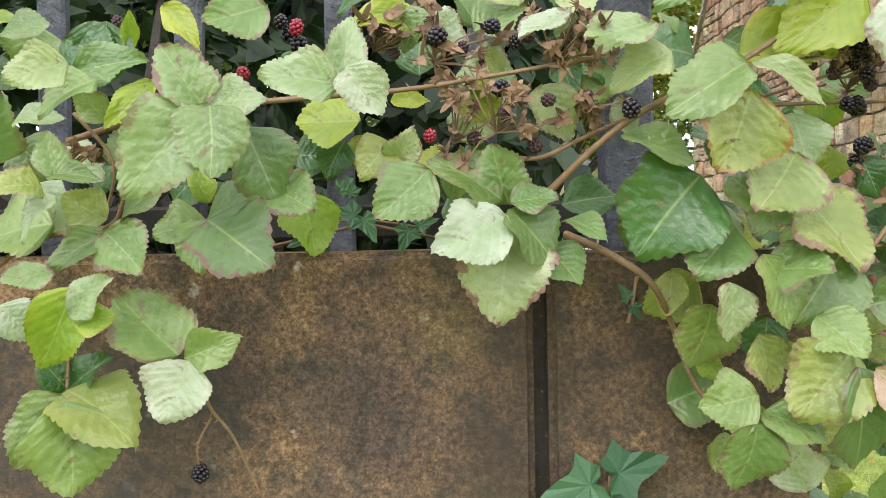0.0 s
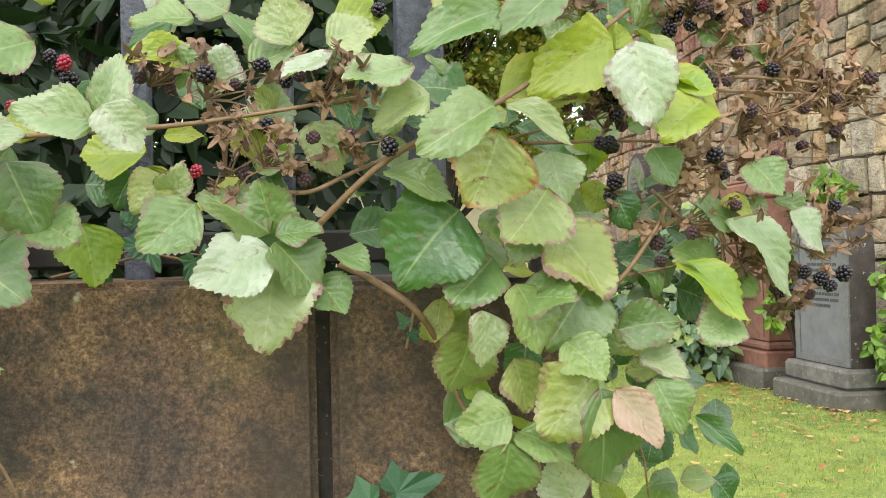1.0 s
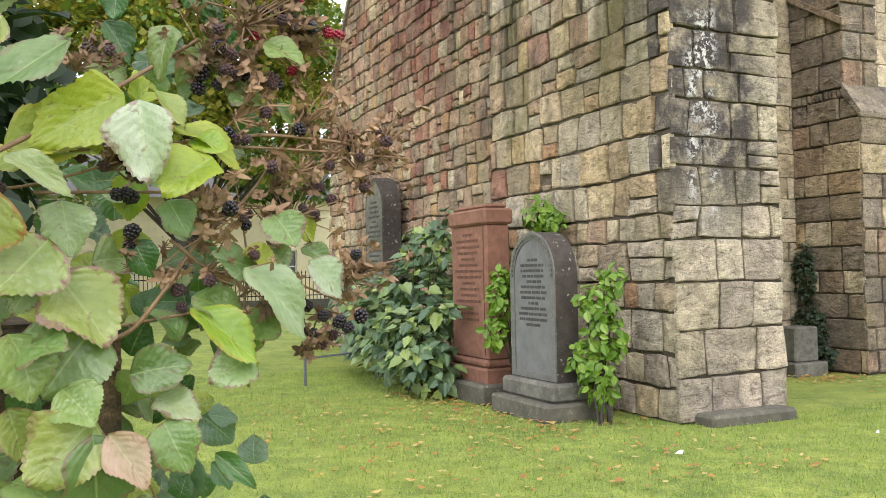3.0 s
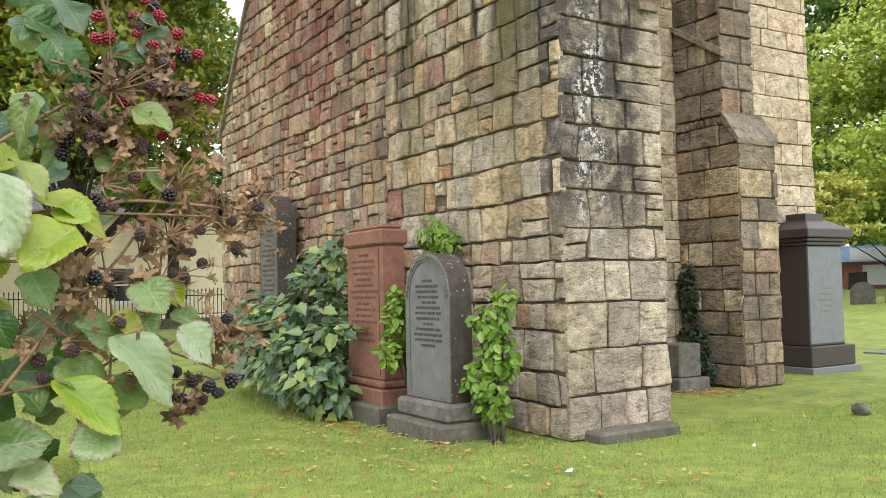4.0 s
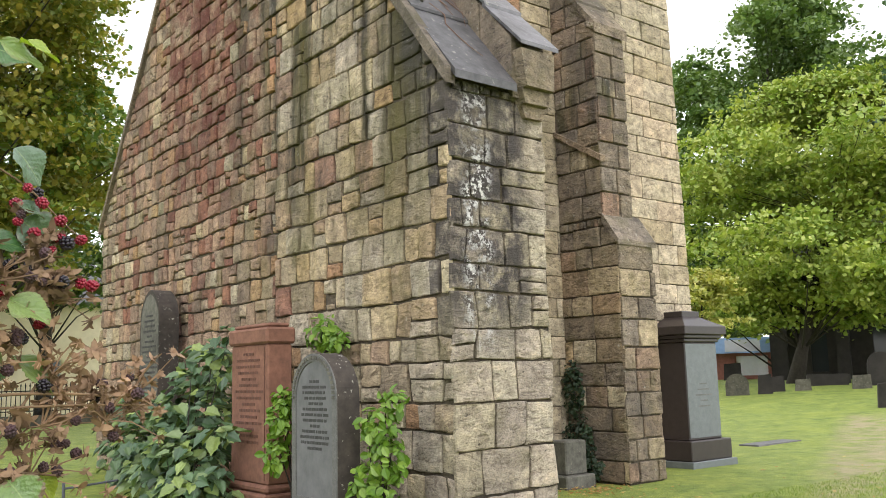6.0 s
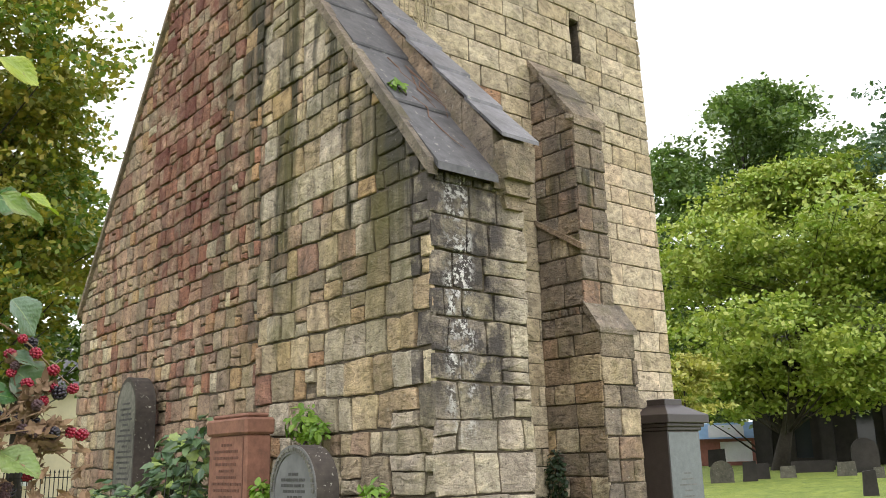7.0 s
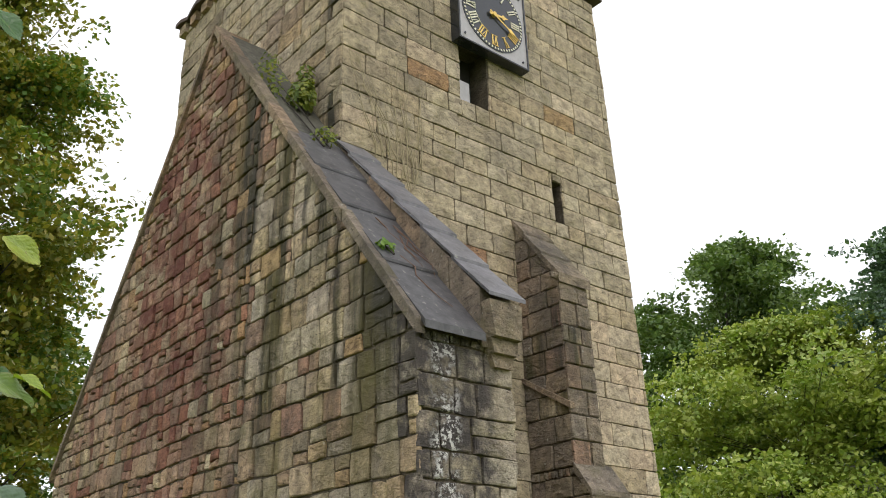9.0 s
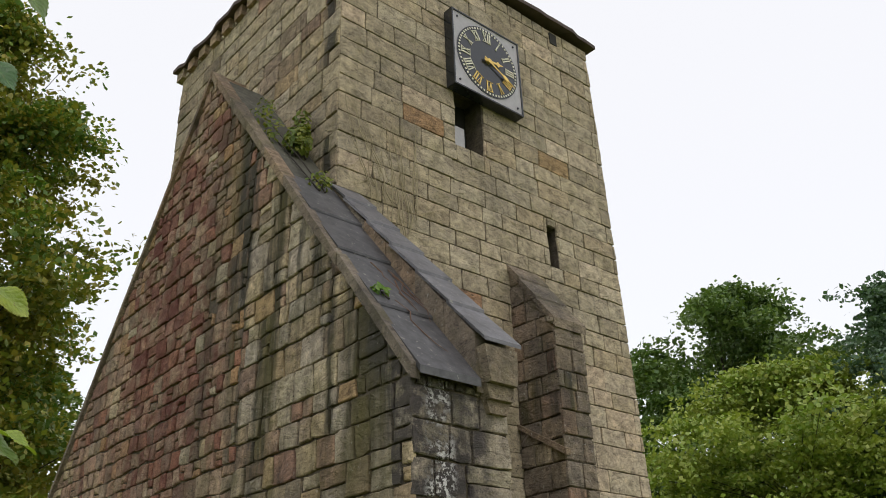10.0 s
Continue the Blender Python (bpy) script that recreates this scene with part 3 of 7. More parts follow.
    g.prism([(6.55, 4.22), (6.8, 4.22), (6.84, 4.355), (6.5, 4.355)], lambda a, v, d: (a, YB - d, v), 0.07, -0.05)
    own(part("kneeler", g, [DARKB], wall, "moulded corbel under the kerb"))
    # plinth sill at the foot of the end face
    g = Geo()
    g.slab(5.7, 6.72, 6.0, 6.27, -0.05, 0.1, 0.03)
    own(part("footing", g, [MOSSBASE], wall, "mossy footing slab"))
    for ob in wall.children:
        if ob.name.startswith(("stone", "masonry")):
            ob.matrix_parent_inverse = inv


build_gable()


# ---- the tower ----
WIN = (8.95, 9.62, 10.05, 11.3)
SLIT = (11.12, 11.36, 8.35, 9.15)


def build_tower():
    rng = random.Random(5)
    tower = thing("church_tower", "square buff sandstone church tower with low eaves", "tower", (9.7, 12.3, 0))
    inv = Matrix.Translation((-9.7, -12.3, 0))
    g = Geo()
    th = 0.75
    foot = XR + BATTER * (TOP + 0.3)
    for a0, a1, b0, b1 in minus((XT + 0.03, foot, -0.3, TOP), [WIN, SLIT]):
        outline = clip_poly([(a0, b0), (a1, b0), (a1, b1), (a0, b1)], 1, BATTER, XR - 0.03 + BATTER * TOP)
        if len(outline) > 2:
            g.prism(outline, at_clock, -0.02, -th)
    g.box(XT + 0.02, XT + th, YT + th, YK, -0.3, TOP)
    g.prism([(XR - th, -0.3), (foot - 0.02, -0.3), (XR - 0.02, TOP), (XR - th, TOP)], lambda u, v, d: (u, d, v), YT + th, YK)
    g.box(XT + th, XR - th, YK - th, YK - 0.02, -0.3, TOP)
    part("core", g, MORTAR, tower, "recessed mortar and wall core")
    mats = [ASHLAR, BUFF, PALE, ORANGE, BROWN]

    def front_choice(r, u, v):
        k = r.random()
        if v < 6.8 and u > 10.8:
            return 2 if k < 0.8 else 0
        return 3 if k < 0.025 else (2 if k < 0.1 else 0)

    front = lay(rng, XT, XR + BATTER * TOP, 0.0, TOP, (0.27, 0.43), (0.4, 0.95), ((1, BATTER, XR + BATTER * TOP),), [WIN, SLIT], 0.022)
    build_face(tower, rng, front, at_clock, front_choice, mats, lambda u, v: v > 5.0, 290, joint=0.004, proud=(0.0, 0.014), bevel=0.008, jitter=0.008)
    west = lay(rng, YT, YK, 6.5, TOP, (0.26, 0.4), (0.35, 0.8), (), (), 0.02)
    build_face(tower, rng, west, at_west, lambda r, u, v: 1 if r.random() < 0.25 else (4 if r.random() < 0.08 else 0), mats, lambda u, v: False, 0, joint=0.007, proud=(0.0, 0.02), bevel=0.01, jitter=0.012)
    # eaves and low pyramid roof, ragged slate edge
    g = Geo()
    o, n = 0.17, 26
    ring = []
    cs = [(XT - o, YT - o), (XR + o, YT - o), (XR + o, YK + o), (XT - o, YK + o)]
    for i in range(4):
        p, q = cs[i], cs[(i + 1) % 4]
        for k in range(n):
            s = k / n
            j = rng.uniform(-0.05, 0.05)
            ring.append((p[0] + (q[0] - p[0]) * s + j, p[1] + (q[1] - p[1]) * s + j * (1 if i % 2 else -1), TOP + 0.1 + rng.uniform(-0.02, 0.03)))
    m = len(ring)
    cx, cy = (XT + XR) / 2, (YT + YK) / 2
    vs = ring + [(x, y, z + 0.09) for x, y, z in ring] + [(cx, cy, TOP + 1.0), (cx, cy, TOP + 0.3)]
    g.add(vs, [(i, (i + 1) % m, m + (i + 1) % m, m + i) for i in range(m)] + [(m + i, m + (i + 1) % m, 2 * m) for i in range(m)] + [((i + 1) % m, i, 2 * m + 1) for i in range(m)])
    part("roof", g, ROOFEDGE, tower, "low slate roof with ragged brown eaves")
    g = Geo()
    for a in range(12):
        y = YT + 0.3 + a * 0.52
        g.box(XT - 0.1, XT + 0.1, y, y + 0.3, TOP - 0.14, TOP + 0.12)
    part("wall_plate", g, BROWN, tower, "eaves course of small stones", kind="stuff")
    # no slots are cut: dark blocks on the wall stand in for their shade
    for x in (8.2, 11.75):
        g = Geo()
        g.box(x, x + 0.2, YT - 0.034, YT + 0.02, TOP - 0.36, TOP - 0.08)
        part("eaves_slot", g, BLACKIRON_AND_SHADE, tower, "dark block painted as the shade of a slot below the eaves")
    # near-black panels stand in for the unlit inside of the openings
    g = Geo()
    g.box(WIN[0] + 0.002, WIN[1] - 0.002, YT + 0.45, YT + 0.5, WIN[2] + 0.002, WIN[3] - 0.002)
    part("opening_back", g, BLACKIRON_AND_SHADE, tower, "dark panel painted as the shade inside the opening")
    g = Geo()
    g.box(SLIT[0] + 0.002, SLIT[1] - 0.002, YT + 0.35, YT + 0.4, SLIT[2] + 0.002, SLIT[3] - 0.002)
    part("opening_back", g, BLACKIRON_AND_SHADE, tower, "dark panel painted as the shade inside the opening")
    # the pane's sky reflection is painted on with the clock board's grey
    g = Geo()
    g.box(WIN[0] + 0.02, WIN[0] + 0.33, YT + 0.13, YT + 0.15, WIN[2] + 0.004, WIN[2] + 0.5)
    part("window_pane", g, CLOCK_AND_SKYGREY, tower, "small pane low in the opening, sky reflection painted grey")
    for ob in tower.children:
        ob.matrix_parent_inverse = inv


build_tower()


# ---- stepped buttress ----
def build_buttress():
    rng = random.Random(8)
    bt = thing("buttress", "sooty stepped sandstone buttress with sloping set-offs", "buttress", (XB0 + 0.4, 8.6, 0))
    inv = Matrix.Translation((-(XB0 + 0.4), -8.6, 0))

    def side(u, v, d):
        return (XB0 - d, u, v)

    g = Geo()
    lower = [(YBU + 0.02, -0.2), (YT - 0.004, -0.2), (YT - 0.004, 3.8), (YBU + 0.27, 3.8), (YBU + 0.02, 3.42)]
    upper = [(YBU + 0.27, 3.81), (YT - 0.004, 3.81), (YT - 0.004, 8.0), (YBU + 0.27, 6.78)]
    g.prism(lower, side, -0.02, -(XB1 - XB0) + 0.02)
    g.prism(upper, side, -0.02, -(XB1 - XB0) + 0.14)
    part("core", g, MORTAR, bt, "recessed mortar core")
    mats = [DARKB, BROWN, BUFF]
    pick = lambda r, u, v: 1 if r.random() < 0.12 else (2 if r.random() < (0.4 if v < 3.0 else 0.1) else 0)
    kw = dict(joint=0.005, proud=(0.0, 0.025), bevel=0.012, jitter=0.014)
    lo_side = lay(rng, YBU, YT, 0.0, 3.8, (0.28, 0.4), (0.3, 0.7), ((-0.38, 0.25, 0.25 * 3.42 - 0.38 * YBU),))
    lo_front = lay(rng, XB0 - 0.02, XB1, 0.0, 3.42, (0.28, 0.4), (0.3, 0.6))
    k = (8.0 - 6.78) / (YT - YBU - 0.27)
    up_side = lay(rng, YBU + 0.25, YT, 3.8, 8.1, (0.28, 0.4), (0.3, 0.7), ((-k, 1, 6.78 - k * (YBU + 0.27)),))
    up_front = lay(rng, XB0 - 0.02, XB1 - 0.12, 3.8, 6.78, (0.28, 0.4), (0.3, 0.5))
    for polys, pl in ((lo_side, side), (lo_front, lambda u, v, d: (u, YBU - d, v)), (up_side, side), (up_front, lambda u, v, d: (u, YBU + 0.25 - d, v))):
        build_face(bt, rng, polys, pl, pick, mats, lambda u, v: True, 75, **kw)
    g = Geo()
    g.prism([(YBU - 0.03, 3.36), (YBU - 0.03, 3.44), (YBU + 0.26, 3.86), (YBU + 0.26, 3.7)], side, 0.03, -(XB1 - XB0) - 0.03)
    part("set_off", g, DARKB, bt, "sloping lower set-off")
    g = Geo()
    u = YBU + 0.2
    while u < YT - 0.05:
        e = min(u + 0.34, YT - 0.003)
        z0, z1 = 6.78 + k * (u - YBU - 0.27), 6.78 + k * (e - YBU - 0.27)
        g.prism([(u + 0.004, z0 - 0.06), (e - 0.004, z1 - 0.06), (e - 0.004, z1 + 0.05), (u + 0.004, z0 + 0.1)], side, 0.04, -(XB1 - XB0) + 0.08)
        u = e
    part("weathering", g, DARKB, bt, "sloping stone weathering")
    g = Geo()
    g.prism([(YBU + 0.2, 4.62), (YT - 0.01, 5.2), (YT - 0.01, 5.28), (YBU + 0.2, 4.72)], side, 0.06, -0.05)
    part("drip_ledge", g, DARKB, bt, "raking drip ledge")
    for ob in bt.children:
        ob.matrix_parent_inverse = inv


build_buttress()


# ---- tower clock ----
def ring_sector(g, place, r0, r1, a0, a1, d, n=4, mat=0):
    vs = []
    for dd in (d, d + 0.006):
        for i in range(n + 1):
            a = a0 + (a1 - a0) * i / n
            vs += [place(r0 * math.sin(a), r0 * math.cos(a), dd), place(r1 * math.sin(a), r1 * math.cos(a), dd)]
    m = 2 * (n + 1)
    fs = []
    for i in range(n):
        fs += [(m + 2 * i, m + 2 * i + 1, m + 2 * i + 3, m + 2 * i + 2), (2 * i + 1, 2 * i + 3, m + 2 * i + 3, m + 2 * i + 1), (2 * i, m + 2 * i, m + 2 * i + 2, 2 * i + 2)]
    g.add(vs, fs, mat)


def build_clock():
    cx, cz, half = 9.63, 12.0, 0.83
    clock = thing("tower_clock", "square grey tower clock with black dial and gilt numerals", "clock", (cx, YT - 0.1, cz))
    inv = Matrix.Translation((-cx, -(YT - 0.1), -cz))

    def pl(u, v, d):
        return (cx + u, YT - 0.22 - d, cz + v)

    g = Geo()
    g.box(cx - half, cx + half, YT - 0.22, YT - 0.03, cz - half, cz + half)
    part("board", g, CLOCK_AND_SKYGREY, clock, "grey painted board")
    g = Geo()
    for a, b, c, d in ((-half - 0.03, half + 0.03, half, half + 0.03), (-half - 0.03, half + 0.03, -half - 0.03, -half), (-half - 0.03, -half, -half, half), (half, half + 0.03, -half, half)):
        g.box(cx + a, cx + b, YT - 0.24, YT - 0.02, cz + c, cz + d)
    part("rim", g, CLOCKBLACK, clock, "black board edge")
    g = Geo()
    n = 64
    vs = [pl(0.76 * math.cos(2 * math.pi * i / n), 0.76 * math.sin(2 * math.pi * i / n), d) for d in (0.0, 0.014) for i in range(n)]
    g.add(vs, [tuple(range(n, 2 * n))] + [(i, (i + 1) % n, n + (i + 1) % n, n + i) for i in range(n)])
    part("dial", g, CLOCKBLACK, clock, "glossy black round dial")
    g = Geo()
    for i in range(60):
        a = 2 * math.pi * i / 60
        ring_sector(g, pl, 0.695, 0.735, a - 0.026, a + 0.026, 0.016, 1)
    part("minute_ring", g, CLOCKWHITE, clock, "white minute marks")

    def stroke(g2, a, u0, v0, u1, v1, w):
        """A straight stroke in a numeral's frame: v outwards, u clockwise."""
        ca, sa = math.cos(a), math.sin(a)
        d = Vector((u1 - u0, v1 - v0)).normalized()
        e = Vector((-d.y, d.x)) * w / 2
        q = [(u0 + e.x, v0 + e.y), (u1 + e.x, v1 + e.y), (u1 - e.x, v1 - e.y), (u0 - e.x, v0 - e.y)]
        g2.prism([(u * ca + v * sa, -u * sa + v * ca) for u, v in q], pl, 0.016, 0.026)

    words = {1: "I", 2: "II", 3: "III", 4: "IIII", 5: "V", 6: "VI", 7: "VII", 8: "VIII", 9: "IX", 10: "X", 11: "XI", 12: "XII"}
    for hour, word in words.items():
        a = 2 * math.pi * hour / 12
        g = Geo()
        widths = {"I": 0.05, "V": 0.11, "X": 0.11}
        total = sum(widths[c] for c in word)
        u = -total / 2
        for c in word:
            w = widths[c]
            m = u + w / 2
            lo, hi = 0.45, 0.665
            if c == "I":
                stroke(g, a, m, lo, m, hi, 0.027)
            elif c == "V":
                stroke(g, a, m, lo, m - 0.036, hi, 0.022)
                stroke(g, a, m, lo, m + 0.036, hi, 0.012)
            else:
                stroke(g, a, m - 0.036, hi, m + 0.036, lo, 0.022)
                stroke(g, a, m + 0.036, hi, m - 0.036, lo, 0.012)
            u += w
        stroke(g, a, -total / 2, 0.453, total / 2, 0.453, 0.01)
        stroke(g, a, -total / 2, 0.662, total / 2, 0.662, 0.01)
        part("numeral", g, GOLD if 5 <= hour <= 7 or hour == 4 else CLOCKWHITE, clock)
    for name, a, ln, w in (("hour_pointer", radians(84), 0.36, 0.07), ("minute_pointer", radians(117), 0.72, 0.05)):
        g = Geo()
        ca, sa = math.cos(a), math.sin(a)
        shape = [(-w * 0.35, -0.12), (w * 0.35, -0.12), (w * 0.3, ln * 0.5), (w * 0.9, ln * 0.62), (w * 0.25, ln * 0.78), (0, ln), (-w * 0.25, ln * 0.78), (-w * 0.9, ln * 0.62), (-w * 0.3, ln * 0.5)]
        g.prism([(u * ca + v * sa, -u * sa + v * ca) for u, v in shape], pl, 0.05, 0.062)
        part(name, g, GOLD, clock, "gilt clock pointer")
    g = Geo()
    g.prism([(0.05 * math.cos(k), 0.05 * math.sin(k)) for k in [i * math.pi / 8 for i in range(16)]], pl, 0.015, 0.075)
    part("boss", g, GOLD, clock, "gilt centre boss")
    for u in (-0.72, 0.72):
        for v in (-0.72, 0.72):
            g = Geo()
            g.prism([(u + 0.022 * math.cos(k), v + 0.022 * math.sin(k)) for k in [i * math.pi / 4 for i in range(8)]], pl, 0.0, 0.02)
            part("bolt", g, CLOCKBLACK, clock)
    for ob in clock.children:
        ob.matrix_parent_inverse = inv


build_clock()


# ---- memorials ----
def local(ob):
    for c in ob.children:
        c.matrix_parent_inverse = Matrix.Translation(ob.location).inverted()


def bars(g, rng, x, y0, y1, z0, z1, rows, high, deep=0.004):
    """Rows of short bars for worn lettering on a face that looks towards -x."""
    for r in range(rows):
        z = z1 - (z1 - z0) * (r + 0.5) / rows
        span = (y1 - y0) * (rng.uniform(0.55, 0.98) if r % 4 else rng.uniform(0.25, 0.5))
        y, mid = (y0 + y1) / 2 + span / 2, (y0 + y1) / 2
        while y > mid - span / 2:
            w = rng.uniform(0.02, 0.07)
            g.box(x - deep, x + 0.002, y - w, y, z - high / 2, z + high / 2)
            y -= w + rng.uniform(0.008, 0.02)


def arch_outline(y0, y1, z0, zs, k=14, pointed=0.0):
    """An outline with a round or slightly pointed head: u along y."""
    r, mid = (y1 - y0) / 2, (y0 + y1) / 2
    pts = [(y0, z0), (y1, z0)]
    for i in range(k + 1):
        a = math.pi * i / k
        pts.append((mid + r * math.cos(a), zs + r * (1 + pointed * (1 - abs(math.cos(a)))) * math.sin(a)))
    return pts


def build_memorials():
    rng = random.Random(21)
    # round-headed grey stone
    x = 4.72
    st = thing("headstone", "grey round-headed granite headstone with carved border on stepped plinth", "gravestone", (4.9, 7.45, 0), "memorials by the wall")
    pl = lambda u, v, d: (x - d, u, v)
    g = Geo()
    g.prism(arch_outline(7.02, 7.88, 0.34, 1.38), pl, 0.0, -0.25)
    part("stone", g, LICHENED, st, "dark lichen-spotted granite slab")
    g = Geo()
    g.prism(arch_outline(7.09, 7.81, 0.41, 1.38, 22), pl, 0.003, -0.002)
    part("face", g, FACEGREY, st, "smooth blue-grey inscribed face")
    g = Geo()
    out, inn = arch_outline(7.02, 7.88, 0.36, 1.38, 22), arch_outline(7.1, 7.8, 0.42, 1.38, 22)
    n = len(out)
    vs = [pl(u, v, 0.014) for u, v in out] + [pl(u, v, 0.014) for u, v in inn] + [pl(u, v, -0.002) for u, v in out] + [pl(u, v, -0.002) for u, v in inn]
    g.add(vs, [(i, (i + 1) % n, n + (i + 1) % n, n + i) for i in range(n)] + [(i, (i + 1) % n, 2 * n + (i + 1) % n, 2 * n + i) for i in range(n)] + [(n + i, n + (i + 1) % n, 3 * n + (i + 1) % n, 3 * n + i) for i in range(n)])
    part("border", g, GRANITE, st, "carved margin round the face")
    g = Geo()
    for i in range(26):
        a = math.pi * i / 25
        ca, sa = 7.45 + 0.39 * math.cos(a), 1.38 + 0.39 * math.sin(a)
        g.box(x - 0.03, x - 0.01, ca - 0.016, ca + 0.016, sa - 0.016, sa + 0.016)
    part("beading", g, GREYGRAVE, st, "carved beads along the arch")
    g = Geo()
    bars(g, rng, x - 0.003, 7.16, 7.74, 0.86, 1.56, 13, 0.028)
    part("inscription", g, LETTER, st, "worn dark lettering", kind="stuff")
    g = Geo()
    g.slab(4.61, 5.07, 6.94, 7.94, 0.17, 0.35, 0.03)
    part("upper_plinth", g, GREYGRAVE, st, "chamfered plinth block")
    g = Geo()
    g.slab(4.5, 5.25, 6.86, 7.98, -0.06, 0.17, 0.025)
    part("base", g, MOSSBASE, st, "broad mossy base slab")
    local(st)

    # red sandstone pillar memorial
    rd = thing("red_memorial", "red sandstone block memorial with capped top and inscription", "gravestone", (4.95, 8.75, 0), "memorials by the wall")
    g = Geo()
    g.slab(4.72, 5.02, 8.44, 9.34, 0.45, 1.95, 0.02)
    part("die", g, REDGRAVE, rd, "red sandstone die")
    g = Geo()
    g.slab(4.69, 5.05, 8.41, 9.37, 1.95, 2.13, 0.025)
    g.slab(4.74, 5.0, 8.46, 9.32, 2.13, 2.18, 0.02)
    part("cap", g, REDGRAVE, rd, "plain block cap")
    g = Geo()
    g.slab(4.69, 5.05, 8.41, 9.37, 0.36, 0.45, 0.03)
    g.slab(4.66, 5.08, 8.38, 9.4, 0.14, 0.36, 0.02)
    part("plinth", g, REDGRAVE, rd, "moulded red plinth")
    g = Geo()
    g.slab(4.56, 5.22, 8.3, 9.46, -0.05, 0.2, 0.03)
    part("base", g, MOSSBASE, rd, "low mossy base slab")
    g = Geo()
    bars(g, rng, 4.72, 8.56, 9.26, 0.85, 1.88, 15, 0.03)
    part("inscription", g, REDLETTER, rd, "dark worn lettering", kind="stuff")
    g = Geo()
    g.box(4.713, 4.722, 8.5, 8.51, 0.5, 1.92)
    part("margin_line", g, REDLETTER, rd)
    local(rd)

    # slim pointed grey stone farther along the wall
    ts = thing("tall_headstone", "tall slim grey headstone with pointed head by the wall", "gravestone", (5.2, 13.0, 0), "memorials by the wall")
    x2 = 5.1
    pl2 = lambda u, v, d: (x2 - d, u, v)
    g = Geo()
    g.prism(arch_outline(12.66, 13.46, 0.0, 2.5, 14, 0.15), pl2, 0.0, -0.3)
    part("stone", g, LICHENED, ts, "tall dark lichen-spotted slab")
    g = Geo()
    g.prism(arch_outline(12.7, 13.42, 0.05, 2.48, 14, 0.15), pl2, 0.004, -0.002)
    part("face", g, GREYGRAVE, ts, "pale grey inscribed face")
    g = Geo()
    bars(g, rng, x2 - 0.004, 12.75, 13.37, 1.2, 2.6, 18, 0.03)
    part("inscription", g, LETTER, ts, "worn dark lettering", kind="stuff")
    local(ts)

    # polished pedestal memorial past the buttress
    pd = thing("pedestal_memorial", "dark polished granite pedestal memorial with grey face", "gravestone", (12.75, 9.0, 0))
    px0, px1, py0, py1 = 12.25, 13.12, 8.6, 9.3
    g = Geo()
    g.slab(px0, px1, py0, py1, 0.42, 2.0, 0.012)
    part("die", g, DARKGRANITE, pd, "dark polished shaft")
    g = Geo()
    g.box(px0 + 0.02, px1 - 0.02, py0 - 0.006, py0 + 0.01, 0.46, 1.97)
    part("front_panel", g, PEDFACE, pd, "smooth grey inscribed face")
    g = Geo()
    for r in range(5):
        z = 1.32 - r * 0.09
        w = 0.1 + 0.12 * ((r * 7) % 3) / 2
        g.box((px0 + px1) / 2 - w, (px0 + px1) / 2 + w, py0 - 0.009, py0 - 0.004, z - 0.012, z + 0.012)
    part("inscription", g, GRANITE, pd, "faint lettering", kind="stuff")
    g = Geo()
    for z0, z1, o in ((2.0, 2.06, 0.03), (2.06, 2.12, 0.07), (2.12, 2.26, 0.13)):
        g.slab(px0 - o, px1 + o, py0 - o, py1 + o, z0, z1, 0.012)
    vs = [(px0 - 0.12, py0 - 0.12, 2.26), (px1 + 0.12, py0 - 0.12, 2.26), (px1 + 0.12, py1 + 0.12, 2.26), (px0 - 0.12, py1 + 0.12, 2.26),
          (px0 + 0.2, py0 + 0.15, 2.42), (px1 - 0.2, py0 + 0.15, 2.42), (px1 - 0.2, py1 - 0.15, 2.42), (px0 + 0.2, py1 - 0.15, 2.42)]
    g.add(vs, [(0, 1, 5, 4), (1, 2, 6, 5), (2, 3, 7, 6), (3, 0, 4, 7), (4, 5, 6, 7)])
    g.slab(px0 + 0.2, px1 - 0.2, py0 + 0.15, py1 - 0.15, 2.41, 2.52, 0.01)
    part("cap", g, DARKGRANITE, pd, "moulded cap with sloping top")
    g = Geo()
    g.slab(px0 - 0.1, px1 + 0.12, py0 - 0.1, py1 + 0.1, 0.1, 0.42, 0.015)
    part("plinth", g, DARKGRANITE, pd, "dark polished plinth")
    g = Geo()
    g.slab(px0 - 0.15, px1 + 0.18, py0 - 0.15, py1 + 0.15, -0.05, 0.1, 0.01)
    part("base", g, PEDFACE, pd, "pale grey base course")
    local(pd)

    # small plinth in the recess
    rp = thing("small_plinth", "small dark stone plinth standing in the recess", "gravestone", (9.4, 8.55, 0))
    g = Geo()
    g.slab(9.2, 9.62, 8.4, 8.75, 0.16, 0.62, 0.02)
    part("block", g, GREYGRAVE, rp)
    g = Geo()
    g.slab(9.12, 9.7, 8.32, 8.8, -0.04, 0.16, 0.02)
    part("base", g, GREYGRAVE, rp, "pale base slab")
    local(rp)

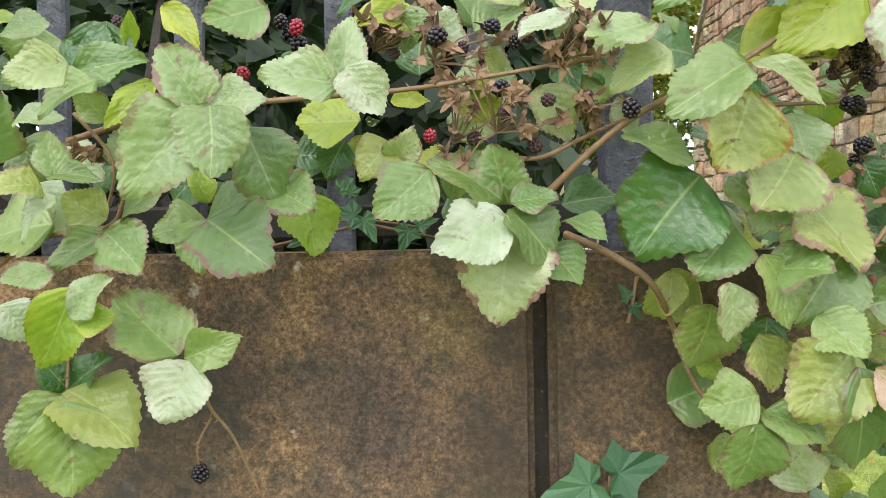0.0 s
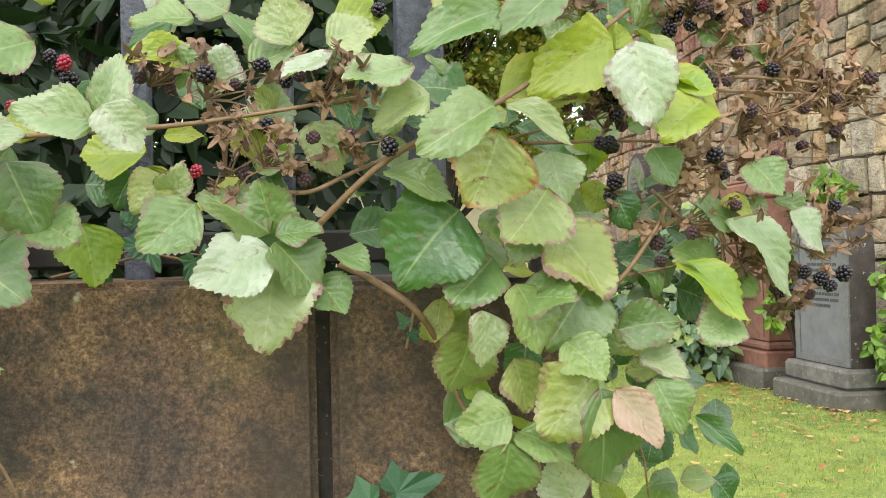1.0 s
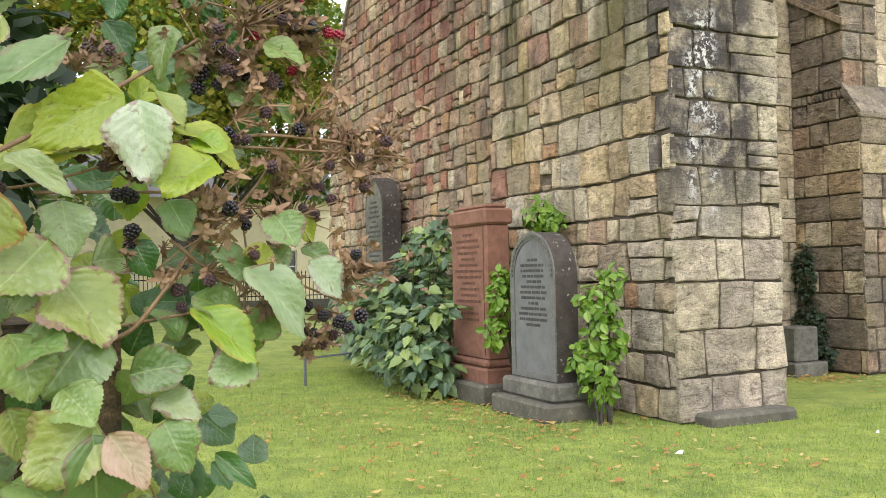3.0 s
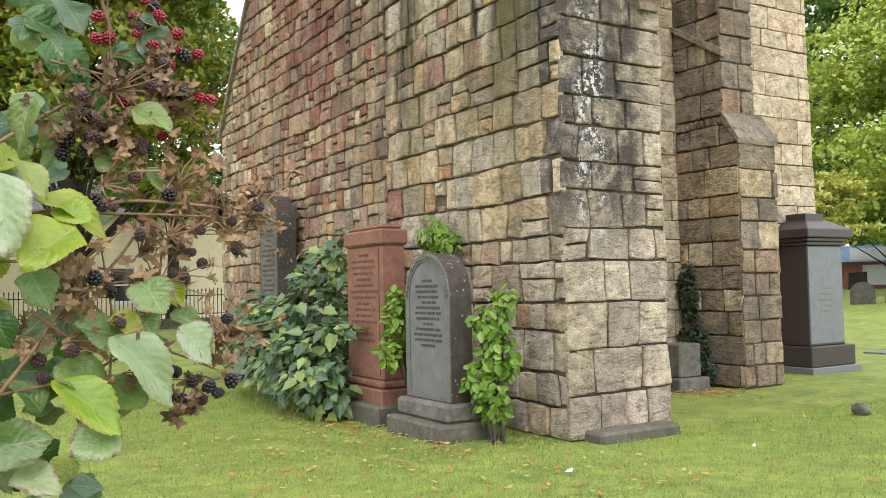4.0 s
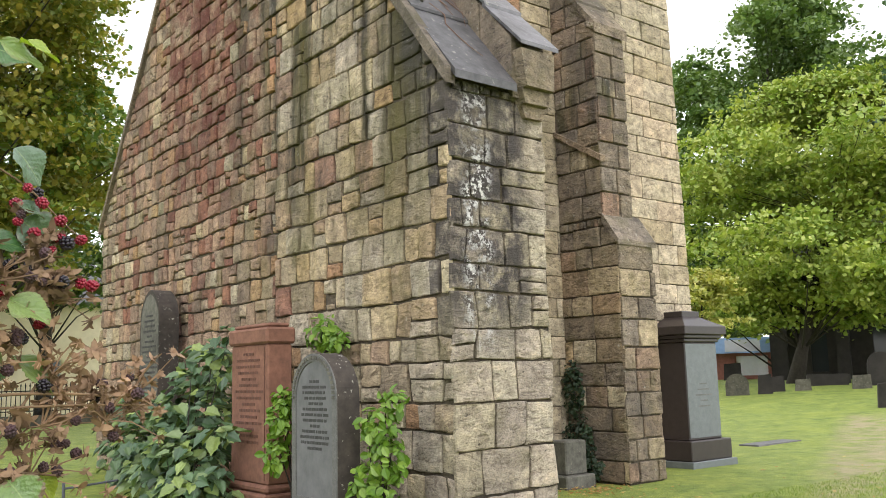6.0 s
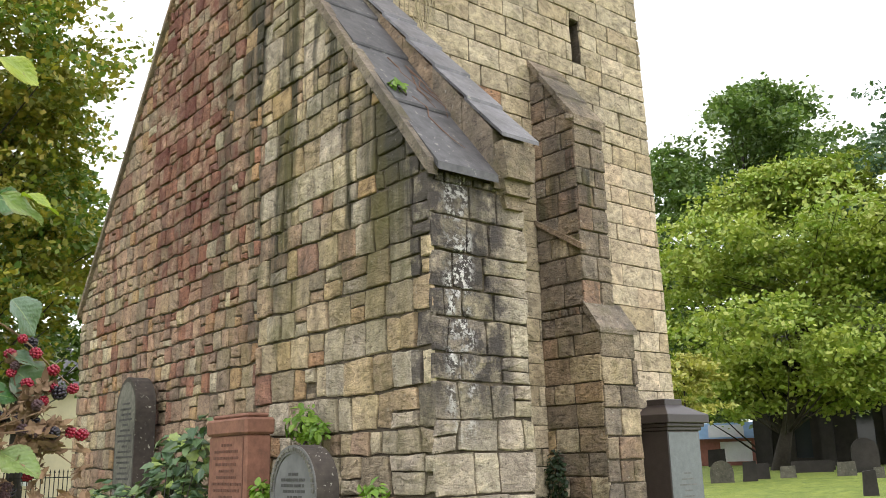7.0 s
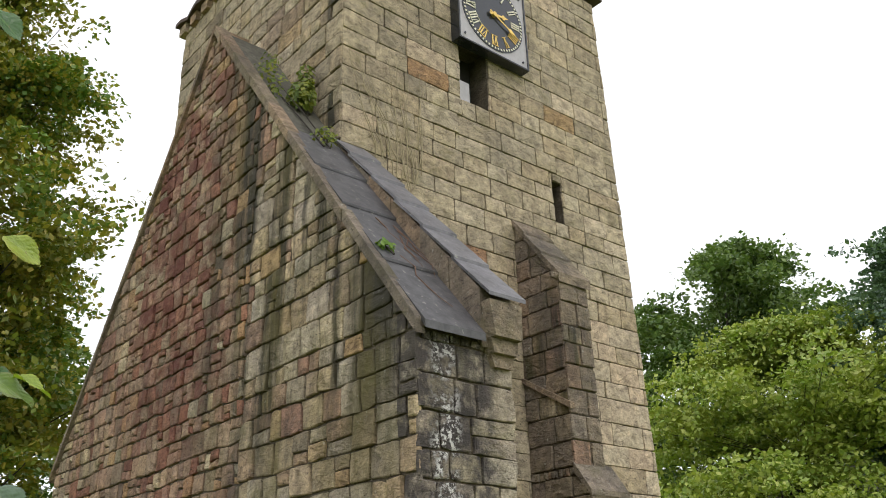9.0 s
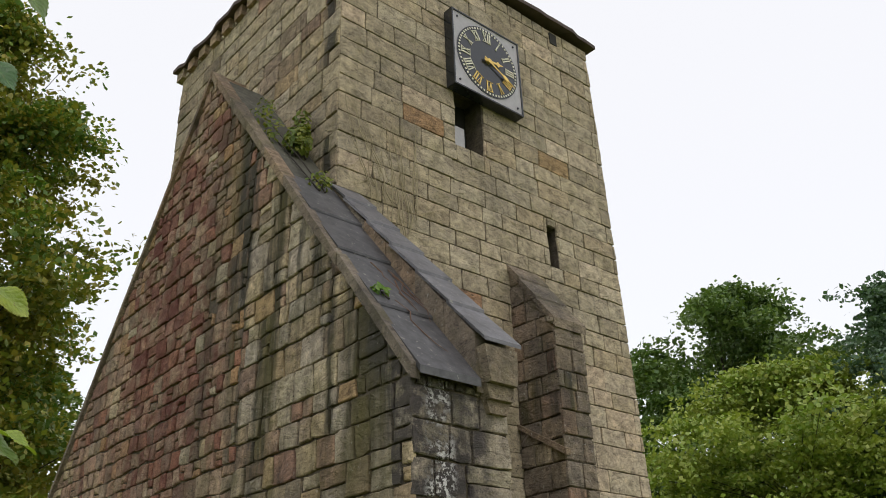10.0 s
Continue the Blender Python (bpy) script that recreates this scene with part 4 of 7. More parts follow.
    # scattered far headstones
    far = [(31.4, 20.3, 1.06, 1.01, 0), (32.1, 19.5, 0.68, 0.92, 1), (33.2, 19.6, 0.64, 0.74, 1), (33.7, 18.8, 0.74, 0.55, 1), (36.9, 19.5, 2.01, 0.59, 1), (49.5, 32.5, 1.29, 1.29, 1), (34.7, 16.9, 0.84, 0.65, 1), (36.8, 17.1, 1.2, 1.61, 0), (27.6, 12.7, 0.51, 0.9, 1), (33.7, 15.2, 0.47, 0.47, 1), (38.9, 20.0, 1.12, 0.45, 1)]
    for i, (fx, fy, w, h, rounded) in enumerate(far):
        w, h = w * 0.85, h * 0.85
        g = Geo()
        dirx, diry = 0.84, 0.54

        def pf(u, v, d, fx=fx, fy=fy):
            return (fx + u * diry + d * -dirx, fy - u * dirx + d * -diry, v + rise(fx))

        outline = arch_outline(-w / 2, w / 2, -0.05, max(h - w / 2, 0.15)) if not rounded else [(-w / 2, -0.05), (w / 2, -0.05), (w / 2 - 0.03, h), (-w / 2 + 0.05, h * 0.94)]
        g.prism(outline, pf, 0, -0.2)
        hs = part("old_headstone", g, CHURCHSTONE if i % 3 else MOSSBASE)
        tagged(hs, "dark weathered headstone standing in the grass" if i % 3 else "mossy brown headstone standing in the grass", "gravestone", "far headstones")


build_memorials()


# ---- trees ----
def build_tree(label, base, height, crown, leaf_mat, seed, leaves=22000, leaf=0.16, trunk_r=0.3, lean=(0, 0), crown_base=0.25, shape=1.0, clusters=170, clump=0.17):
    """Tapered trunk, forking limbs, and a crown of many single leaves gathered at the twig ends."""
    rng = random.Random(seed)
    tree = thing("tree", label, "tree", base)
    inv = Matrix.Translation((-base[0], -base[1], -base[2]))
    g = Geo()
    n = 9
    top = Vector((base[0] + lean[0], base[1] + lean[1], base[2] + height * 0.8))
    b = Vector(base)
    trunk = []
    for i in range(n):
        s = i / (n - 1)
        p = b.lerp(top, s) + Vector((rng.uniform(-1, 1), rng.uniform(-1, 1), 0)) * 0.05 * trunk_r * 10 * s
        trunk.append(p)
    trunk[0].z -= 0.1
    g.tube(trunk, [trunk_r * (1.35 if i == 0 else 1 - 0.85 * i / (n - 1)) for i in range(n)], 9)
    tips = []
    while len(tips) < clusters:
        f = rng.random()
        zf = crown_base + (1 - crown_base) * f
        wide = (math.sin(math.pi * min(max((f * 0.92 + 0.1), 0), 1) ** shape)) ** 0.6
        a = rng.uniform(0, 2 * math.pi)
        r = crown * wide * math.sqrt(rng.uniform(0.12, 1.0)) * (0.85 + 0.7 * noise.noise((math.cos(a) * 1.8 + seed, math.sin(a) * 1.8, zf * 6.5)))
        axis = b.lerp(top, min(zf / 0.8, 1))
        tip = Vector((axis.x + r * math.cos(a), axis.y + r * math.sin(a), base[2] + height * zf))
        if noise.noise(tip * (1.6 / crown) + Vector((seed, 0, 0))) > -0.1 and noise.noise(tip * (5.0 / crown) + Vector((0, seed, 0))) > 0.02:
            tips.append(tip)
    for i in range(0, len(tips), 5):
        tip = tips[i]
        zf = max(crown_base * 0.9, min(0.95, (tip.z - base[2]) / height / 0.8 - 0.16))
        s = trunk[min(int(zf * (n - 1)), n - 1)]
        mid = s.lerp(tip, 0.5) + Vector((0, 0, 0.05 * height * rng.uniform(-0.3, 0.6)))
        r0 = trunk_r * 0.2 * (1.1 - zf)
        g.tube([s, mid, tip], [r0, r0 * 0.55, 0.012], 5)
    t_ob = part("trunk", g, BARK, tree, "rough brown trunk and limbs", smooth=True)
    t_ob.matrix_parent_inverse = inv
    nr = np.random.RandomState(seed)
    tp = np.array([tuple(t) for t in tips])
    which = nr.randint(0, len(tips), leaves)
    spread = crown * clump
    # each tip carries a flat spray that reaches outwards and sags at its end
    out = tp - np.array([base[0] + lean[0] * 0.5, base[1] + lean[1] * 0.5, 0])
    out[:, 2] = 0
    out /= np.linalg.norm(out, axis=1)[:, None] + 1e-6
    out = out + nr.normal(0, 0.45, out.shape) * np.array([1, 1, 0])
    side = np.stack([-out[:, 1], out[:, 0], np.zeros(len(tips))], 1)
    big = nr.uniform(0.5, 1.35, len(tips))[which][:, None]
    ra = nr.uniform(-1, 1, (leaves, 1))
    rb = nr.normal(0, 0.42, (leaves, 1)) * (1 - 0.55 * np.maximum(ra, 0))
    pos = tp[which] + (out[which] * ra * 1.25 + side[which] * rb) * spread * big
    pos[:, 2:] += spread * big * (nr.normal(0, 0.15, (leaves, 1)) - 0.28 * np.maximum(ra, 0) ** 2 - 0.12 * np.abs(rb))
    size = leaf * nr.uniform(0.6, 1.35, leaves)
    d1 = nr.normal(0, 1, (leaves, 3))
    d1[:, 2] = d1[:, 2] * 0.6 - 0.35
    d1 /= np.linalg.norm(d1, axis=1)[:, None]
    d2 = np.cross(d1, nr.normal(0, 1, (leaves, 3)) + np.array([0, 0, 1.2]))
    d2 /= np.linalg.norm(d2, axis=1)[:, None] + 1e-9
    l, w = d1 * size[:, None], d2 * size[:, None] * 0.36
    verts = np.stack([pos - l * 0.5, pos + w, pos + l * 0.5, pos - w], 1).reshape(-1, 3)
    me = bpy.data.meshes.new("crown")
    me.from_pydata(verts.tolist(), [], np.arange(leaves * 4).reshape(-1, 4).tolist())
    me.materials.append(leaf_mat)
    c_ob = part("crown", me, leaf_mat, tree, "many small leaves", kind="stuff")
    c_ob.matrix_parent_inverse = inv
    return tree


build_tree("tall lime tree turning yellow behind the wall", (4.0, 25.4, 0), 21.6, 5.0, TREE_AUTUMN, 3, 150000, 0.19, 0.4, crown_base=0.2, shape=0.85, clusters=1000, clump=0.16)
build_tree("tall dark green tree behind the railings", (-4.0, 31.0, 0), 22, 7.5, TREE_GREEN, 4, 36000, 0.36, 0.4, crown_base=0.08, clusters=420)
build_tree("dark green tree in the far churchyard", (9.5, 36.5, 0), 14, 4.6, TREE_GREEN, 14, 18000, 0.28, 0.3, crown_base=0.34, clusters=260)
build_tree("tall dark green tree beyond the graves", (52.6, 30.2, 0.75), 25.6, 9.2, TREE_GREEN, 6, 80000, 0.34, 0.45, crown_base=0.12, clusters=430, clump=0.17)
build_tree("broad yellow-green tree with a leaning trunk", (39.3, 22.4, 0.72), 15.6, 7.6, TREE_LIGHT, 7, 110000, 0.25, 0.32, (2.2, -2.6), crown_base=0.19, clusters=560, clump=0.17)
build_tree("dark blue-green yew among the graves", (45.6, 14.8, 0.75), 19.6, 5.6, TREE_BLUE, 8, 70000, 0.26, 0.5, crown_base=0.3, clusters=420, clump=0.17)
build_tree("small pale yellow tree beyond the graves", (30.2, 20.9, 0.36), 5.4, 1.7, TREE_PALE, 9, 7000, 0.2, 0.1, crown_base=0.42, clusters=120, clump=0.22)
build_tree("dark green tree closing the far view", (62.0, 41.0, 0.75), 17, 7.0, TREE_GREEN, 10, 20000, 0.5, 0.4, crown_base=0.12, clusters=260)


# ---- far buildings ----
def build_cream_house():
    h = thing("house", "cream rendered house behind the churchyard railings", "house", (8, 42, 0))
    inv = Matrix.Translation((-8, -42, 0))
    y = 42.0
    g = Geo()
    wins = [(x0, x0 + 0.95, 1.05, 2.65) for x0 in (-1.2, 2.0, 5.2, 8.15, 10.65)]
    for a0, a1, b0, b1 in minus((-6, 13.4, -0.1, 5.2), wins):
        g.box(a0, a1, y, y + 0.35, b0, b1)
    g.box(-6, -5.6, y + 0.35, y + 8, -0.1, 5.2)
    g.box(13.05, 13.4, y + 0.35, y + 8, -0.1, 5.2)
    part("wall", g, CREAM, h, "cream rendered wall")
    g = Geo()
    g.add([(-6.4, y - 0.4, 5.1), (13.8, y - 0.4, 5.1), (13.8, y + 4, 8.2), (-6.4, y + 4, 8.2), (-6.4, y + 8.4, 5.1), (13.8, y + 8.4, 5.1)], [(0, 1, 2, 3), (3, 2, 5, 4), (0, 3, 4), (1, 5, 2)])
    part("roof", g, SLATE, h, "grey slate roof")
    for a0, a1, b0, b1 in wins:
        g = Geo()
        g.box(a0, a1, y + 0.2, y + 0.23, b0, b1)
        w = part("window", g, GLASS_DARK, h)
        g = Geo()
        for q in ((a0, a1, b1 - 0.06, b1), (a0, a1, b0, b0 + 0.07), (a0, a0 + 0.06, b0 + 0.07, b1 - 0.06), (a1 - 0.06, a1, b0 + 0.07, b1 - 0.06), (a0 + 0.06, a1 - 0.06, (b0 + b1) / 2 - 0.03, (b0 + b1) / 2 + 0.03)):
            g.box(q[0], q[1], y + 0.13, y + 0.19, q[2], q[3])
        part("frame", g, WHITEPAINT, w, "white sash frame")
        g = Geo()
        g.box(a0 - 0.1, a1 + 0.1, y - 0.1, y + 0.1, b0 - 0.1, b0 - 0.002)
        part("sill", g, WHITEPAINT, w)
    for o in h.children:
        o.matrix_parent_inverse = inv


def build_fence():
    f = thing("railings", "black wrought iron railings on a low kerb", "fence", (6, 36, 0))
    inv = Matrix.Translation((-6, -36, 0))
    g = Geo()
    g.box(-4, 14, 35.9, 36.1, -0.05, 0.4)
    part("kerb", g, MOSSBASE, f, "low stone kerb")
    for z in (0.55, 1.3):
        g = Geo()
        g.box(-4, 14, 35.98, 36.02, z, z + 0.04)
        part("rail", g, BLACKIRON_AND_SHADE, f)
    bar = Geo()
    bar.box(-0.014, 0.014, -0.014, 0.014, 0.4, 1.5)
    bar.add([(-0.03, -0.03, 1.5), (0.03, -0.03, 1.5), (0.03, 0.03, 1.5), (-0.03, 0.03, 1.5), (0, 0, 1.64)], [(0, 1, 4), (1, 2, 4), (2, 3, 4), (3, 0, 4)])
    me = bar.mesh("bar", [BLACKIRON_AND_SHADE])
    for i in range(110):
        ob = part("bar", me, BLACKIRON_AND_SHADE, f)
        ob.location = (-4 + i * 0.163, 36, 0)
    for o in f.children:
        o.matrix_parent_inverse = inv


def build_church():
    c = thing("church", "dark stone church behind the trees", "church", (56, 24, 0))
    inv = Matrix.Translation((-56, -24, 0))
    # a long wall facing the camera
    ax, ay = 47.6, 28.6
    dx, dy = 0.42, -0.907

    def pl(u, v, d):
        return (ax + u * dx - d * 0.907, ay + u * dy - d * 0.42, v)

    g = Geo()
    wins = [(2.2 + i * 3.3, 3.1 + i * 3.3, 1.2, 4.2) for i in range(5)]
    for a0, a1, b0, b1 in minus((0, 20, -0.1, 6.0), wins):
        g.prism([(a0, b0), (a1, b0), (a1, b1), (a0, b1)], pl, 0, -0.6)
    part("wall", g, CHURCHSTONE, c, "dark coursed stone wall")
    for a0, a1, b0, b1 in wins:
        g = Geo()
        g.prism([(a0, b0), (a1, b0), (a1, b1), (a0, b1)], pl, -0.35, -0.4)
        part("window", g, GLASS_DARK, c)
    g = Geo()
    g.add([pl(-0.3, 5.9, 0.4), pl(20.3, 5.9, 0.4), pl(20.3, 10.5, -5), pl(-0.3, 10.5, -5), pl(-0.3, 5.9, -10), pl(20.3, 5.9, -10)], [(0, 1, 2, 3), (3, 2, 5, 4)])
    part("roof", g, SLATE, c, "slate roof")
    for i in range(5):
        g = Geo()
        u = 0.3 + i * 3.3
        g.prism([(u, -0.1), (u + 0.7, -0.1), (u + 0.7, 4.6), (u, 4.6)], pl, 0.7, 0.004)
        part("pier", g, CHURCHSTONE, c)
    for o in c.children:
        o.matrix_parent_inverse = inv


def build_blue_hall():
    h = thing("low_hall", "low brick hall with a pale blue roof", "building", (56, 38, 0))
    inv = Matrix.Translation((-56, -38, 0))
    ax, ay = 50.0, 39.2
    dx, dy = 0.545, -0.838

    def pl(u, v, d):
        return (ax + u * dx - d * 0.838, ay + u * dy - d * 0.545, v)

    g = Geo()
    wins = [(1.5, 3.6, 1.0, 2.3), (5.6, 7.6, 1.0, 2.3), (9.5, 11.5, 1.0, 2.3)]
    for a0, a1, b0, b1 in minus((0, 14, -0.1, 2.55), wins):
        g.prism([(a0, b0), (a1, b0), (a1, b1), (a0, b1)], pl, 0, -0.3)
    part("wall", g, BRICK, h, "red brick wall")
    for a0, a1, b0, b1 in wins:
        g = Geo()
        g.prism([(a0, b0), (a1, b0), (a1, b1), (a0, b1)], pl, -0.1, -0.14)
        part("window", g, WHITEPAINT, h, "white window panel")
    g = Geo()
    g.add([pl(-0.3, 2.5, 0.4), pl(14.3, 2.5, 0.4), pl(14.3, 3.6, -1.5), pl(-0.3, 3.6, -1.5), pl(-0.3, 2.5, -6), pl(14.3, 2.5, -6)], [(0, 1, 2, 3), (3, 2, 5, 4)])
    part("roof", g, BLUEPANEL, h, "pale blue sheet roof")
    g = Geo()
    g.add([pl(4.9, 2.6, 0.28), pl(7.2, 2.6, 0.28), pl(7.2, 3.45, -1.15), pl(4.9, 3.45, -1.15)], [(0, 1, 2, 3)])
    part("rooflight", g, WHITEPAINT, h, "white roof panel")
    for o in h.children:
        o.matrix_parent_inverse = inv


build_cream_house()
build_fence()
build_church()
build_blue_hall()


# ---- plants: meshes of many small folded leaves ----
def leafy_mesh(name, seed, blobs, count, size, mat, lobed=False, up=0.5, droop=0.2):
    """count folded leaves spread in the given blobs (x, y, z, rx, ry, rz)."""
    nr = np.random.RandomState(seed)
    bl = np.array(blobs, float)
    vol = np.cbrt(bl[:, 3] * bl[:, 4] * bl[:, 5]) ** 2
    pick = nr.choice(len(bl), count, p=vol / vol.sum())
    d = nr.normal(0, 1, (count, 3))
    d /= np.linalg.norm(d, axis=1)[:, None]
    r = nr.uniform(0.35, 1.0, (count, 1)) ** 0.6
    pos = bl[pick, :3] + d * r * bl[pick, 3:]
    nrm = d * 0.9 + np.array([-0.35, -0.35, up]) + nr.normal(0, 0.45, (count, 3))
    nrm /= np.linalg.norm(nrm, axis=1)[:, None]
    ax = nr.normal(0, 1, (count, 3)) + d * 0.8 - np.array([0, 0, droop])
    ax -= nrm * (ax * nrm).sum(1)[:, None]
    ax /= np.linalg.norm(ax, axis=1)[:, None] + 1e-9
    sd = np.cross(nrm, ax)
    s = (size * nr.uniform(0.55, 1.25, count))[:, None]
    if lobed:
        out = [(0, 0), (-0.06, 0.28), (0.16, 0.35), (0.3, 0.5), (0.44, 0.37), (0.62, 0.36), (0.74, 0.2), (1, 0)]
    else:
        out = [(0, 0), (0.2, 0.24), (0.5, 0.33), (0.8, 0.2), (1, 0)]
    m = len(out)
    vs = []
    for a, b in out:
        vs.append(pos + ax * s * a + sd * s * b + nrm * s * (b * 0.3 - 0.22 * a * a))
    for a, b in out[1:-1]:
        vs.append(pos + ax * s * a - sd * s * b + nrm * s * (b * 0.3 - 0.22 * a * a))
    k = len(vs)
    verts = np.stack(vs, 1).reshape(-1, 3)
    f = []
    left, right = tuple(range(m)), (0, m - 1) + tuple(range(k - 1, m - 1, -1))
    for i in range(count):
        o = i * k
        f.append(tuple(o + j for j in left))
        f.append(tuple(o + j for j in right))
    me = bpy.data.meshes.new(name)
    me.from_pydata(verts.tolist(), [], f)
    me.materials.append(mat)
    return me


def bush(name, label, base, seed, blobs, count, size, mat, lobed=False, stems=7, kind_label="dense leaves", up=0.5):
    b = thing(name, label, "shrub", base)
    inv = Matrix.Translation((-base[0], -base[1], -base[2]))
    rng = random.Random(seed)
    g = Geo()
    for i in range(stems):
        bl = blobs[i % len(blobs)]
        tip = (bl[0] + rng.uniform(-1, 1) * bl[3] * 0.6, bl[1] + rng.uniform(-1, 1) * bl[4] * 0.6, bl[2] + rng.uniform(0, 1) * bl[5] * 0.7)
        foot = (base[0] + rng.uniform(-0.1, 0.1), base[1] + rng.uniform(-0.15, 0.15), base[2] - 0.03)
        mid = tuple((p + q) / 2 + rng.uniform(-0.06, 0.06) for p, q in zip(foot, tip))
        g.tube([foot, mid, tip], [0.014, 0.009, 0.004], 5)
    part("stem", g, BARK, b, "thin brown stems", kind="stuff").matrix_parent_inverse = inv
    part("leaves", leafy_mesh("leaves", seed, blobs, count, size, mat, lobed, up), mat, b, kind_label, kind="stuff").matrix_parent_inverse = inv
    return b


# almost black green: the deep shade of hedge gaps goes into the leaf colour
IVYLEAF = leaf_material("shade_darkened_ivy_leaves", [(0.01, 0.024, 0.009), (0.016, 0.036, 0.012), (0.026, 0.052, 0.018)], 0.6)
RAKEPLANT = leaf_material("yellow_green_wall_plant", [(0.16, 0.2, 0.03), (0.24, 0.24, 0.03), (0.11, 0.16, 0.03)], 0.6)
DRYSTEM = plain("dry_straw_stems", (0.36, 0.3, 0.19), 0.8)

bush("sycamore_shrub", "large dark green shrub growing against the memorials", (4.4, 9.9, 0), 31,
     [(4.35, 9.9, 0.55, 0.5, 0.75, 0.5), (4.5, 10.8, 0.7, 0.6, 0.9, 0.65), (4.75, 10.4, 1.25, 0.45, 0.6, 0.6), (4.95, 10.7, 1.75, 0.3, 0.5, 0.4), (4.55, 11.8, 0.8, 0.55, 0.8, 0.6), (4.7, 9.9, 1.0, 0.35, 0.5, 0.5), (4.3, 9.3, 0.5, 0.35, 0.5, 0.35), (4.85, 12.6, 0.9, 0.4, 0.6, 0.6), (4.32, 9.15, 0.35, 0.35, 0.42, 0.3), (4.45, 9.0, 1.0, 0.22, 0.3, 0.12), (4.75, 9.75, 1.75, 0.2, 0.3, 0.3), (4.8, 9.6, 2.1, 0.15, 0.2, 0.12)],
     1500, 0.165, SHRUB, True, 16, up=1.5)
bush("young_shrub", "bright green young shrub beside the round-headed headstone", (4.98, 6.7, 0), 32,
     [(4.98, 6.7, 0.42, 0.17, 0.19, 0.28), (5.02, 6.64, 0.8, 0.17, 0.18, 0.25), (4.98, 6.7, 1.1, 0.17, 0.2, 0.2), (4.9, 6.82, 0.6, 0.14, 0.15, 0.2), (5.05, 6.58, 1.32, 0.12, 0.14, 0.12)], 560, 0.1, SHRUB_BRIGHT, False, 8)
bush("young_shrub", "bright green young shrub between two memorials", (4.95, 8.11, 0.05), 33,
     [(4.7, 8.1, 1.15, 0.17, 0.14, 0.22), (4.66, 8.13, 0.8, 0.13, 0.12, 0.2), (4.72, 8.08, 1.35, 0.13, 0.12, 0.1)], 220, 0.11, SHRUB_BRIGHT, False, 6)
bush("wall_fern", "pale green tuft of leaves on the wall above the memorials", (5.36, 8.3, 1.85), 34, [(5.34, 8.3, 2.05, 0.16, 0.3, 0.2), (5.34, 8.05, 1.95, 0.12, 0.15, 0.12)], 220, 0.09, SHRUB_BRIGHT, False, 5)
bush("ivy", "dark ivy climbing in the recess beside the buttress", (9.9, 8.85, 0), 35, [(9.9, 8.8, 0.5, 0.1, 0.3, 0.5), (9.92, 8.9, 1.3, 0.08, 0.2, 0.45), (9.8, 8.6, 0.2, 0.15, 0.3, 0.2)], 900, 0.06, IVYLEAF, True, 5)
bush("wall_plant", "yellow-green plant growing on the raking wall", (6.2, 9.75, 8.98), 36, [(6.2, 9.8, 9.35, 0.2, 0.25, 0.3), (6.3, 9.85, 9.7, 0.13, 0.18, 0.3), (6.1, 9.6, 9.15, 0.2, 0.3, 0.15)], 420, 0.1, RAKEPLANT, False, 8)
bush("wall_plant", "yellow-flowered plant in a crack of the raking wall", (6.1, 8.95, 7.95), 37, [(6.05, 8.9, 8.1, 0.2, 0.2, 0.12), (6.2, 9.05, 8.3, 0.15, 0.15, 0.12), (5.85, 10.4, 9.95, 0.12, 0.5, 0.35), (5.8, 9.9, 9.4, 0.1, 0.3, 0.25)], 360, 0.07, RAKEPLANT, False, 6)
bush("wall_plant", "small green sprig on the slates", (5.75, 7.05, 5.58), 38, [(5.72, 7.05, 5.7, 0.1, 0.12, 0.06)], 50, 0.08, SHRUB_BRIGHT, False, 3)


CANE_DRY = plain("reddish_dry_root", (0.16, 0.09, 0.06), 0.8)


def dry_climber():
    rng = random.Random(41)
    c = thing("dry_climber", "pale dry climber stems spread over the tower face", "climber", (7.3, 9.05, 8.2))
    inv = Matrix.Translation((-7.3, -9.05, -8.2))
    for i in range(22):
        x, z = 7.45 + rng.uniform(-0.35, 0.55), 8.0 + rng.uniform(-0.2, 0.5)
        pts = [(x, 9.09, z)]
        dx = rng.uniform(-0.12, 0.02)
        for k in range(6):
            x += dx + rng.uniform(-0.07, 0.07)
            z += rng.uniform(0.15, 0.38)
            pts.append((x, 9.085 - rng.uniform(0, 0.03), z))
        g = Geo()
        g.tube(pts, [0.009 - 0.001 * k for k in range(7)], 4)
        part("stem", g, DRYSTEM, c).matrix_parent_inverse = inv
    r = thing("dry_roots", "dry brown roots trailing over the slates", "roots", (6.0, 7.2, 5.7))
    for i in range(6):
        y, x = 7.5 + rng.uniform(-0.5, 0.2), 6.2 + rng.uniform(-0.3, 0.1)
        pts = []
        for k in range(6):
            pts.append((x, y, EAVE + SLOPE * (y - YB) + 0.03 + rng.uniform(0, 0.06)))
            y -= rng.uniform(0.06, 0.16)
            x += rng.uniform(-0.13, 0.12)
        g = Geo()
        g.tube(pts, [0.008, 0.008, 0.007, 0.006, 0.005, 0.003], 4)
        part("root", g, CANE_DRY, r).matrix_parent_inverse = Matrix.Translation((-6.0, -7.2, -5.7))


dry_climber()


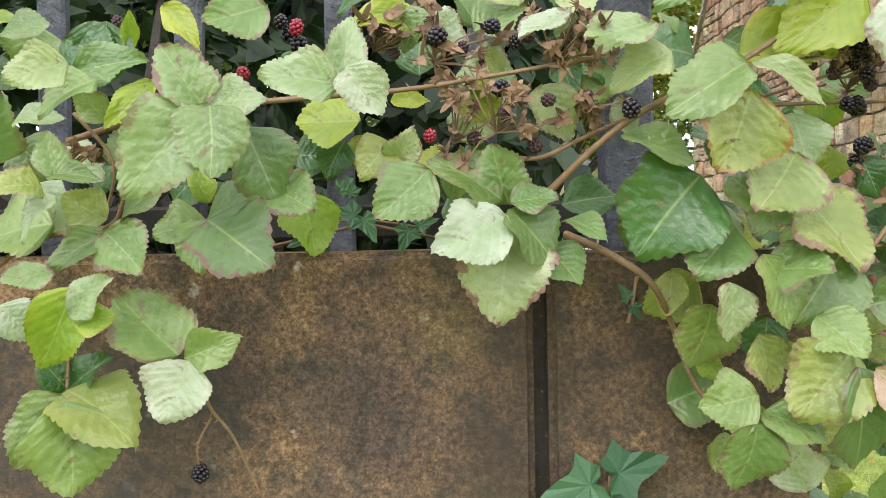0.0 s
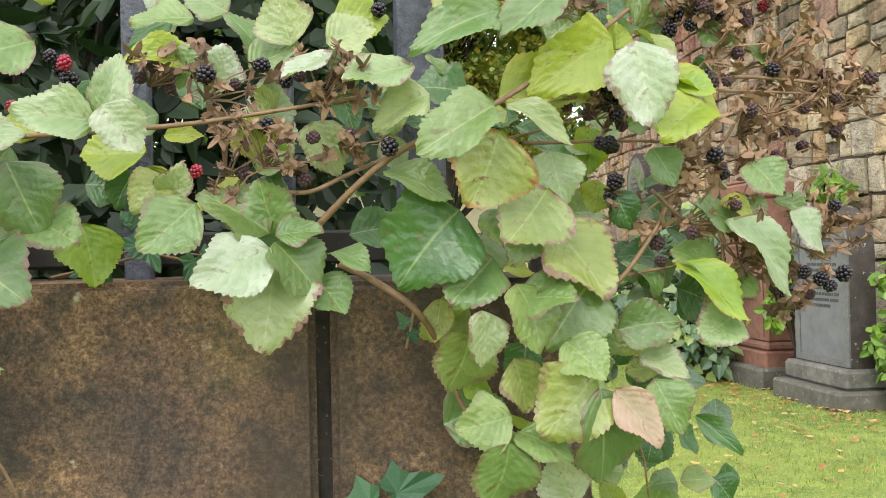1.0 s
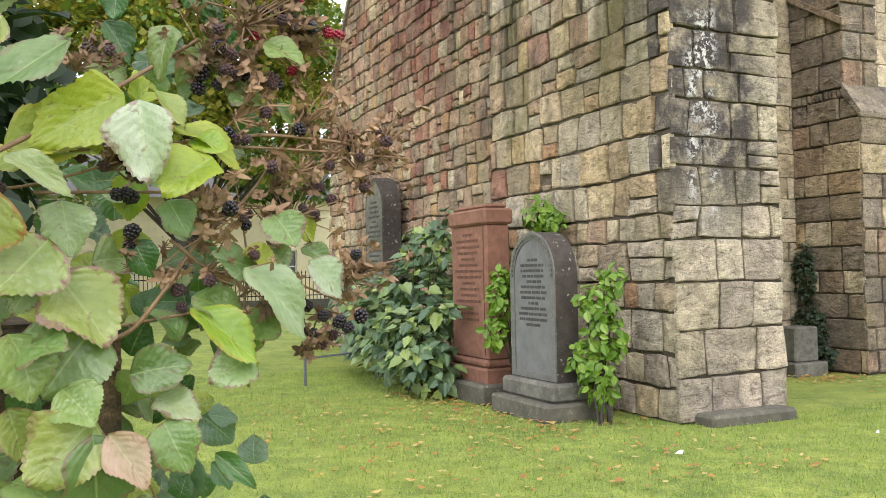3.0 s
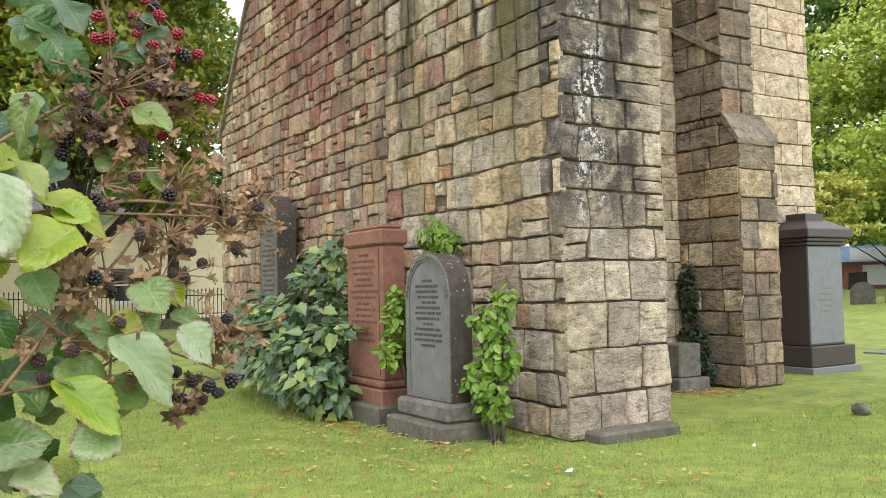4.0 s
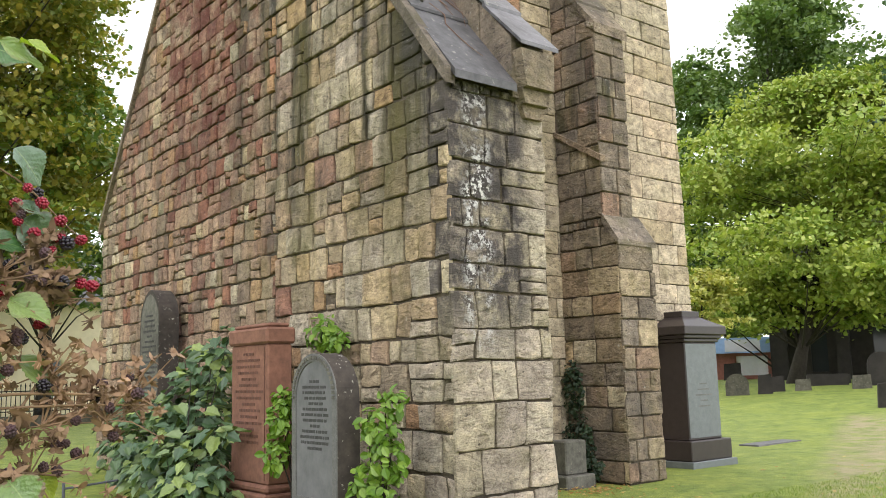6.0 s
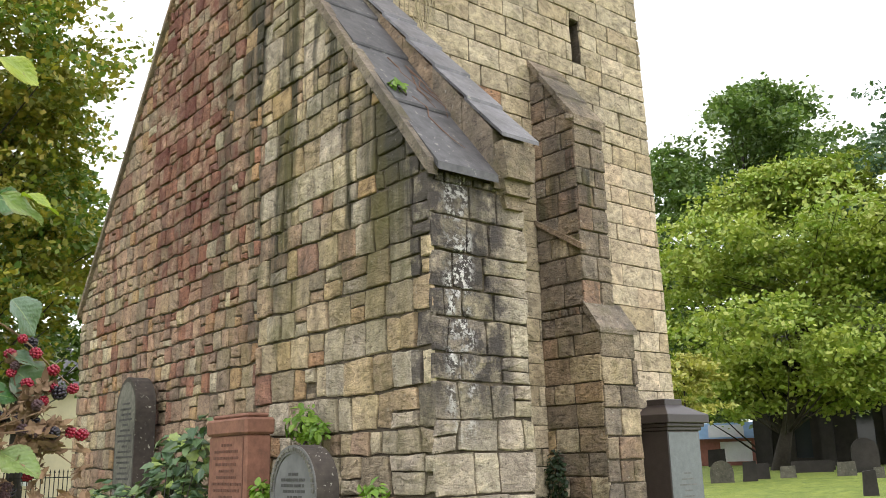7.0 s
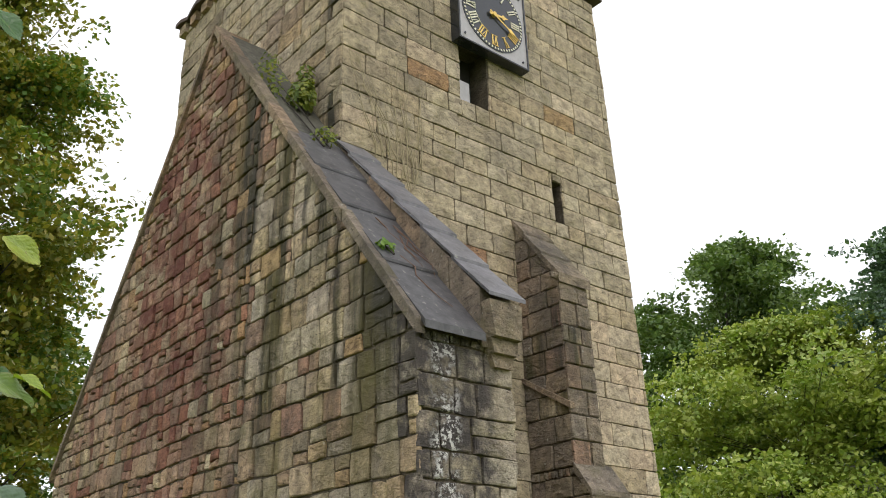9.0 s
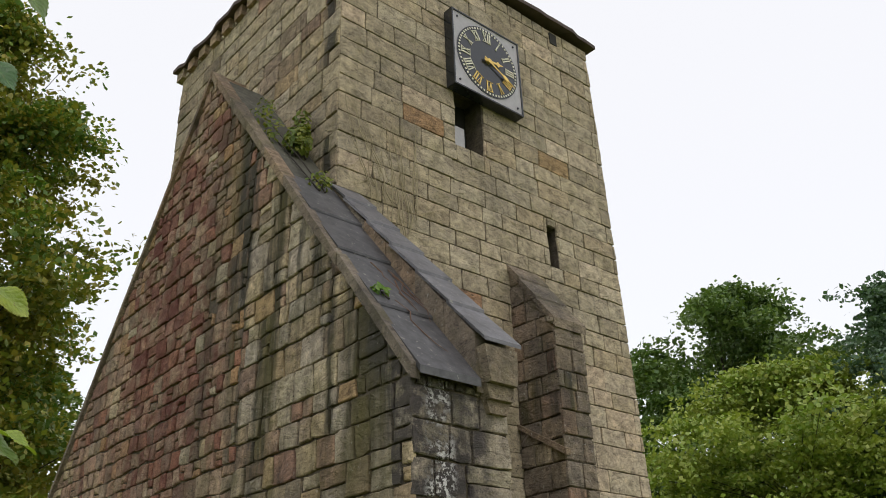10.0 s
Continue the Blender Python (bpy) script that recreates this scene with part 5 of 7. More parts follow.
# ---- lawn details ----
def build_lawn():
    nr = np.random.RandomState(2)
    n = 150000
    xs = 0.5 + nr.uniform(0, 1, n) ** 0.8 * 14
    ys = 1.6 + nr.uniform(0, 1, n) ** 0.9 * 11
    ok = ~((xs > XA - 0.05) & (ys > YB)) & ~((xs > 10.0) & (ys > 8.0)) & (ys < 16 - 0.2 * xs)
    xs, ys = xs[ok], ys[ok]
    n = len(xs)
    h = nr.uniform(0.014, 0.045, n)
    a = nr.uniform(0, 2 * np.pi, n)
    w = 0.004
    lean = nr.uniform(-0.02, 0.02, (n, 2))
    z0 = np.array([0.035 * noise.noise((p * 0.45, q * 0.45, 0.3)) - 0.012 for p, q in zip(xs, ys)])
    v = np.stack([np.stack([xs - w * np.cos(a), ys - w * np.sin(a), z0], 1), np.stack([xs + w * np.cos(a), ys + w * np.sin(a), z0], 1), np.stack([xs + lean[:, 0], ys + lean[:, 1], z0 + h], 1)], 1)
    me = bpy.data.meshes.new("grass")
    me.from_pydata(v.reshape(-1, 3).tolist(), [], np.arange(n * 3).reshape(-1, 3).tolist())
    me.materials.append(BLADES)
    tagged(new("grass", me), "short green grass blades on the lawn", "grass", kind="stuff")
    # fallen leaves
    rng = random.Random(77)
    g = Geo()
    for i in range(1100):
        k = rng.random()
        if k < 0.42:
            px, py = rng.uniform(2.0, 5.6), rng.uniform(4.5, 9.6)
        elif k < 0.6:
            px, py = rng.gauss(4.35, 0.25), rng.uniform(6.2, 9.6)
        elif k < 0.78:
            px, py = rng.gauss(9.3, 0.35), rng.gauss(8.0, 0.35)
        else:
            px, py = rng.uniform(6, 26), rng.uniform(3.0, 9.0)
        if (px > XA - 0.1 and py > YB - 0.35 and px < 7.0) or (px > 9.9 and py > 7.9):
            continue
        s, a = rng.uniform(0.015, 0.045), rng.uniform(0, 6.28)
        z = 0.035 * noise.noise((px * 0.45, py * 0.45, 0.3)) + 0.008
        ca, sa = math.cos(a) * s, math.sin(a) * s
        c1, c2 = rng.uniform(0.0, 0.02), rng.uniform(0.0, 0.025)
        g.add([(px - ca, py - sa, z + c1), (px + sa * 0.6, py - ca * 0.6, z + 0.004), (px + ca, py + sa, z + c2), (px - sa * 0.6, py + ca * 0.6, z + 0.012)], [(0, 1, 2), (0, 2, 3)])
    tagged(part("fallen_leaves", g, FALLEN), "orange and brown fallen leaves scattered on the lawn", "leaves", kind="stuff")
    for (px, py, s) in ((9.12, 5.7, 0.1),):
        bm = bmesh.new()
        bmesh.ops.create_icosphere(bm, subdivisions=3, radius=s)
        for vv in bm.verts:
            vv.co *= 1 + 0.3 * noise.noise(vv.co * 9)
            vv.co.z *= 0.75
        me = bpy.data.meshes.new("stone_lump")
        bm.to_mesh(me)
        bm.free()
        me.materials.append(MOSSBASE)
        ob = new("stone_lump", me)
        ob.location = (px, py, s * 0.45)
        tagged(ob, "small rough brown stone lying in the grass", "stone")
    for (px, py, s) in ((4.66, 5.2, 0.045), (6.6, 5.05, 0.025), (8.3, 4.75, 0.025)):
        g = Geo()
        g.add([(px - s, py, 0.03), (px, py - s * 0.6, 0.025), (px + s, py + s * 0.2, 0.04), (px, py + s * 0.6, 0.035), (px + s * 0.2, py, 0.05)], [(0, 1, 4), (1, 2, 4), (2, 3, 4), (3, 0, 4), (0, 3, 2, 1)])
        tagged(part("paper_scrap", g, LITTER), "crumpled scrap of white paper on the grass", "litter", "litter")
    # thin flat slab added as a pale grey patch of worn path
    g = Geo()
    g.slab(16.3, 17.9, 9.95, 10.4, -0.04, 0.02, 0.006)
    tagged(part("path_patch", g, KERBSLATE), "flat worn grey patch of path in the grass", "gravestone")
    # bent iron stake
    g = Geo()
    g.tube([(3.36, 10.97, -0.05), (3.36, 10.97, 0.42)], [0.018, 0.018], 6)
    g.tube([(3.36, 10.97, 0.34), (4.0, 11.0, 0.38)], [0.014, 0.014], 6)
    tagged(part("iron_stake", g, IRON), "thin dark iron stake with a side bar standing in the grass", "stake")


build_lawn()


# ---- roadside wall and railings ----
def slab_material():
    m, t, b = nodes_of("stained_brown_sandstone_slab")
    fine, mid, big = nz(t, 260, 5, 0.75), nz(t, 28, 5, 0.65), nz(t, 6, 4, 0.6)
    col = ramp(t, big, [(0.36, (0.085, 0.052, 0.035)), (0.5, (0.185, 0.112, 0.06)), (0.64, (0.3, 0.185, 0.098))])
    col = mix(t, 0.8, col, ramp(t, fine, [(0.38, grey(0.4)), (0.5, grey(0.95)), (0.63, grey(1.7))]), "MULTIPLY")
    col = mix(t, ramp(t, mid, [(0.5, grey(0)), (0.6, grey(0.65))]), col, (0.04, 0.035, 0.028))
    low = calc(t, "MULTIPLY", band(t, axis_value(t, 2), 0.9, 1.27, 0.1), ramp(t, nz(t, 11, 5, 0.65), [(0.4, grey(0.0)), (0.58, grey(0.45))]))
    col = mix(t, low, col, (0.045, 0.04, 0.036))
    col = mix(t, ramp(t, nz(t, 9, 3, 0.6), [(0.55, grey(0)), (0.72, grey(0.4))]), col, (0.12, 0.12, 0.04))
    col = mix(t, ramp(t, nz(t, 34, 3, 0.5), [(0.7, grey(0)), (0.74, grey(0.8))]), col, (0.33, 0.29, 0.23))
    col = mix(t, 0.85, col, ramp(t, nz(t, 190, 4, 0.8), [(0.38, grey(0.45)), (0.5, grey(1.0)), (0.62, grey(1.6))]), "MULTIPLY")
    grime = calc(t, "MULTIPLY", band(t, axis_value(t, 0), -1.6, -0.22, 0.14), band(t, axis_value(t, 2), 0.9, 1.28, 0.08))
    col = mix(t, calc(t, "MULTIPLY", grime, ramp(t, nz(t, 7, 5, 0.65), [(0.36, grey(0.35)), (0.6, grey(0.9))])), col, (0.04, 0.034, 0.03))
    damp = calc(t, "MULTIPLY", band(t, axis_value(t, 0), 0.1, 0.6, 0.12), ramp(t, nz(t, 5, 4, 0.6), [(0.34, grey(0.25)), (0.56, grey(0.85))]))
    col = mix(t, damp, col, (0.035, 0.025, 0.017))
    t.links.new(col, b.inputs["Base Color"])
    b.inputs["Roughness"].default_value = 0.85
    bump(t, b, calc(t, "ADD", fine, mid), 0.6, 0.004)
    return m


SLABSTONE = slab_material()
JOINTFILL = plain("dark_earthy_joint", (0.03, 0.024, 0.018), 0.95, 0, 0.5, 90, 0.5, 0.004, spots=(0.12, 0.09, 0.06))


def build_wall():
    w = thing("roadside_wall", "low wall of stained brown sandstone slabs", "wall", (-0.5, 0.9, 0), kind="structure")
    inv = Matrix.Translation((0.5, -0.9, 0))
    rng = random.Random(3)
    for x0, x1, z0, z1, dy in ((-1.75, -0.86, 0.95, WALL_TOP, 0.003), (-0.85, 0.106, 0.95, WALL_TOP, 0.0), (0.119, WALL_END, 0.95, WALL_TOP - 0.004, 0.002),
                               (-1.75, -0.4, 0.48, 0.944, 0.004), (-0.39, WALL_END, 0.48, 0.944, 0.002), (-1.75, -0.9, 0.0, 0.474, 0.0), (-0.89, WALL_END, 0.0, 0.474, 0.004)):
        bm = bmesh.new()
        bmesh.ops.create_cube(bm, size=1.0)
        for v in bm.verts:
            v.co = Vector(((x0 + x1) / 2 + v.co.x * (x1 - x0), 0.9 + dy + v.co.y * 0.3, (z0 + z1) / 2 + v.co.z * (z1 - z0)))
        bmesh.ops.bevel(bm, geom=bm.edges[:], offset=0.007, segments=3, affect="EDGES")
        me = bpy.data.meshes.new("slab")
        bm.to_mesh(me)
        bm.free()
        me.materials.append(SLABSTONE)
        part("slab", me, SLABSTONE, w).matrix_parent_inverse = inv
    g = Geo()
    g.box(-1.74, WALL_END - 0.01, 0.768, 1.03, 0.02, WALL_TOP - 0.03)
    part("core", g, JOINTFILL, w, "dark joint filling").matrix_parent_inverse = inv


# dark brown rail iron, with the shadow along it put into the colour
SHADERAIL = plain("shade_darkened_brown_rail", (0.028, 0.024, 0.02), 0.8, 0, 0.5, 40, 0.5, 0.004)


def build_railings():
    r = thing("iron_railings", "painted wrought iron railings set in the wall top", "railings", (-0.5, 0.87, WALL_TOP))
    inv = Matrix.Translation((0.5, -0.87, -WALL_TOP))
    rng = random.Random(6)
    bars_at = [-0.343 - 0.138 * k for k in range(8, 0, -1)] + [-0.343, -0.212, -0.066, 0.075]
    for x in bars_at:
        g = Geo()
        wv = 0.0135
        g.slab(x - wv, x + wv, 0.862, 0.88, WALL_TOP - 0.01, 2.301, 0.003)
        g.add([(x - wv, 0.862, 2.3), (x + wv, 0.862, 2.3), (x + wv, 0.88, 2.3), (x - wv, 0.88, 2.3), (x, 0.871, 2.4)], [(0, 1, 4), (1, 2, 4), (2, 3, 4), (3, 0, 4)])
        part("bar", g, IRON, r).matrix_parent_inverse = inv
    g = Geo()
    g.slab(0.194, 0.242, 0.85, 0.895, WALL_TOP - 0.012, 2.35, 0.004)
    g.add([(0.19, 0.846, 2.35), (0.246, 0.846, 2.35), (0.246, 0.9, 2.35), (0.19, 0.9, 2.35), (0.218, 0.873, 2.47)], [(0, 1, 4), (1, 2, 4), (2, 3, 4), (3, 0, 4)])
    part("end_post", g, IRON, r, "thicker end post").matrix_parent_inverse = inv
    for z, y0 in ((WALL_TOP + 0.012, 0.88), (2.12, 0.88)):
        g = Geo()
        g.slab(-1.5, 0.195, y0, y0 + 0.014, z, z + 0.035, 0.003)
        part("rail", g, SHADERAIL, r, "flat cross rail").matrix_parent_inverse = inv


build_wall()
build_railings()
bush("hedge", "overgrown hedge behind the railings, gap shade in its leaf colour", (-0.6, 1.6, 0), 51,
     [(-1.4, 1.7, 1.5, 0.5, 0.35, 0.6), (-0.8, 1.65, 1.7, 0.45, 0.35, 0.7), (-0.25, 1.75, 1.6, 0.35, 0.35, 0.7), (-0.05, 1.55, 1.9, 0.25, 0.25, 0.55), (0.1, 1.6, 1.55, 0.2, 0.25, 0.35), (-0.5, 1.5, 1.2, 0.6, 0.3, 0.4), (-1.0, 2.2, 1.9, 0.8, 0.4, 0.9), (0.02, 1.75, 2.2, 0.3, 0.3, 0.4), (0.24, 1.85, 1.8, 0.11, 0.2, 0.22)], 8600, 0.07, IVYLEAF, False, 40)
bush("hedge", "ivy and twigs heaped along the wall top, shade in the leaf colour", (-0.3, 1.0, WALL_TOP), 52,
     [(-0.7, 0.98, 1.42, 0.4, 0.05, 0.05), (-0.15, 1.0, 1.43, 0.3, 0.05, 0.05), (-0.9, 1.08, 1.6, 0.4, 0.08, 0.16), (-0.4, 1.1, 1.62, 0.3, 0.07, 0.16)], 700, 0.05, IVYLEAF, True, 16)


# ---- bramble ----
def bramble_leaf_mesh(seed):
    """A unit leaflet along +x: ovate with a drawn-out tip, toothed edge, folded midrib, pleats between the veins."""
    rng = random.Random(seed)
    n, rows = 41, (-1.0, -0.8, -0.55, -0.28, 0.0, 0.28, 0.55, 0.8, 1.0)
    bend, twist, ph = rng.uniform(0.05, 0.32), rng.uniform(-0.25, 0.25), rng.uniform(0, 6)
    skew, full = rng.uniform(-0.05, 0.05), rng.uniform(0.68, 0.85)
    lobes = [(rng.uniform(0.04, 0.16), rng.uniform(8, 13), rng.uniform(0, 6)) for _ in range(2)]
    verts, faces, uvs = [], [], []
    for i in range(n):
        s = i / (n - 1)
        half = 0.55 * (math.sin(math.pi * s ** full) ** 0.72) * (1 - 0.32 * s ** 2) if 0 < s < 1 else 0.003
        for r in rows:
            am, fr, lp = lobes[0 if r < 0 else 1]
            hw = half * (1 + am * math.sin(fr * s + lp))
            x = s + 0.08 * abs(r) * half
            if abs(r) == 1 and 0 < i < n - 1:
                hw += (0.0, 0.016, 0.03)[i % 3] * rng.uniform(0.5, 1.3) * min(1, half * 4)
                x += (0.0, 0.008, 0.022)[i % 3]
            y = r * hw + skew * math.sin(math.pi * s)
            vein = math.sin((s - abs(r) * half * 0.75) * 2 * math.pi * 7.5)
            z = 0.22 * abs(r) * hw - bend * s * s + 0.0028 * vein * min(1, abs(r) * 3) + 0.075 * math.sin(7 * s + ph + (1.5 if r < 0 else 0)) * r * r + twist * y * s
            if abs(r) == 1:
                z += rng.uniform(-0.012, 0.012) - 0.02
            verts.append((x, y, z))
            uvs.append((s, 0.5 + 0.5 * r))
    m = len(rows)
    for i in range(n - 1):
        for j in range(m - 1):
            faces.append((i * m + j, (i + 1) * m + j, (i + 1) * m + j + 1, i * m + j + 1))
    me = bpy.data.meshes.new("bramble_leaf")
    me.from_pydata(verts, [], faces)
    uv = me.uv_layers.new(name="UVMap")
    for lp in me.loops:
        uv.data[lp.index].uv = uvs[lp.vertex_index]
    me.polygons.foreach_set("use_smooth", [True] * len(faces))
    return me


def bramble_material(name, tones, edge, edge_amount, rough=0.42, spots=0.5):
    m, t, b = nodes_of(name)
    n = len(tones)
    col = ramp(t, own_random(t), [((i + 0.5) / n, c) for i, c in enumerate(tones)])
    uv = t.nodes.new("ShaderNodeTexCoord")
    sp = t.nodes.new("ShaderNodeSeparateXYZ")
    t.links.new(uv.outputs["UV"], sp.inputs[0])
    across = calc(t, "ABSOLUTE", calc(t, "SUBTRACT", sp.outputs[1], 0.5))
    across = calc(t, "MULTIPLY", across, 2.0)
    wave = calc(t, "SINE", calc(t, "MULTIPLY", calc(t, "SUBTRACT", sp.outputs[0], calc(t, "MULTIPLY", across, 0.32)), 2 * math.pi * 7.5))
    vein = ramp(t, calc(t, "ADD", calc(t, "MULTIPLY", wave, 0.5), 0.5), [(0.0, grey(0.7)), (0.16, grey(0.97)), (1.0, grey(1.04))])
    col = mix(t, 0.22, col, vein, "MULTIPLY")
    rib = ramp(t, across, [(0.0, grey(0.45)), (0.05, grey(0.0))])
    col = mix(t, rib, col, (0.42, 0.5, 0.2))
    col = mix(t, 0.7, col, ramp(t, nz(t, 1.5, 3, 0.5), [(0.36, (0.68, 0.78, 0.55)), (0.64, (1.3, 1.2, 1.35))]), "MULTIPLY")
    oi = t.nodes.new("ShaderNodeObjectInfo")
    margin = calc(t, "ADD", calc(t, "MAXIMUM", across, calc(t, "MULTIPLY", calc(t, "ABSOLUTE", calc(t, "SUBTRACT", sp.outputs[0], 0.48)), 1.95)), calc(t, "MULTIPLY", calc(t, "SUBTRACT", nz(t, 5, 4, 0.65), 0.5), 1.3))
    worn = calc(t, "MULTIPLY", ramp(t, margin, [(0.86, grey(0)), (0.99, grey(1))]), calc(t, "MULTIPLY", calc(t, "FRACT", calc(t, "MULTIPLY", oi.outputs["Random"], 7.3)), edge_amount))
    col = mix(t, worn, col, edge)
    if spots:
        col = mix(t, ramp(t, nz(t, 9, 3, 0.55), [(0.64, grey(0)), (0.69, grey(spots))]), col, (0.16, 0.075, 0.04))
    t.links.new(col, b.inputs["Base Color"])
    b.inputs["Roughness"].default_value = rough
    b.inputs["Specular IOR Level"].default_value = 0.7
    tr = t.nodes.new("ShaderNodeBsdfTranslucent")
    t.links.new(mix(t, 1.0, col, (1.0, 1.2, 0.45), "MULTIPLY"), tr.inputs["Color"])
    ms = t.nodes.new("ShaderNodeMixShader")
    ms.inputs[0].default_value = 0.3
    t.links.new(b.outputs[0], ms.inputs[1])
    t.links.new(tr.outputs[0], ms.inputs[2])
    t.links.new(ms.outputs[0], t.nodes["Material Output"].inputs["Surface"])
    bump(t, b, calc(t, "ADD", calc(t, "MULTIPLY", wave, 0.06), calc(t, "MULTIPLY", nz(t, 6, 3, 0.5), 1.2)), 0.25, 0.012)
    return m


PURPLE = (0.2, 0.07, 0.08)
LEAF_MATS = [
    # these whitish tones hold the sky's sheen on upturned leaves
    bramble_material("sky_sheen_pale_bramble_leaf", [(0.25, 0.33, 0.16), (0.35, 0.42, 0.29), (0.22, 0.31, 0.12), (0.36, 0.42, 0.3), (0.28, 0.34, 0.14)], PURPLE, 0.85, 0.36),
    bramble_material("mid_green_bramble_leaf", [(0.125, 0.215, 0.062), (0.17, 0.265, 0.075), (0.215, 0.295, 0.085), (0.09, 0.165, 0.052), (0.24, 0.29, 0.07)], PURPLE, 0.8, 0.38),
    bramble_material("yellow_green_bramble_leaf", [(0.26, 0.34, 0.03), (0.32, 0.36, 0.04), (0.22, 0.33, 0.03)], (0.4, 0.3, 0.04), 0.6, 0.45),
    bramble_material("dark_green_and_shaded_bramble_leaf", [(0.04, 0.12, 0.025), (0.055, 0.14, 0.03)], PURPLE, 0.3, 0.36),
    bramble_material("yellowing_bramble_leaf", [(0.22, 0.3, 0.07), (0.3, 0.29, 0.05), (0.24, 0.28, 0.07)], (0.3, 0.16, 0.05), 1.0, 0.45, 0.9),
    bramble_material("pink_flushed_bramble_leaf", [(0.33, 0.27, 0.16), (0.36, 0.26, 0.17)], (0.36, 0.11, 0.12), 1.0, 0.45),
    bramble_material("grey_green_bramble_leaf", [(0.1, 0.18, 0.1), (0.13, 0.2, 0.13)], PURPLE, 0.4, 0.4),
]
LEAF_LABELS = ["serrated green bramble leaf with sky sheen painted pale", "mid green serrated bramble leaf", "yellow-green serrated bramble leaf", "dark green serrated bramble leaf, a tone also used for shade", "blotched yellowing bramble leaf", "pink flushed dying bramble leaf", "grey-green bramble leaf"]
LEAF_MESHES = [[bramble_leaf_mesh(100 + k) for k in range(5)] for _ in LEAF_MATS]
for group_of, mt in zip(LEAF_MESHES, LEAF_MATS):
    for me in group_of:
        me.materials.append(mt)
CANE = plain("brown_bramble_cane", (0.2, 0.12, 0.06), 0.6, 0, 0.5, 60, 0.4, 0.001)
BERRY_BLACK = plain("ripe_black_berry", (0.012, 0.008, 0.014), 0.25, 0, 0.3, 60, 0.1, 0.001)
BERRY_RED = plain("unripe_red_berry", (0.24, 0.012, 0.03), 0.25, 0, 0.3, 60, 0.1, 0.001)
BERRY_DRY = plain("withered_dark_berry", (0.055, 0.025, 0.028), 0.6, 0, 0.5, 60, 0.3, 0.001)
CALYX = plain("dry_brown_calyx", (0.25, 0.155, 0.09), 0.8, 0, 0.8, 18, 0.3, 0.001)
BR = (0.1, 0.72, WALL_TOP)
bramble = thing("bramble", "overgrown blackberry bramble sprawling over the wall with fruit", "bramble", BR)
BR_INV = Matrix.Translation((-BR[0], -BR[1], -BR[2]))
brng = random.Random(12)


def leaf(base, tip, wide, tone):
    # past x 0.28 leaves drop to darker tones: their shadow as leaf colour
    if tone == 0 and brng.random() < (0.7 if base[0] > 0.28 else 0.3):
        tone = 1
    elif tone == 1 and base[0] > 0.28 and brng.random() < 0.32:
        tone = 3
    b, t = Vector(base), Vector(tip)
    ax = t - b
    ln = ax.length * (1.0 if b.x < 0.36 else 0.88)
    ax.normalize()
    n = Vector((0.05 + brng.uniform(-0.6, 0.6), -1.0, 0.7 + brng.uniform(-0.5, 0.6)))
    n = (n - ax * n.dot(ax)).normalized()
    s = n.cross(ax)
    rot = Matrix((ax, s, n)).transposed().to_4x4()
    ob = new("leaf", LEAF_MESHES[tone][brng.randrange(5)])
    ob.parent = bramble
    ob.matrix_parent_inverse = BR_INV
    ob.matrix_basis = Matrix.Translation(b) @ rot @ Matrix.Diagonal((ln, ln * wide * 1.12, ln, 1))
    tagged(ob, LEAF_LABELS[tone])
    return ob


def berry_mesh(mat, r, seed):
    rng = random.Random(seed)
    g = Geo()
    tmp = bmesh.new()
    bmesh.ops.create_icosphere(tmp, subdivisions=1, radius=1.0)
    sv, sf = [v.co.copy() for v in tmp.verts], [tuple(v.index for v in f.verts) for f in tmp.faces]
    tmp.free()
    k = 30
    for i in range(k):
        z = 1 - 2 * (i + 0.5) / k
        a = i * 2.39996
        q = math.sqrt(1 - z * z)
        c = Vector((q * math.cos(a), q * math.sin(a), z * 1.2)) * r * 0.78 * rng.uniform(0.92, 1.08)
        g.add([c + v * r * 0.36 for v in sv], sf)
    return g.mesh("berry", [mat], True)


BERRY_MESHES = [berry_mesh(BERRY_BLACK, 0.0062, 1), berry_mesh(BERRY_RED, 0.0056, 2), berry_mesh(BERRY_DRY, 0.0052, 3)]
BERRY_LABELS = ["ripe black berry", "unripe red berry", "withered dark berry"]


def calyx_mesh(seed):
    """Five curled dry sepals round a bunch of withered stamens."""
    rng = random.Random(seed)
    g = Geo()
    for i in range(5):
        a = i * 2 * math.pi / 5 + rng.uniform(-0.2, 0.2)
        c, s = math.cos(a), math.sin(a)
        up = rng.uniform(-0.006, 0.005)
        w, ln = rng.uniform(0.0022, 0.0035), rng.uniform(0.007, 0.011)
        pts = []
        for k, (q, ww) in enumerate(((0.001, 0.6), (0.4, 1.0), (0.75, 0.75), (1.0, 0.1))):
            x, z = q * ln, up * q * q * 1.5 + 0.0015 * math.sin(q * 4 + i)
            pts += [(x * c - w * ww * s, x * s + w * ww * c, z), (x * c + w * ww * s, x * s - w * ww * c, z + 0.0012)]
        g.add(pts, [(2 * k, 2 * k + 1, 2 * k + 3, 2 * k + 2) for k in range(3)])
    for i in range(7):
        a, q = rng.uniform(0, 6.28), rng.uniform(0.001, 0.005)
        g.tube([(0, 0, 0), (q * math.cos(a), q * math.sin(a), rng.uniform(0.004, 0.009))], [0.0006, 0.0004], 3)
    return g.mesh("dry_calyx", [CALYX])


CALYX_MESHES = [calyx_mesh(k) for k in range(5)]


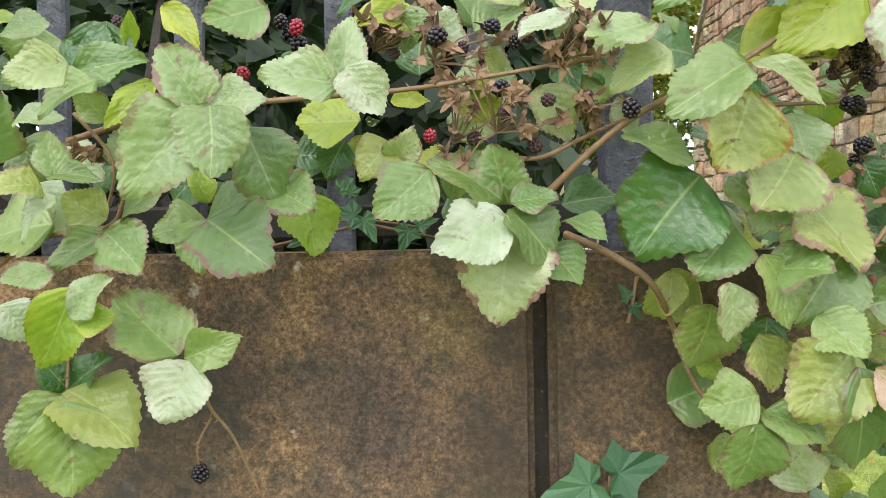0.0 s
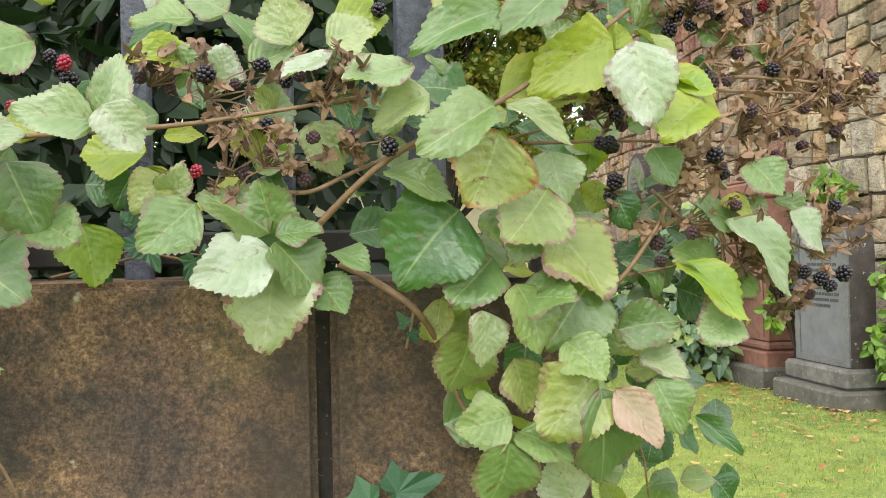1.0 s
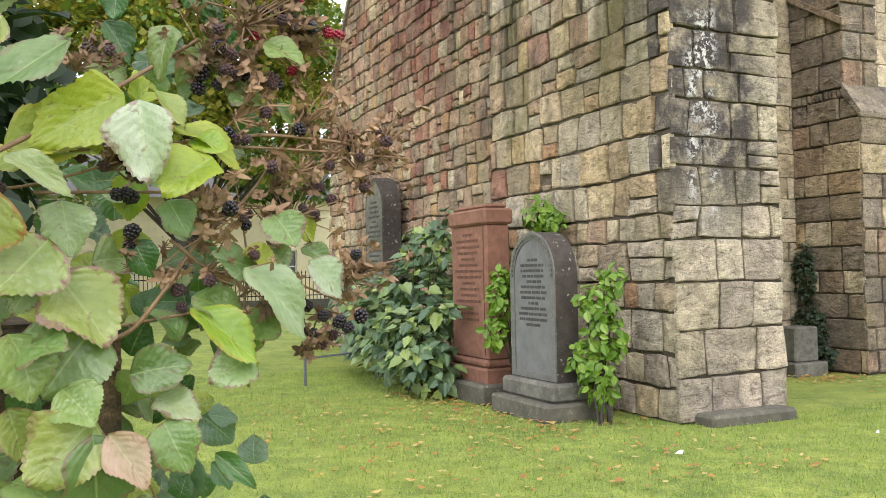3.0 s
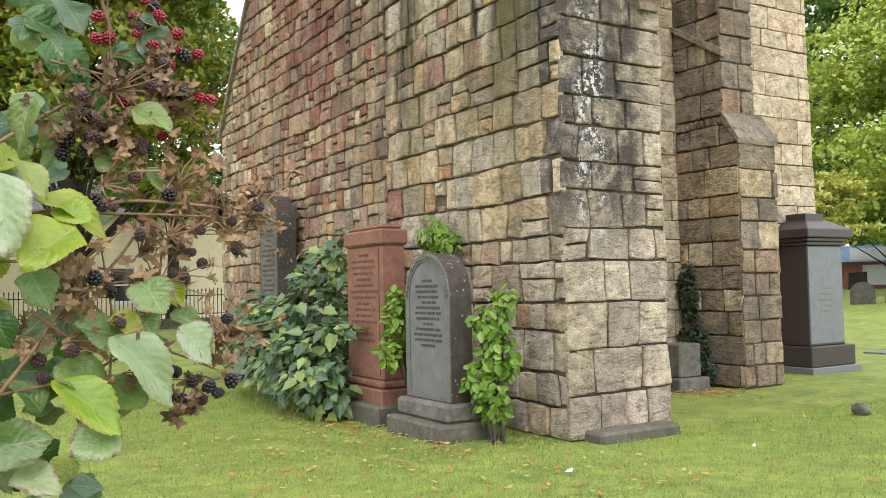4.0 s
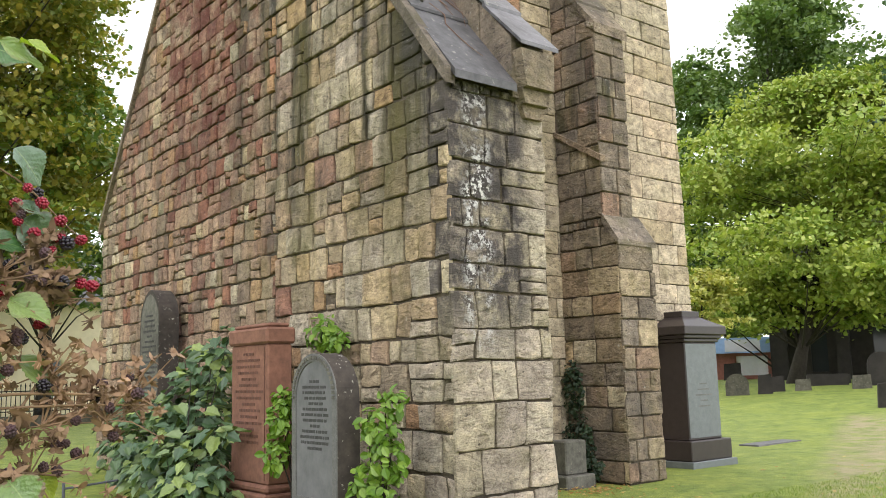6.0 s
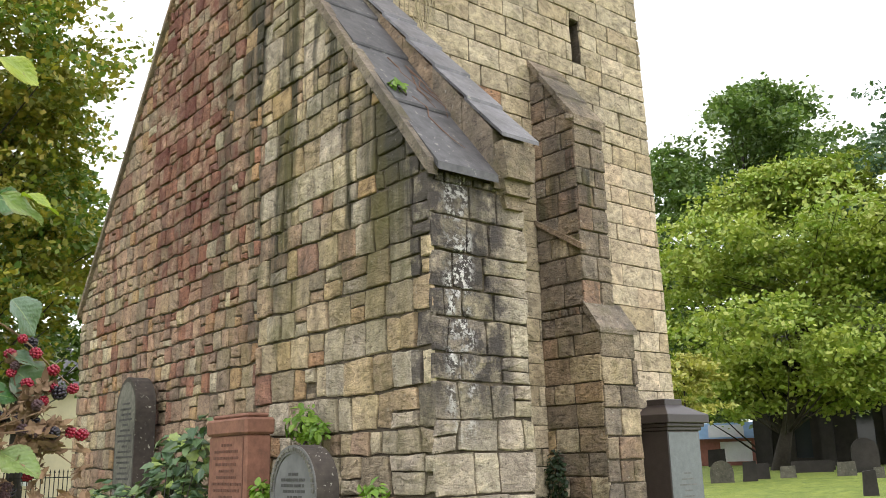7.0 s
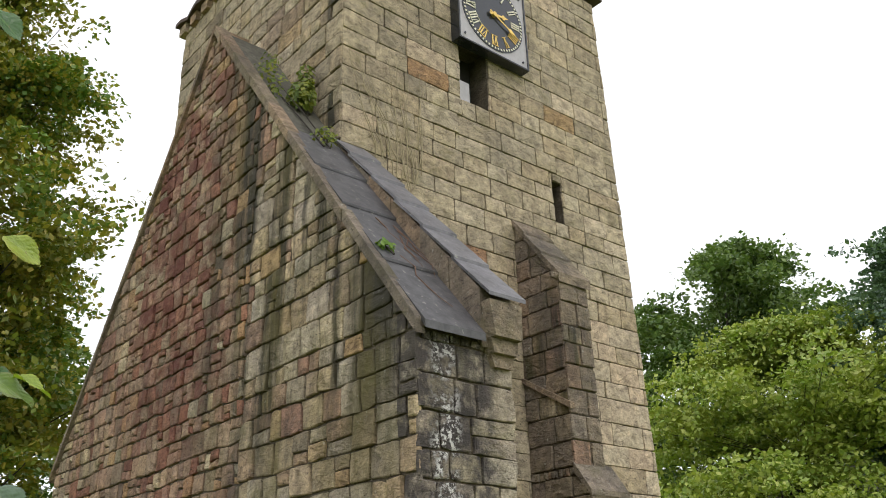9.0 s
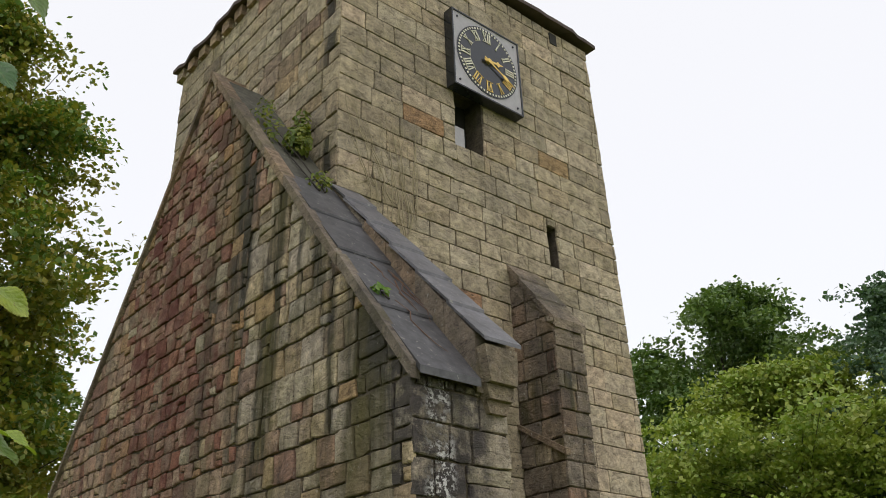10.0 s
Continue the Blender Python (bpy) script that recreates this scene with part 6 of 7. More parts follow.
def turned():
    return Euler((brng.uniform(0, 6.28), brng.uniform(0, 6.28), brng.uniform(0, 6.28))).to_matrix().to_4x4()


def berry(at, ripe):
    ob = new("berry", BERRY_MESHES[ripe])
    ob.parent = bramble
    ob.matrix_parent_inverse = BR_INV
    ob.matrix_basis = Matrix.Translation(at) @ turned() @ Matrix.Scale(brng.uniform(0.85, 1.15), 4)
    tagged(ob, BERRY_LABELS[ripe])


def tuft(at, spread, count):
    """A panicle: thin stalks from a point below the middle, each with a dry calyx."""
    g = Geo()
    foot = Vector(at) + Vector((brng.uniform(-0.02, 0.0), 0.01, -0.012))
    for i in range(int(count * 1.9)):
        p = Vector(at) + Vector((brng.gauss(0, 0.55), brng.gauss(0, 0.4), brng.gauss(0, 0.5))) * spread
        mid = (p + foot) / 2 + Vector((0, 0, brng.uniform(-0.004, 0.008)))
        g.tube([foot, mid, p], [0.0011, 0.0009, 0.0007], 4)
        me = CALYX_MESHES[brng.randrange(5)]
        place = Matrix.Translation(p) @ turned() @ Matrix.Scale(brng.uniform(0.65, 1.2), 4)
        g.add([place @ v.co for v in me.vertices], [tuple(q.vertices) for q in me.polygons])
        if brng.random() < 0.1:
            berry(p + Vector((0.003, -0.004, -0.006)), 2 if brng.random() < 0.7 else 0)
    part("fruit_panicle", g, CALYX, bramble, "dry brown stalks with withered calyxes", kind="stuff").matrix_parent_inverse = BR_INV


def cane(radius, *pts):
    """A smooth tapering cane with small thorns."""
    ps = [Vector(p) for p in pts]
    fine, k = [], 7
    for i in range(len(ps) - 1):
        p0, p1, p2, p3 = ps[max(i - 1, 0)], ps[i], ps[i + 1], ps[min(i + 2, len(ps) - 1)]
        for j in range(k):
            s = j / k
            fine.append(0.5 * (2 * p1 + (p2 - p0) * s + (2 * p0 - 5 * p1 + 4 * p2 - p3) * s * s + (3 * p1 - p0 - 3 * p2 + p3) * s ** 3))
    fine.append(ps[-1])
    n = len(fine)
    g = Geo()
    g.tube(fine, [radius * (1 - 0.45 * i / (n - 1)) for i in range(n)], 7)
    for i in range(2, n - 1, 2):
        d = Vector((brng.uniform(-1, 1), brng.uniform(-1, 0.2), brng.uniform(-1, 1))).normalized()
        g.tube([fine[i], fine[i] + d * (radius + 0.0035)], [0.0011, 0.0002], 4)
    part("cane", g, CANE, bramble, "thorny brown cane", smooth=True).matrix_parent_inverse = BR_INV


# left spray
leaf((-0.147, 0.640, 1.497), (-0.163, 0.613, 1.538), 0.9, 0)
leaf((-0.146, 0.620, 1.492), (-0.191, 0.589, 1.439), 0.72, 0)
leaf((-0.149, 0.650, 1.499), (-0.108, 0.629, 1.511), 0.7, 0)
leaf((-0.136, 0.610, 1.494), (-0.132, 0.580, 1.447), 0.8, 0)
leaf((-0.107, 0.680, 1.581), (-0.147, 0.647, 1.562), 0.7, 0)
leaf((-0.047, 0.620, 1.509), (-0.099, 0.599, 1.517), 0.6, 0)
leaf((-0.048, 0.660, 1.516), (-0.039, 0.657, 1.570), 0.5, 0)
leaf((-0.043, 0.620, 1.521), (-0.018, 0.613, 1.488), 0.75, 0)
leaf((-0.122, 0.660, 1.485), (-0.091, 0.652, 1.434), 0.8, 1)
leaf((-0.110, 0.680, 1.442), (-0.072, 0.653, 1.425), 0.8, 1)
leaf((-0.151, 0.660, 1.416), (-0.186, 0.644, 1.408), 0.85, 1)
leaf((-0.149, 0.650, 1.416), (-0.151, 0.625, 1.385), 0.8, 1)
leaf((-0.146, 0.640, 1.416), (-0.099, 0.611, 1.393), 0.95, 1)
leaf((-0.153, 0.670, 1.417), (-0.115, 0.639, 1.434), 0.8, 1)
leaf((-0.188, 0.660, 1.520), (-0.215, 0.633, 1.483), 0.4, 2)
leaf((-0.126, 0.680, 1.499), (-0.156, 0.677, 1.456), 0.7, 1)
leaf((-0.013, 0.700, 1.510), (0.018, 0.694, 1.511), 0.5, 2)
leaf((-0.044, 0.700, 1.573), (0.019, 0.693, 1.584), 0.4, 2)
# far left spray
leaf((-0.299, 0.660, 1.556), (-0.261, 0.653, 1.563), 0.7, 1)
leaf((-0.235, 0.620, 1.526), (-0.267, 0.592, 1.512), 0.65, 0)
leaf((-0.223, 0.640, 1.518), (-0.257, 0.616, 1.499), 0.6, 0)
leaf((-0.246, 0.660, 1.527), (-0.190, 0.647, 1.536), 0.5, 0)
leaf((-0.225, 0.670, 1.492), (-0.247, 0.661, 1.518), 0.6, 1)
leaf((-0.248, 0.630, 1.445), (-0.253, 0.625, 1.480), 0.6, 0)
leaf((-0.256, 0.630, 1.449), (-0.221, 0.626, 1.452), 0.5, 0)
leaf((-0.254, 0.620, 1.440), (-0.268, 0.588, 1.442), 0.7, 0)
leaf((-0.246, 0.620, 1.434), (-0.270, 0.606, 1.409), 0.6, 0)
leaf((-0.227, 0.670, 1.418), (-0.256, 0.659, 1.437), 0.8, 1)
leaf((-0.216, 0.670, 1.420), (-0.190, 0.653, 1.446), 0.8, 1)
leaf((-0.226, 0.660, 1.409), (-0.191, 0.631, 1.380), 0.7, 1)
leaf((-0.224, 0.660, 1.409), (-0.262, 0.642, 1.385), 0.45, 1)
leaf((-0.257, 0.640, 1.381), (-0.279, 0.608, 1.375), 0.6, 0)
leaf((-0.294, 0.640, 1.357), (-0.271, 0.638, 1.333), 0.8, 0)
leaf((-0.292, 0.660, 1.489), (-0.257, 0.655, 1.501), 0.6, 0)
leaf((-0.217, 0.700, 1.552), (-0.212, 0.684, 1.579), 0.4, 2)
leaf((-0.190, 0.700, 1.587), (-0.158, 0.676, 1.550), 0.35, 2)
# hanging left spray
leaf((-0.238, 0.630, 1.369), (-0.265, 0.627, 1.308), 0.55, 2)
leaf((-0.240, 0.630, 1.349), (-0.209, 0.615, 1.377), 0.6, 0)
leaf((-0.238, 0.630, 1.343), (-0.209, 0.626, 1.349), 0.7, 2)
leaf((-0.173, 0.660, 1.316), (-0.212, 0.655, 1.367), 0.85, 0)
leaf((-0.169, 0.660, 1.313), (-0.132, 0.643, 1.330), 0.65, 0)
leaf((-0.163, 0.650, 1.313), (-0.180, 0.629, 1.273), 0.9, 0)
leaf((-0.262, 0.680, 1.289), (-0.275, 0.666, 1.315), 0.8, 3)
leaf((-0.262, 0.680, 1.289), (-0.225, 0.660, 1.317), 0.5, 3)
leaf((-0.256, 0.660, 1.292), (-0.200, 0.631, 1.270), 0.85, 1)
leaf((-0.255, 0.650, 1.290), (-0.282, 0.626, 1.244), 0.7, 1)
leaf((-0.249, 0.640, 1.287), (-0.241, 0.633, 1.219), 0.85, 1)
# middle spray
leaf((0.074, 0.670, 1.407), (0.065, 0.637, 1.344), 0.9, 0)
leaf((0.072, 0.650, 1.415), (0.018, 0.617, 1.391), 0.65, 0)
leaf((0.075, 0.660, 1.421), (0.116, 0.647, 1.389), 0.9, 1)
leaf((0.104, 0.680, 1.391), (0.129, 0.655, 1.368), 0.85, 1)
leaf((0.072, 0.670, 1.428), (0.029, 0.654, 1.468), 0.8, 1)
leaf((0.016, 0.660, 1.452), (-0.024, 0.641, 1.416), 0.75, 1)
leaf((0.078, 0.680, 1.426), (0.067, 0.657, 1.468), 0.8, 1)
leaf((0.076, 0.660, 1.426), (0.114, 0.660, 1.431), 0.7, 1)
leaf((0.122, 0.680, 1.413), (0.147, 0.652, 1.407), 0.7, 1)
leaf((-0.014, 0.700, 1.478), (-0.036, 0.679, 1.454), 0.8, 1)
leaf((-0.010, 0.700, 1.456), (-0.000, 0.672, 1.479), 0.7, 0)
leaf((0.107, 0.690, 1.520), (0.125, 0.677, 1.476), 0.7, 0)
leaf((0.077, 0.700, 1.531), (0.066, 0.675, 1.544), 0.8, 0)
# right spray
leaf((0.223, 0.660, 1.445), (0.174, 0.637, 1.390), 0.95, 3)
leaf((0.251, 0.630, 1.504), (0.226, 0.621, 1.444), 1, 4)
leaf((0.247, 0.630, 1.524), (0.183, 0.606, 1.494), 0.6, 0)
leaf((0.162, 0.660, 1.476), (0.218, 0.645, 1.456), 0.55, 1)
leaf((0.199, 0.650, 1.537), (0.151, 0.647, 1.520), 0.75, 0)
leaf((0.248, 0.670, 1.445), (0.270, 0.639, 1.415), 0.8, 1)
leaf((0.185, 0.660, 1.561), (0.131, 0.627, 1.545), 0.6, 0)
leaf((0.123, 0.670, 1.573), (0.084, 0.643, 1.549), 0.6, 0)
leaf((0.262, 0.680, 1.539), (0.340, 0.672, 1.570), 0.5, 2)
leaf((0.275, 0.690, 1.543), (0.342, 0.677, 1.540), 0.5, 2)
leaf((0.263, 0.660, 1.531), (0.313, 0.633, 1.506), 0.35, 0)
leaf((0.307, 0.690, 1.496), (0.318, 0.667, 1.453), 0.8, 0)
leaf((0.252, 0.670, 1.406), (0.211, 0.641, 1.372), 0.8, 1)
leaf((0.266, 0.650, 1.384), (0.291, 0.631, 1.336), 0.95, 1)
leaf((0.270, 0.660, 1.371), (0.309, 0.626, 1.375), 0.8, 1)
leaf((0.236, 0.640, 1.364), (0.240, 0.629, 1.322), 0.75, 0)
leaf((0.230, 0.660, 1.346), (0.213, 0.656, 1.297), 0.95, 1)
leaf((0.265, 0.660, 1.323), (0.277, 0.658, 1.278), 0.8, 1)
leaf((0.260, 0.650, 1.278), (0.214, 0.641, 1.271), 0.85, 1)
leaf((0.256, 0.640, 1.259), (0.241, 0.639, 1.206), 0.95, 1)
leaf((0.268, 0.660, 1.263), (0.304, 0.626, 1.250), 0.8, 1)
leaf((0.299, 0.700, 1.314), (0.306, 0.675, 1.295), 0.7, 2)
leaf((0.229, 0.700, 1.297), (0.256, 0.699, 1.288), 0.7, 2)
leaf((0.212, 0.700, 1.371), (0.204, 0.692, 1.335), 0.6, 4)
leaf((0.297, 0.680, 1.437), (0.270, 0.659, 1.405), 0.8, 0)
leaf((0.219, 0.700, 1.562), (0.205, 0.698, 1.580), 0.7, 1)
# outer spray
leaf((0.330, 0.640, 1.313), (0.279, 0.627, 1.265), 0.8, 0)
leaf((0.328, 0.630, 1.300), (0.340, 0.624, 1.224), 0.7, 0)
leaf((0.340, 0.630, 1.299), (0.368, 0.605, 1.258), 0.55, 5)
leaf((0.388, 0.670, 1.300), (0.411, 0.642, 1.257), 0.8, 0)
leaf((0.361, 0.680, 1.341), (0.418, 0.661, 1.350), 0.7, 0)
leaf((0.414, 0.680, 1.399), (0.480, 0.650, 1.345), 0.5, 2)
leaf((0.463, 0.680, 1.435), (0.537, 0.658, 1.373), 0.5, 0)
leaf((0.465, 0.700, 1.451), (0.509, 0.699, 1.434), 0.6, 2)
leaf((0.367, 0.640, 1.579), (0.370, 0.617, 1.498), 0.65, 0)
leaf((0.432, 0.660, 1.535), (0.377, 0.625, 1.499), 0.7, 2)
leaf((0.358, 0.670, 1.590), (0.292, 0.637, 1.540), 0.55, 2)
leaf((0.379, 0.670, 1.596), (0.412, 0.641, 1.556), 0.5, 0)
leaf((0.401, 0.680, 1.563), (0.479, 0.672, 1.536), 0.4, 2)
leaf((0.395, 0.680, 1.497), (0.414, 0.658, 1.465), 0.8, 0)
leaf((0.333, 0.660, 1.387), (0.295, 0.635, 1.336), 0.85, 1)
leaf((0.306, 0.650, 1.336), (0.329, 0.618, 1.311), 0.8, 0)
leaf((0.281, 0.680, 1.334), (0.271, 0.679, 1.296), 0.8, 1)
leaf((0.273, 0.660, 1.257), (0.248, 0.640, 1.229), 0.9, 1)
leaf((0.438, 0.700, 1.261), (0.475, 0.672, 1.227), 0.35, 3)
leaf((0.383, 0.690, 1.318), (0.421, 0.657, 1.310), 0.7, 0)
leaf((0.296, 0.660, 1.460), (0.255, 0.627, 1.418), 0.9, 1)
leaf((0.301, 0.670, 1.432), (0.344, 0.641, 1.373), 0.8, 0)
leaf((0.367, 0.700, 1.462), (0.385, 0.689, 1.426), 0.7, 1)
leaf((0.313, 0.660, 1.630), (0.253, 0.630, 1.581), 0.5, 0)
leaf((0.260, 0.650, 1.605), (0.189, 0.616, 1.578), 0.45, 0)
leaf((0.403, 0.700, 1.662), (0.382, 0.682, 1.609), 0.5, 0)
leaf((0.476, 0.700, 1.435), (0.429, 0.674, 1.450), 0.7, 0)
leaf((0.408, 0.700, 1.368), (0.382, 0.700, 1.410), 0.6, 0)
# outermost spray
leaf((0.495, 0.700, 1.486), (0.511, 0.669, 1.454), 0.9, 0)
leaf((0.531, 0.700, 1.441), (0.568, 0.684, 1.401), 0.85, 0)
leaf((0.492, 0.710, 1.426), (0.537, 0.702, 1.413), 0.6, 0)
leaf((0.528, 0.720, 1.454), (0.564, 0.699, 1.442), 0.5, 0)
leaf((0.503, 0.730, 1.738), (0.544, 0.730, 1.705), 0.8, 6)
leaf((0.495, 0.730, 1.754), (0.526, 0.712, 1.742), 0.7, 6)
leaf((0.414, 0.680, 1.551), (0.449, 0.653, 1.543), 0.7, 2)
leaf((0.471, 0.680, 1.353), (0.422, 0.659, 1.333), 0.8, 0)
leaf((0.494, 0.720, 1.390), (0.458, 0.686, 1.366), 0.8, 0)
leaf((0.418, 0.700, 1.409), (0.476, 0.680, 1.386), 0.7, 1)
leaf((0.494, 0.720, 1.456), (0.509, 0.694, 1.432), 0.8, 1)
leaf((0.523, 0.730, 1.488), (0.552, 0.726, 1.458), 0.6, 2)
leaf((0.430, 0.740, 1.659), (0.465, 0.734, 1.616), 0.6, 1)
leaf((0.457, 0.720, 1.614), (0.490, 0.702, 1.592), 0.7, 0)
leaf((0.503, 0.740, 1.602), (0.544, 0.706, 1.566), 0.6, 1)
leaf((0.430, 0.740, 1.764), (0.453, 0.714, 1.733), 0.8, 6)
leaf((0.465, 0.740, 1.798), (0.431, 0.713, 1.762), 0.7, 1)
leaf((0.420, 0.740, 1.724), (0.446, 0.712, 1.683), 0.7, 3)
leaf((0.459, 0.720, 2.067), (0.499, 0.693, 2.033), 0.45, 2)
leaf((0.472, 0.720, 1.916), (0.522, 0.715, 1.889), 0.45, 1)
leaf((0.492, 0.720, 1.919), (0.530, 0.690, 1.902), 0.35, 2)
leaf((0.492, 0.710, 1.656), (0.526, 0.677, 1.631), 0.6, 1)
leaf((0.421, 0.720, 2.461), (0.465, 0.717, 2.417), 0.6, 1)
leaf((0.400, 0.720, 2.339), (0.444, 0.705, 2.299), 0.6, 1)
leaf((0.492, 0.720, 1.808), (0.530, 0.720, 1.776), 0.8, 6)
# berries
berry((-0.084, 0.680, 1.564), 1)
berry((-0.097, 0.690, 1.571), 0)
berry((-0.083, 0.690, 1.553), 0)
berry((-0.092, 0.700, 1.563), 0)
berry((0.067, 0.680, 1.564), 0)
berry((0.086, 0.680, 1.552), 0)
berry((0.097, 0.690, 1.558), 2)
berry((0.071, 0.660, 1.512), 0)
berry((0.017, 0.660, 1.477), 1)
berry((0.107, 0.660, 1.503), 2)
berry((0.074, 0.660, 1.494), 2)
berry((0.137, 0.660, 1.505), 2)
berry((-0.031, 0.700, 1.557), 2)
berry((-0.021, 0.700, 1.566), 2)
berry((0.045, 0.690, 1.550), 2)
berry((0.052, 0.680, 1.477), 2)
berry((0.353, 0.690, 1.502), 0)
berry((0.367, 0.690, 1.543), 0)
berry((0.342, 0.690, 1.527), 2)
berry((0.372, 0.690, 1.518), 2)
berry((0.323, 0.690, 1.534), 2)
berry((0.365, 0.700, 1.501), 0)
berry((-0.168, 0.700, 1.217), 0)
berry((-0.226, 0.700, 1.574), 2)
berry((-0.129, 0.700, 1.533), 1)
berry((0.361, 0.690, 1.536), 0)
berry((0.365, 0.690, 1.469), 0)
berry((0.360, 0.690, 1.503), 0)
berry((0.374, 0.700, 1.527), 0)
berry((0.364, 0.700, 1.457), 0)
berry((0.406, 0.700, 1.415), 2)
berry((0.409, 0.700, 1.399), 2)
berry((0.593, 0.720, 1.548), 2)
berry((0.522, 0.720, 1.633), 1)
berry((0.485, 0.720, 1.665), 1)
berry((0.452, 0.700, 1.622), 0)
berry((0.461, 0.700, 1.558), 2)
berry((0.501, 0.720, 1.491), 2)
berry((0.531, 0.720, 1.494), 2)
berry((0.540, 0.720, 1.365), 0)
berry((0.528, 0.720, 1.371), 2)
berry((0.549, 0.720, 1.356), 2)
berry((0.260, 0.680, 1.505), 2)
berry((0.432, 0.710, 1.621), 0)
berry((0.167, 0.740, 1.628), 0)
berry((0.461, 0.720, 1.746), 1)
berry((0.471, 0.720, 1.726), 1)
berry((0.460, 0.720, 1.724), 1)
berry((0.514, 0.720, 1.724), 1)
berry((0.531, 0.720, 1.707), 1)
berry((0.538, 0.720, 1.720), 1)
berry((0.560, 0.720, 1.675), 1)
berry((0.571, 0.720, 1.673), 1)
berry((0.498, 0.730, 1.754), 1)
berry((0.471, 0.710, 1.622), 0)
berry((0.447, 0.710, 1.612), 0)
berry((0.425, 0.700, 1.568), 0)
berry((0.453, 0.700, 1.562), 0)
berry((0.469, 0.700, 1.476), 0)
berry((0.545, 0.700, 1.386), 0)
berry((0.561, 0.700, 1.380), 0)
berry((0.570, 0.700, 1.373), 0)
berry((0.584, 0.700, 1.384), 0)
berry((0.583, 0.710, 1.447), 0)
berry((0.522, 0.700, 1.399), 0)
berry((0.493, 0.720, 1.690), 0)
berry((0.509, 0.720, 1.689), 0)
berry((0.524, 0.720, 1.685), 0)
berry((0.564, 0.730, 1.504), 2)
berry((0.531, 0.710, 1.396), 0)
berry((0.517, 0.730, 1.766), 0)
berry((0.520, 0.720, 1.755), 1)
berry((0.538, 0.720, 1.738), 1)
berry((0.559, 0.720, 1.720), 1)
berry((0.506, 0.720, 1.769), 1)
berry((0.498, 0.720, 1.734), 1)
# dry calyx tufts
tuft((0.036, 0.680, 1.550), 0.033, 9)
tuft((0.125, 0.660, 1.545), 0.027, 10)
tuft((0.077, 0.660, 1.492), 0.033, 9)
tuft((0.047, 0.670, 1.487), 0.027, 6)
tuft((0.353, 0.690, 1.536), 0.030, 9)
tuft((0.141, 0.660, 1.504), 0.016, 5)
tuft((-0.012, 0.700, 1.564), 0.027, 7)
tuft((-0.246, 0.680, 1.470), 0.016, 4)
tuft((0.483, 0.710, 1.593), 0.038, 9)
tuft((0.545, 0.720, 1.592), 0.033, 8)
tuft((0.531, 0.720, 1.496), 0.044, 12)
tuft((0.593, 0.720, 1.548), 0.038, 10)
tuft((0.432, 0.700, 1.478), 0.027, 6)
tuft((0.499, 0.720, 1.408), 0.038, 10)
tuft((0.540, 0.720, 1.362), 0.033, 8)
tuft((0.368, 0.700, 1.530), 0.022, 5)
tuft((0.388, 0.700, 1.441), 0.027, 6)
tuft((0.339, 0.700, 1.627), 0.033, 8)
tuft((0.630, 0.730, 1.568), 0.033, 12)
tuft((0.596, 0.730, 1.430), 0.033, 9)
tuft((0.524, 0.720, 1.671), 0.033, 10)
tuft((0.454, 0.710, 1.639), 0.033, 9)
tuft((0.481, 0.710, 1.686), 0.044, 13)
tuft((0.531, 0.720, 1.681), 0.033, 10)
tuft((0.446, 0.710, 1.644), 0.038, 11)
tuft((0.471, 0.710, 1.630), 0.033, 9)
tuft((0.542, 0.720, 1.544), 0.033, 9)
tuft((0.587, 0.720, 1.439), 0.027, 7)
tuft((0.445, 0.700, 1.500), 0.038, 10)
tuft((0.445, 0.700, 1.443), 0.027, 7)
tuft((0.579, 0.730, 1.562), 0.027, 7)
tuft((0.512, 0.730, 1.527), 0.033, 7)
tuft((0.539, 0.730, 1.602), 0.016, 4)
tuft((0.541, 0.720, 1.667), 0.027, 9)
tuft((0.521, 0.720, 1.712), 0.022, 7)
# canes
cane(0.0032, (0.082, 0.720, 1.400), (0.116, 0.680, 1.441), (0.171, 0.660, 1.489), (0.255, 0.660, 1.531), (0.326, 0.680, 1.578), (0.430, 0.720, 1.656))
cane(0.0028, (-0.267, 0.700, 1.481), (-0.182, 0.680, 1.500), (-0.103, 0.670, 1.506), (-0.008, 0.670, 1.513), (0.057, 0.670, 1.522), (0.142, 0.660, 1.535))
cane(0.0034, (0.129, 0.720, 1.402), (0.159, 0.690, 1.385), (0.188, 0.680, 1.363), (0.210, 0.700, 1.330), (0.229, 0.700, 1.279), (0.262, 0.680, 1.232))
cane(0.0022, (0.058, 0.700, 1.468), (0.100, 0.680, 1.461), (0.141, 0.680, 1.478), (0.203, 0.680, 1.502), (0.275, 0.690, 1.507), (0.353, 0.690, 1.531))
cane(0.0024, (-0.321, 0.700, 1.385), (-0.294, 0.700, 1.404), (-0.259, 0.700, 1.410), (-0.229, 0.690, 1.416), (-0.213, 0.680, 1.444), (-0.182, 0.680, 1.482))
cane(0.0018, (-0.254, 0.680, 1.500), (-0.225, 0.680, 1.461), (-0.238, 0.690, 1.414))
cane(0.0016, (-0.166, 0.670, 1.312), (-0.160, 0.700, 1.270), (-0.145, 0.710, 1.245), (-0.128, 0.710, 1.208), (-0.119, 0.710, 1.190))
cane(0.0012, (-0.161, 0.710, 1.259), (-0.170, 0.700, 1.239), (-0.168, 0.700, 1.219))
cane(0.0015, (-0.125, 0.800, 1.394), (-0.094, 0.800, 1.404), (-0.053, 0.800, 1.419), (0.019, 0.800, 1.410))
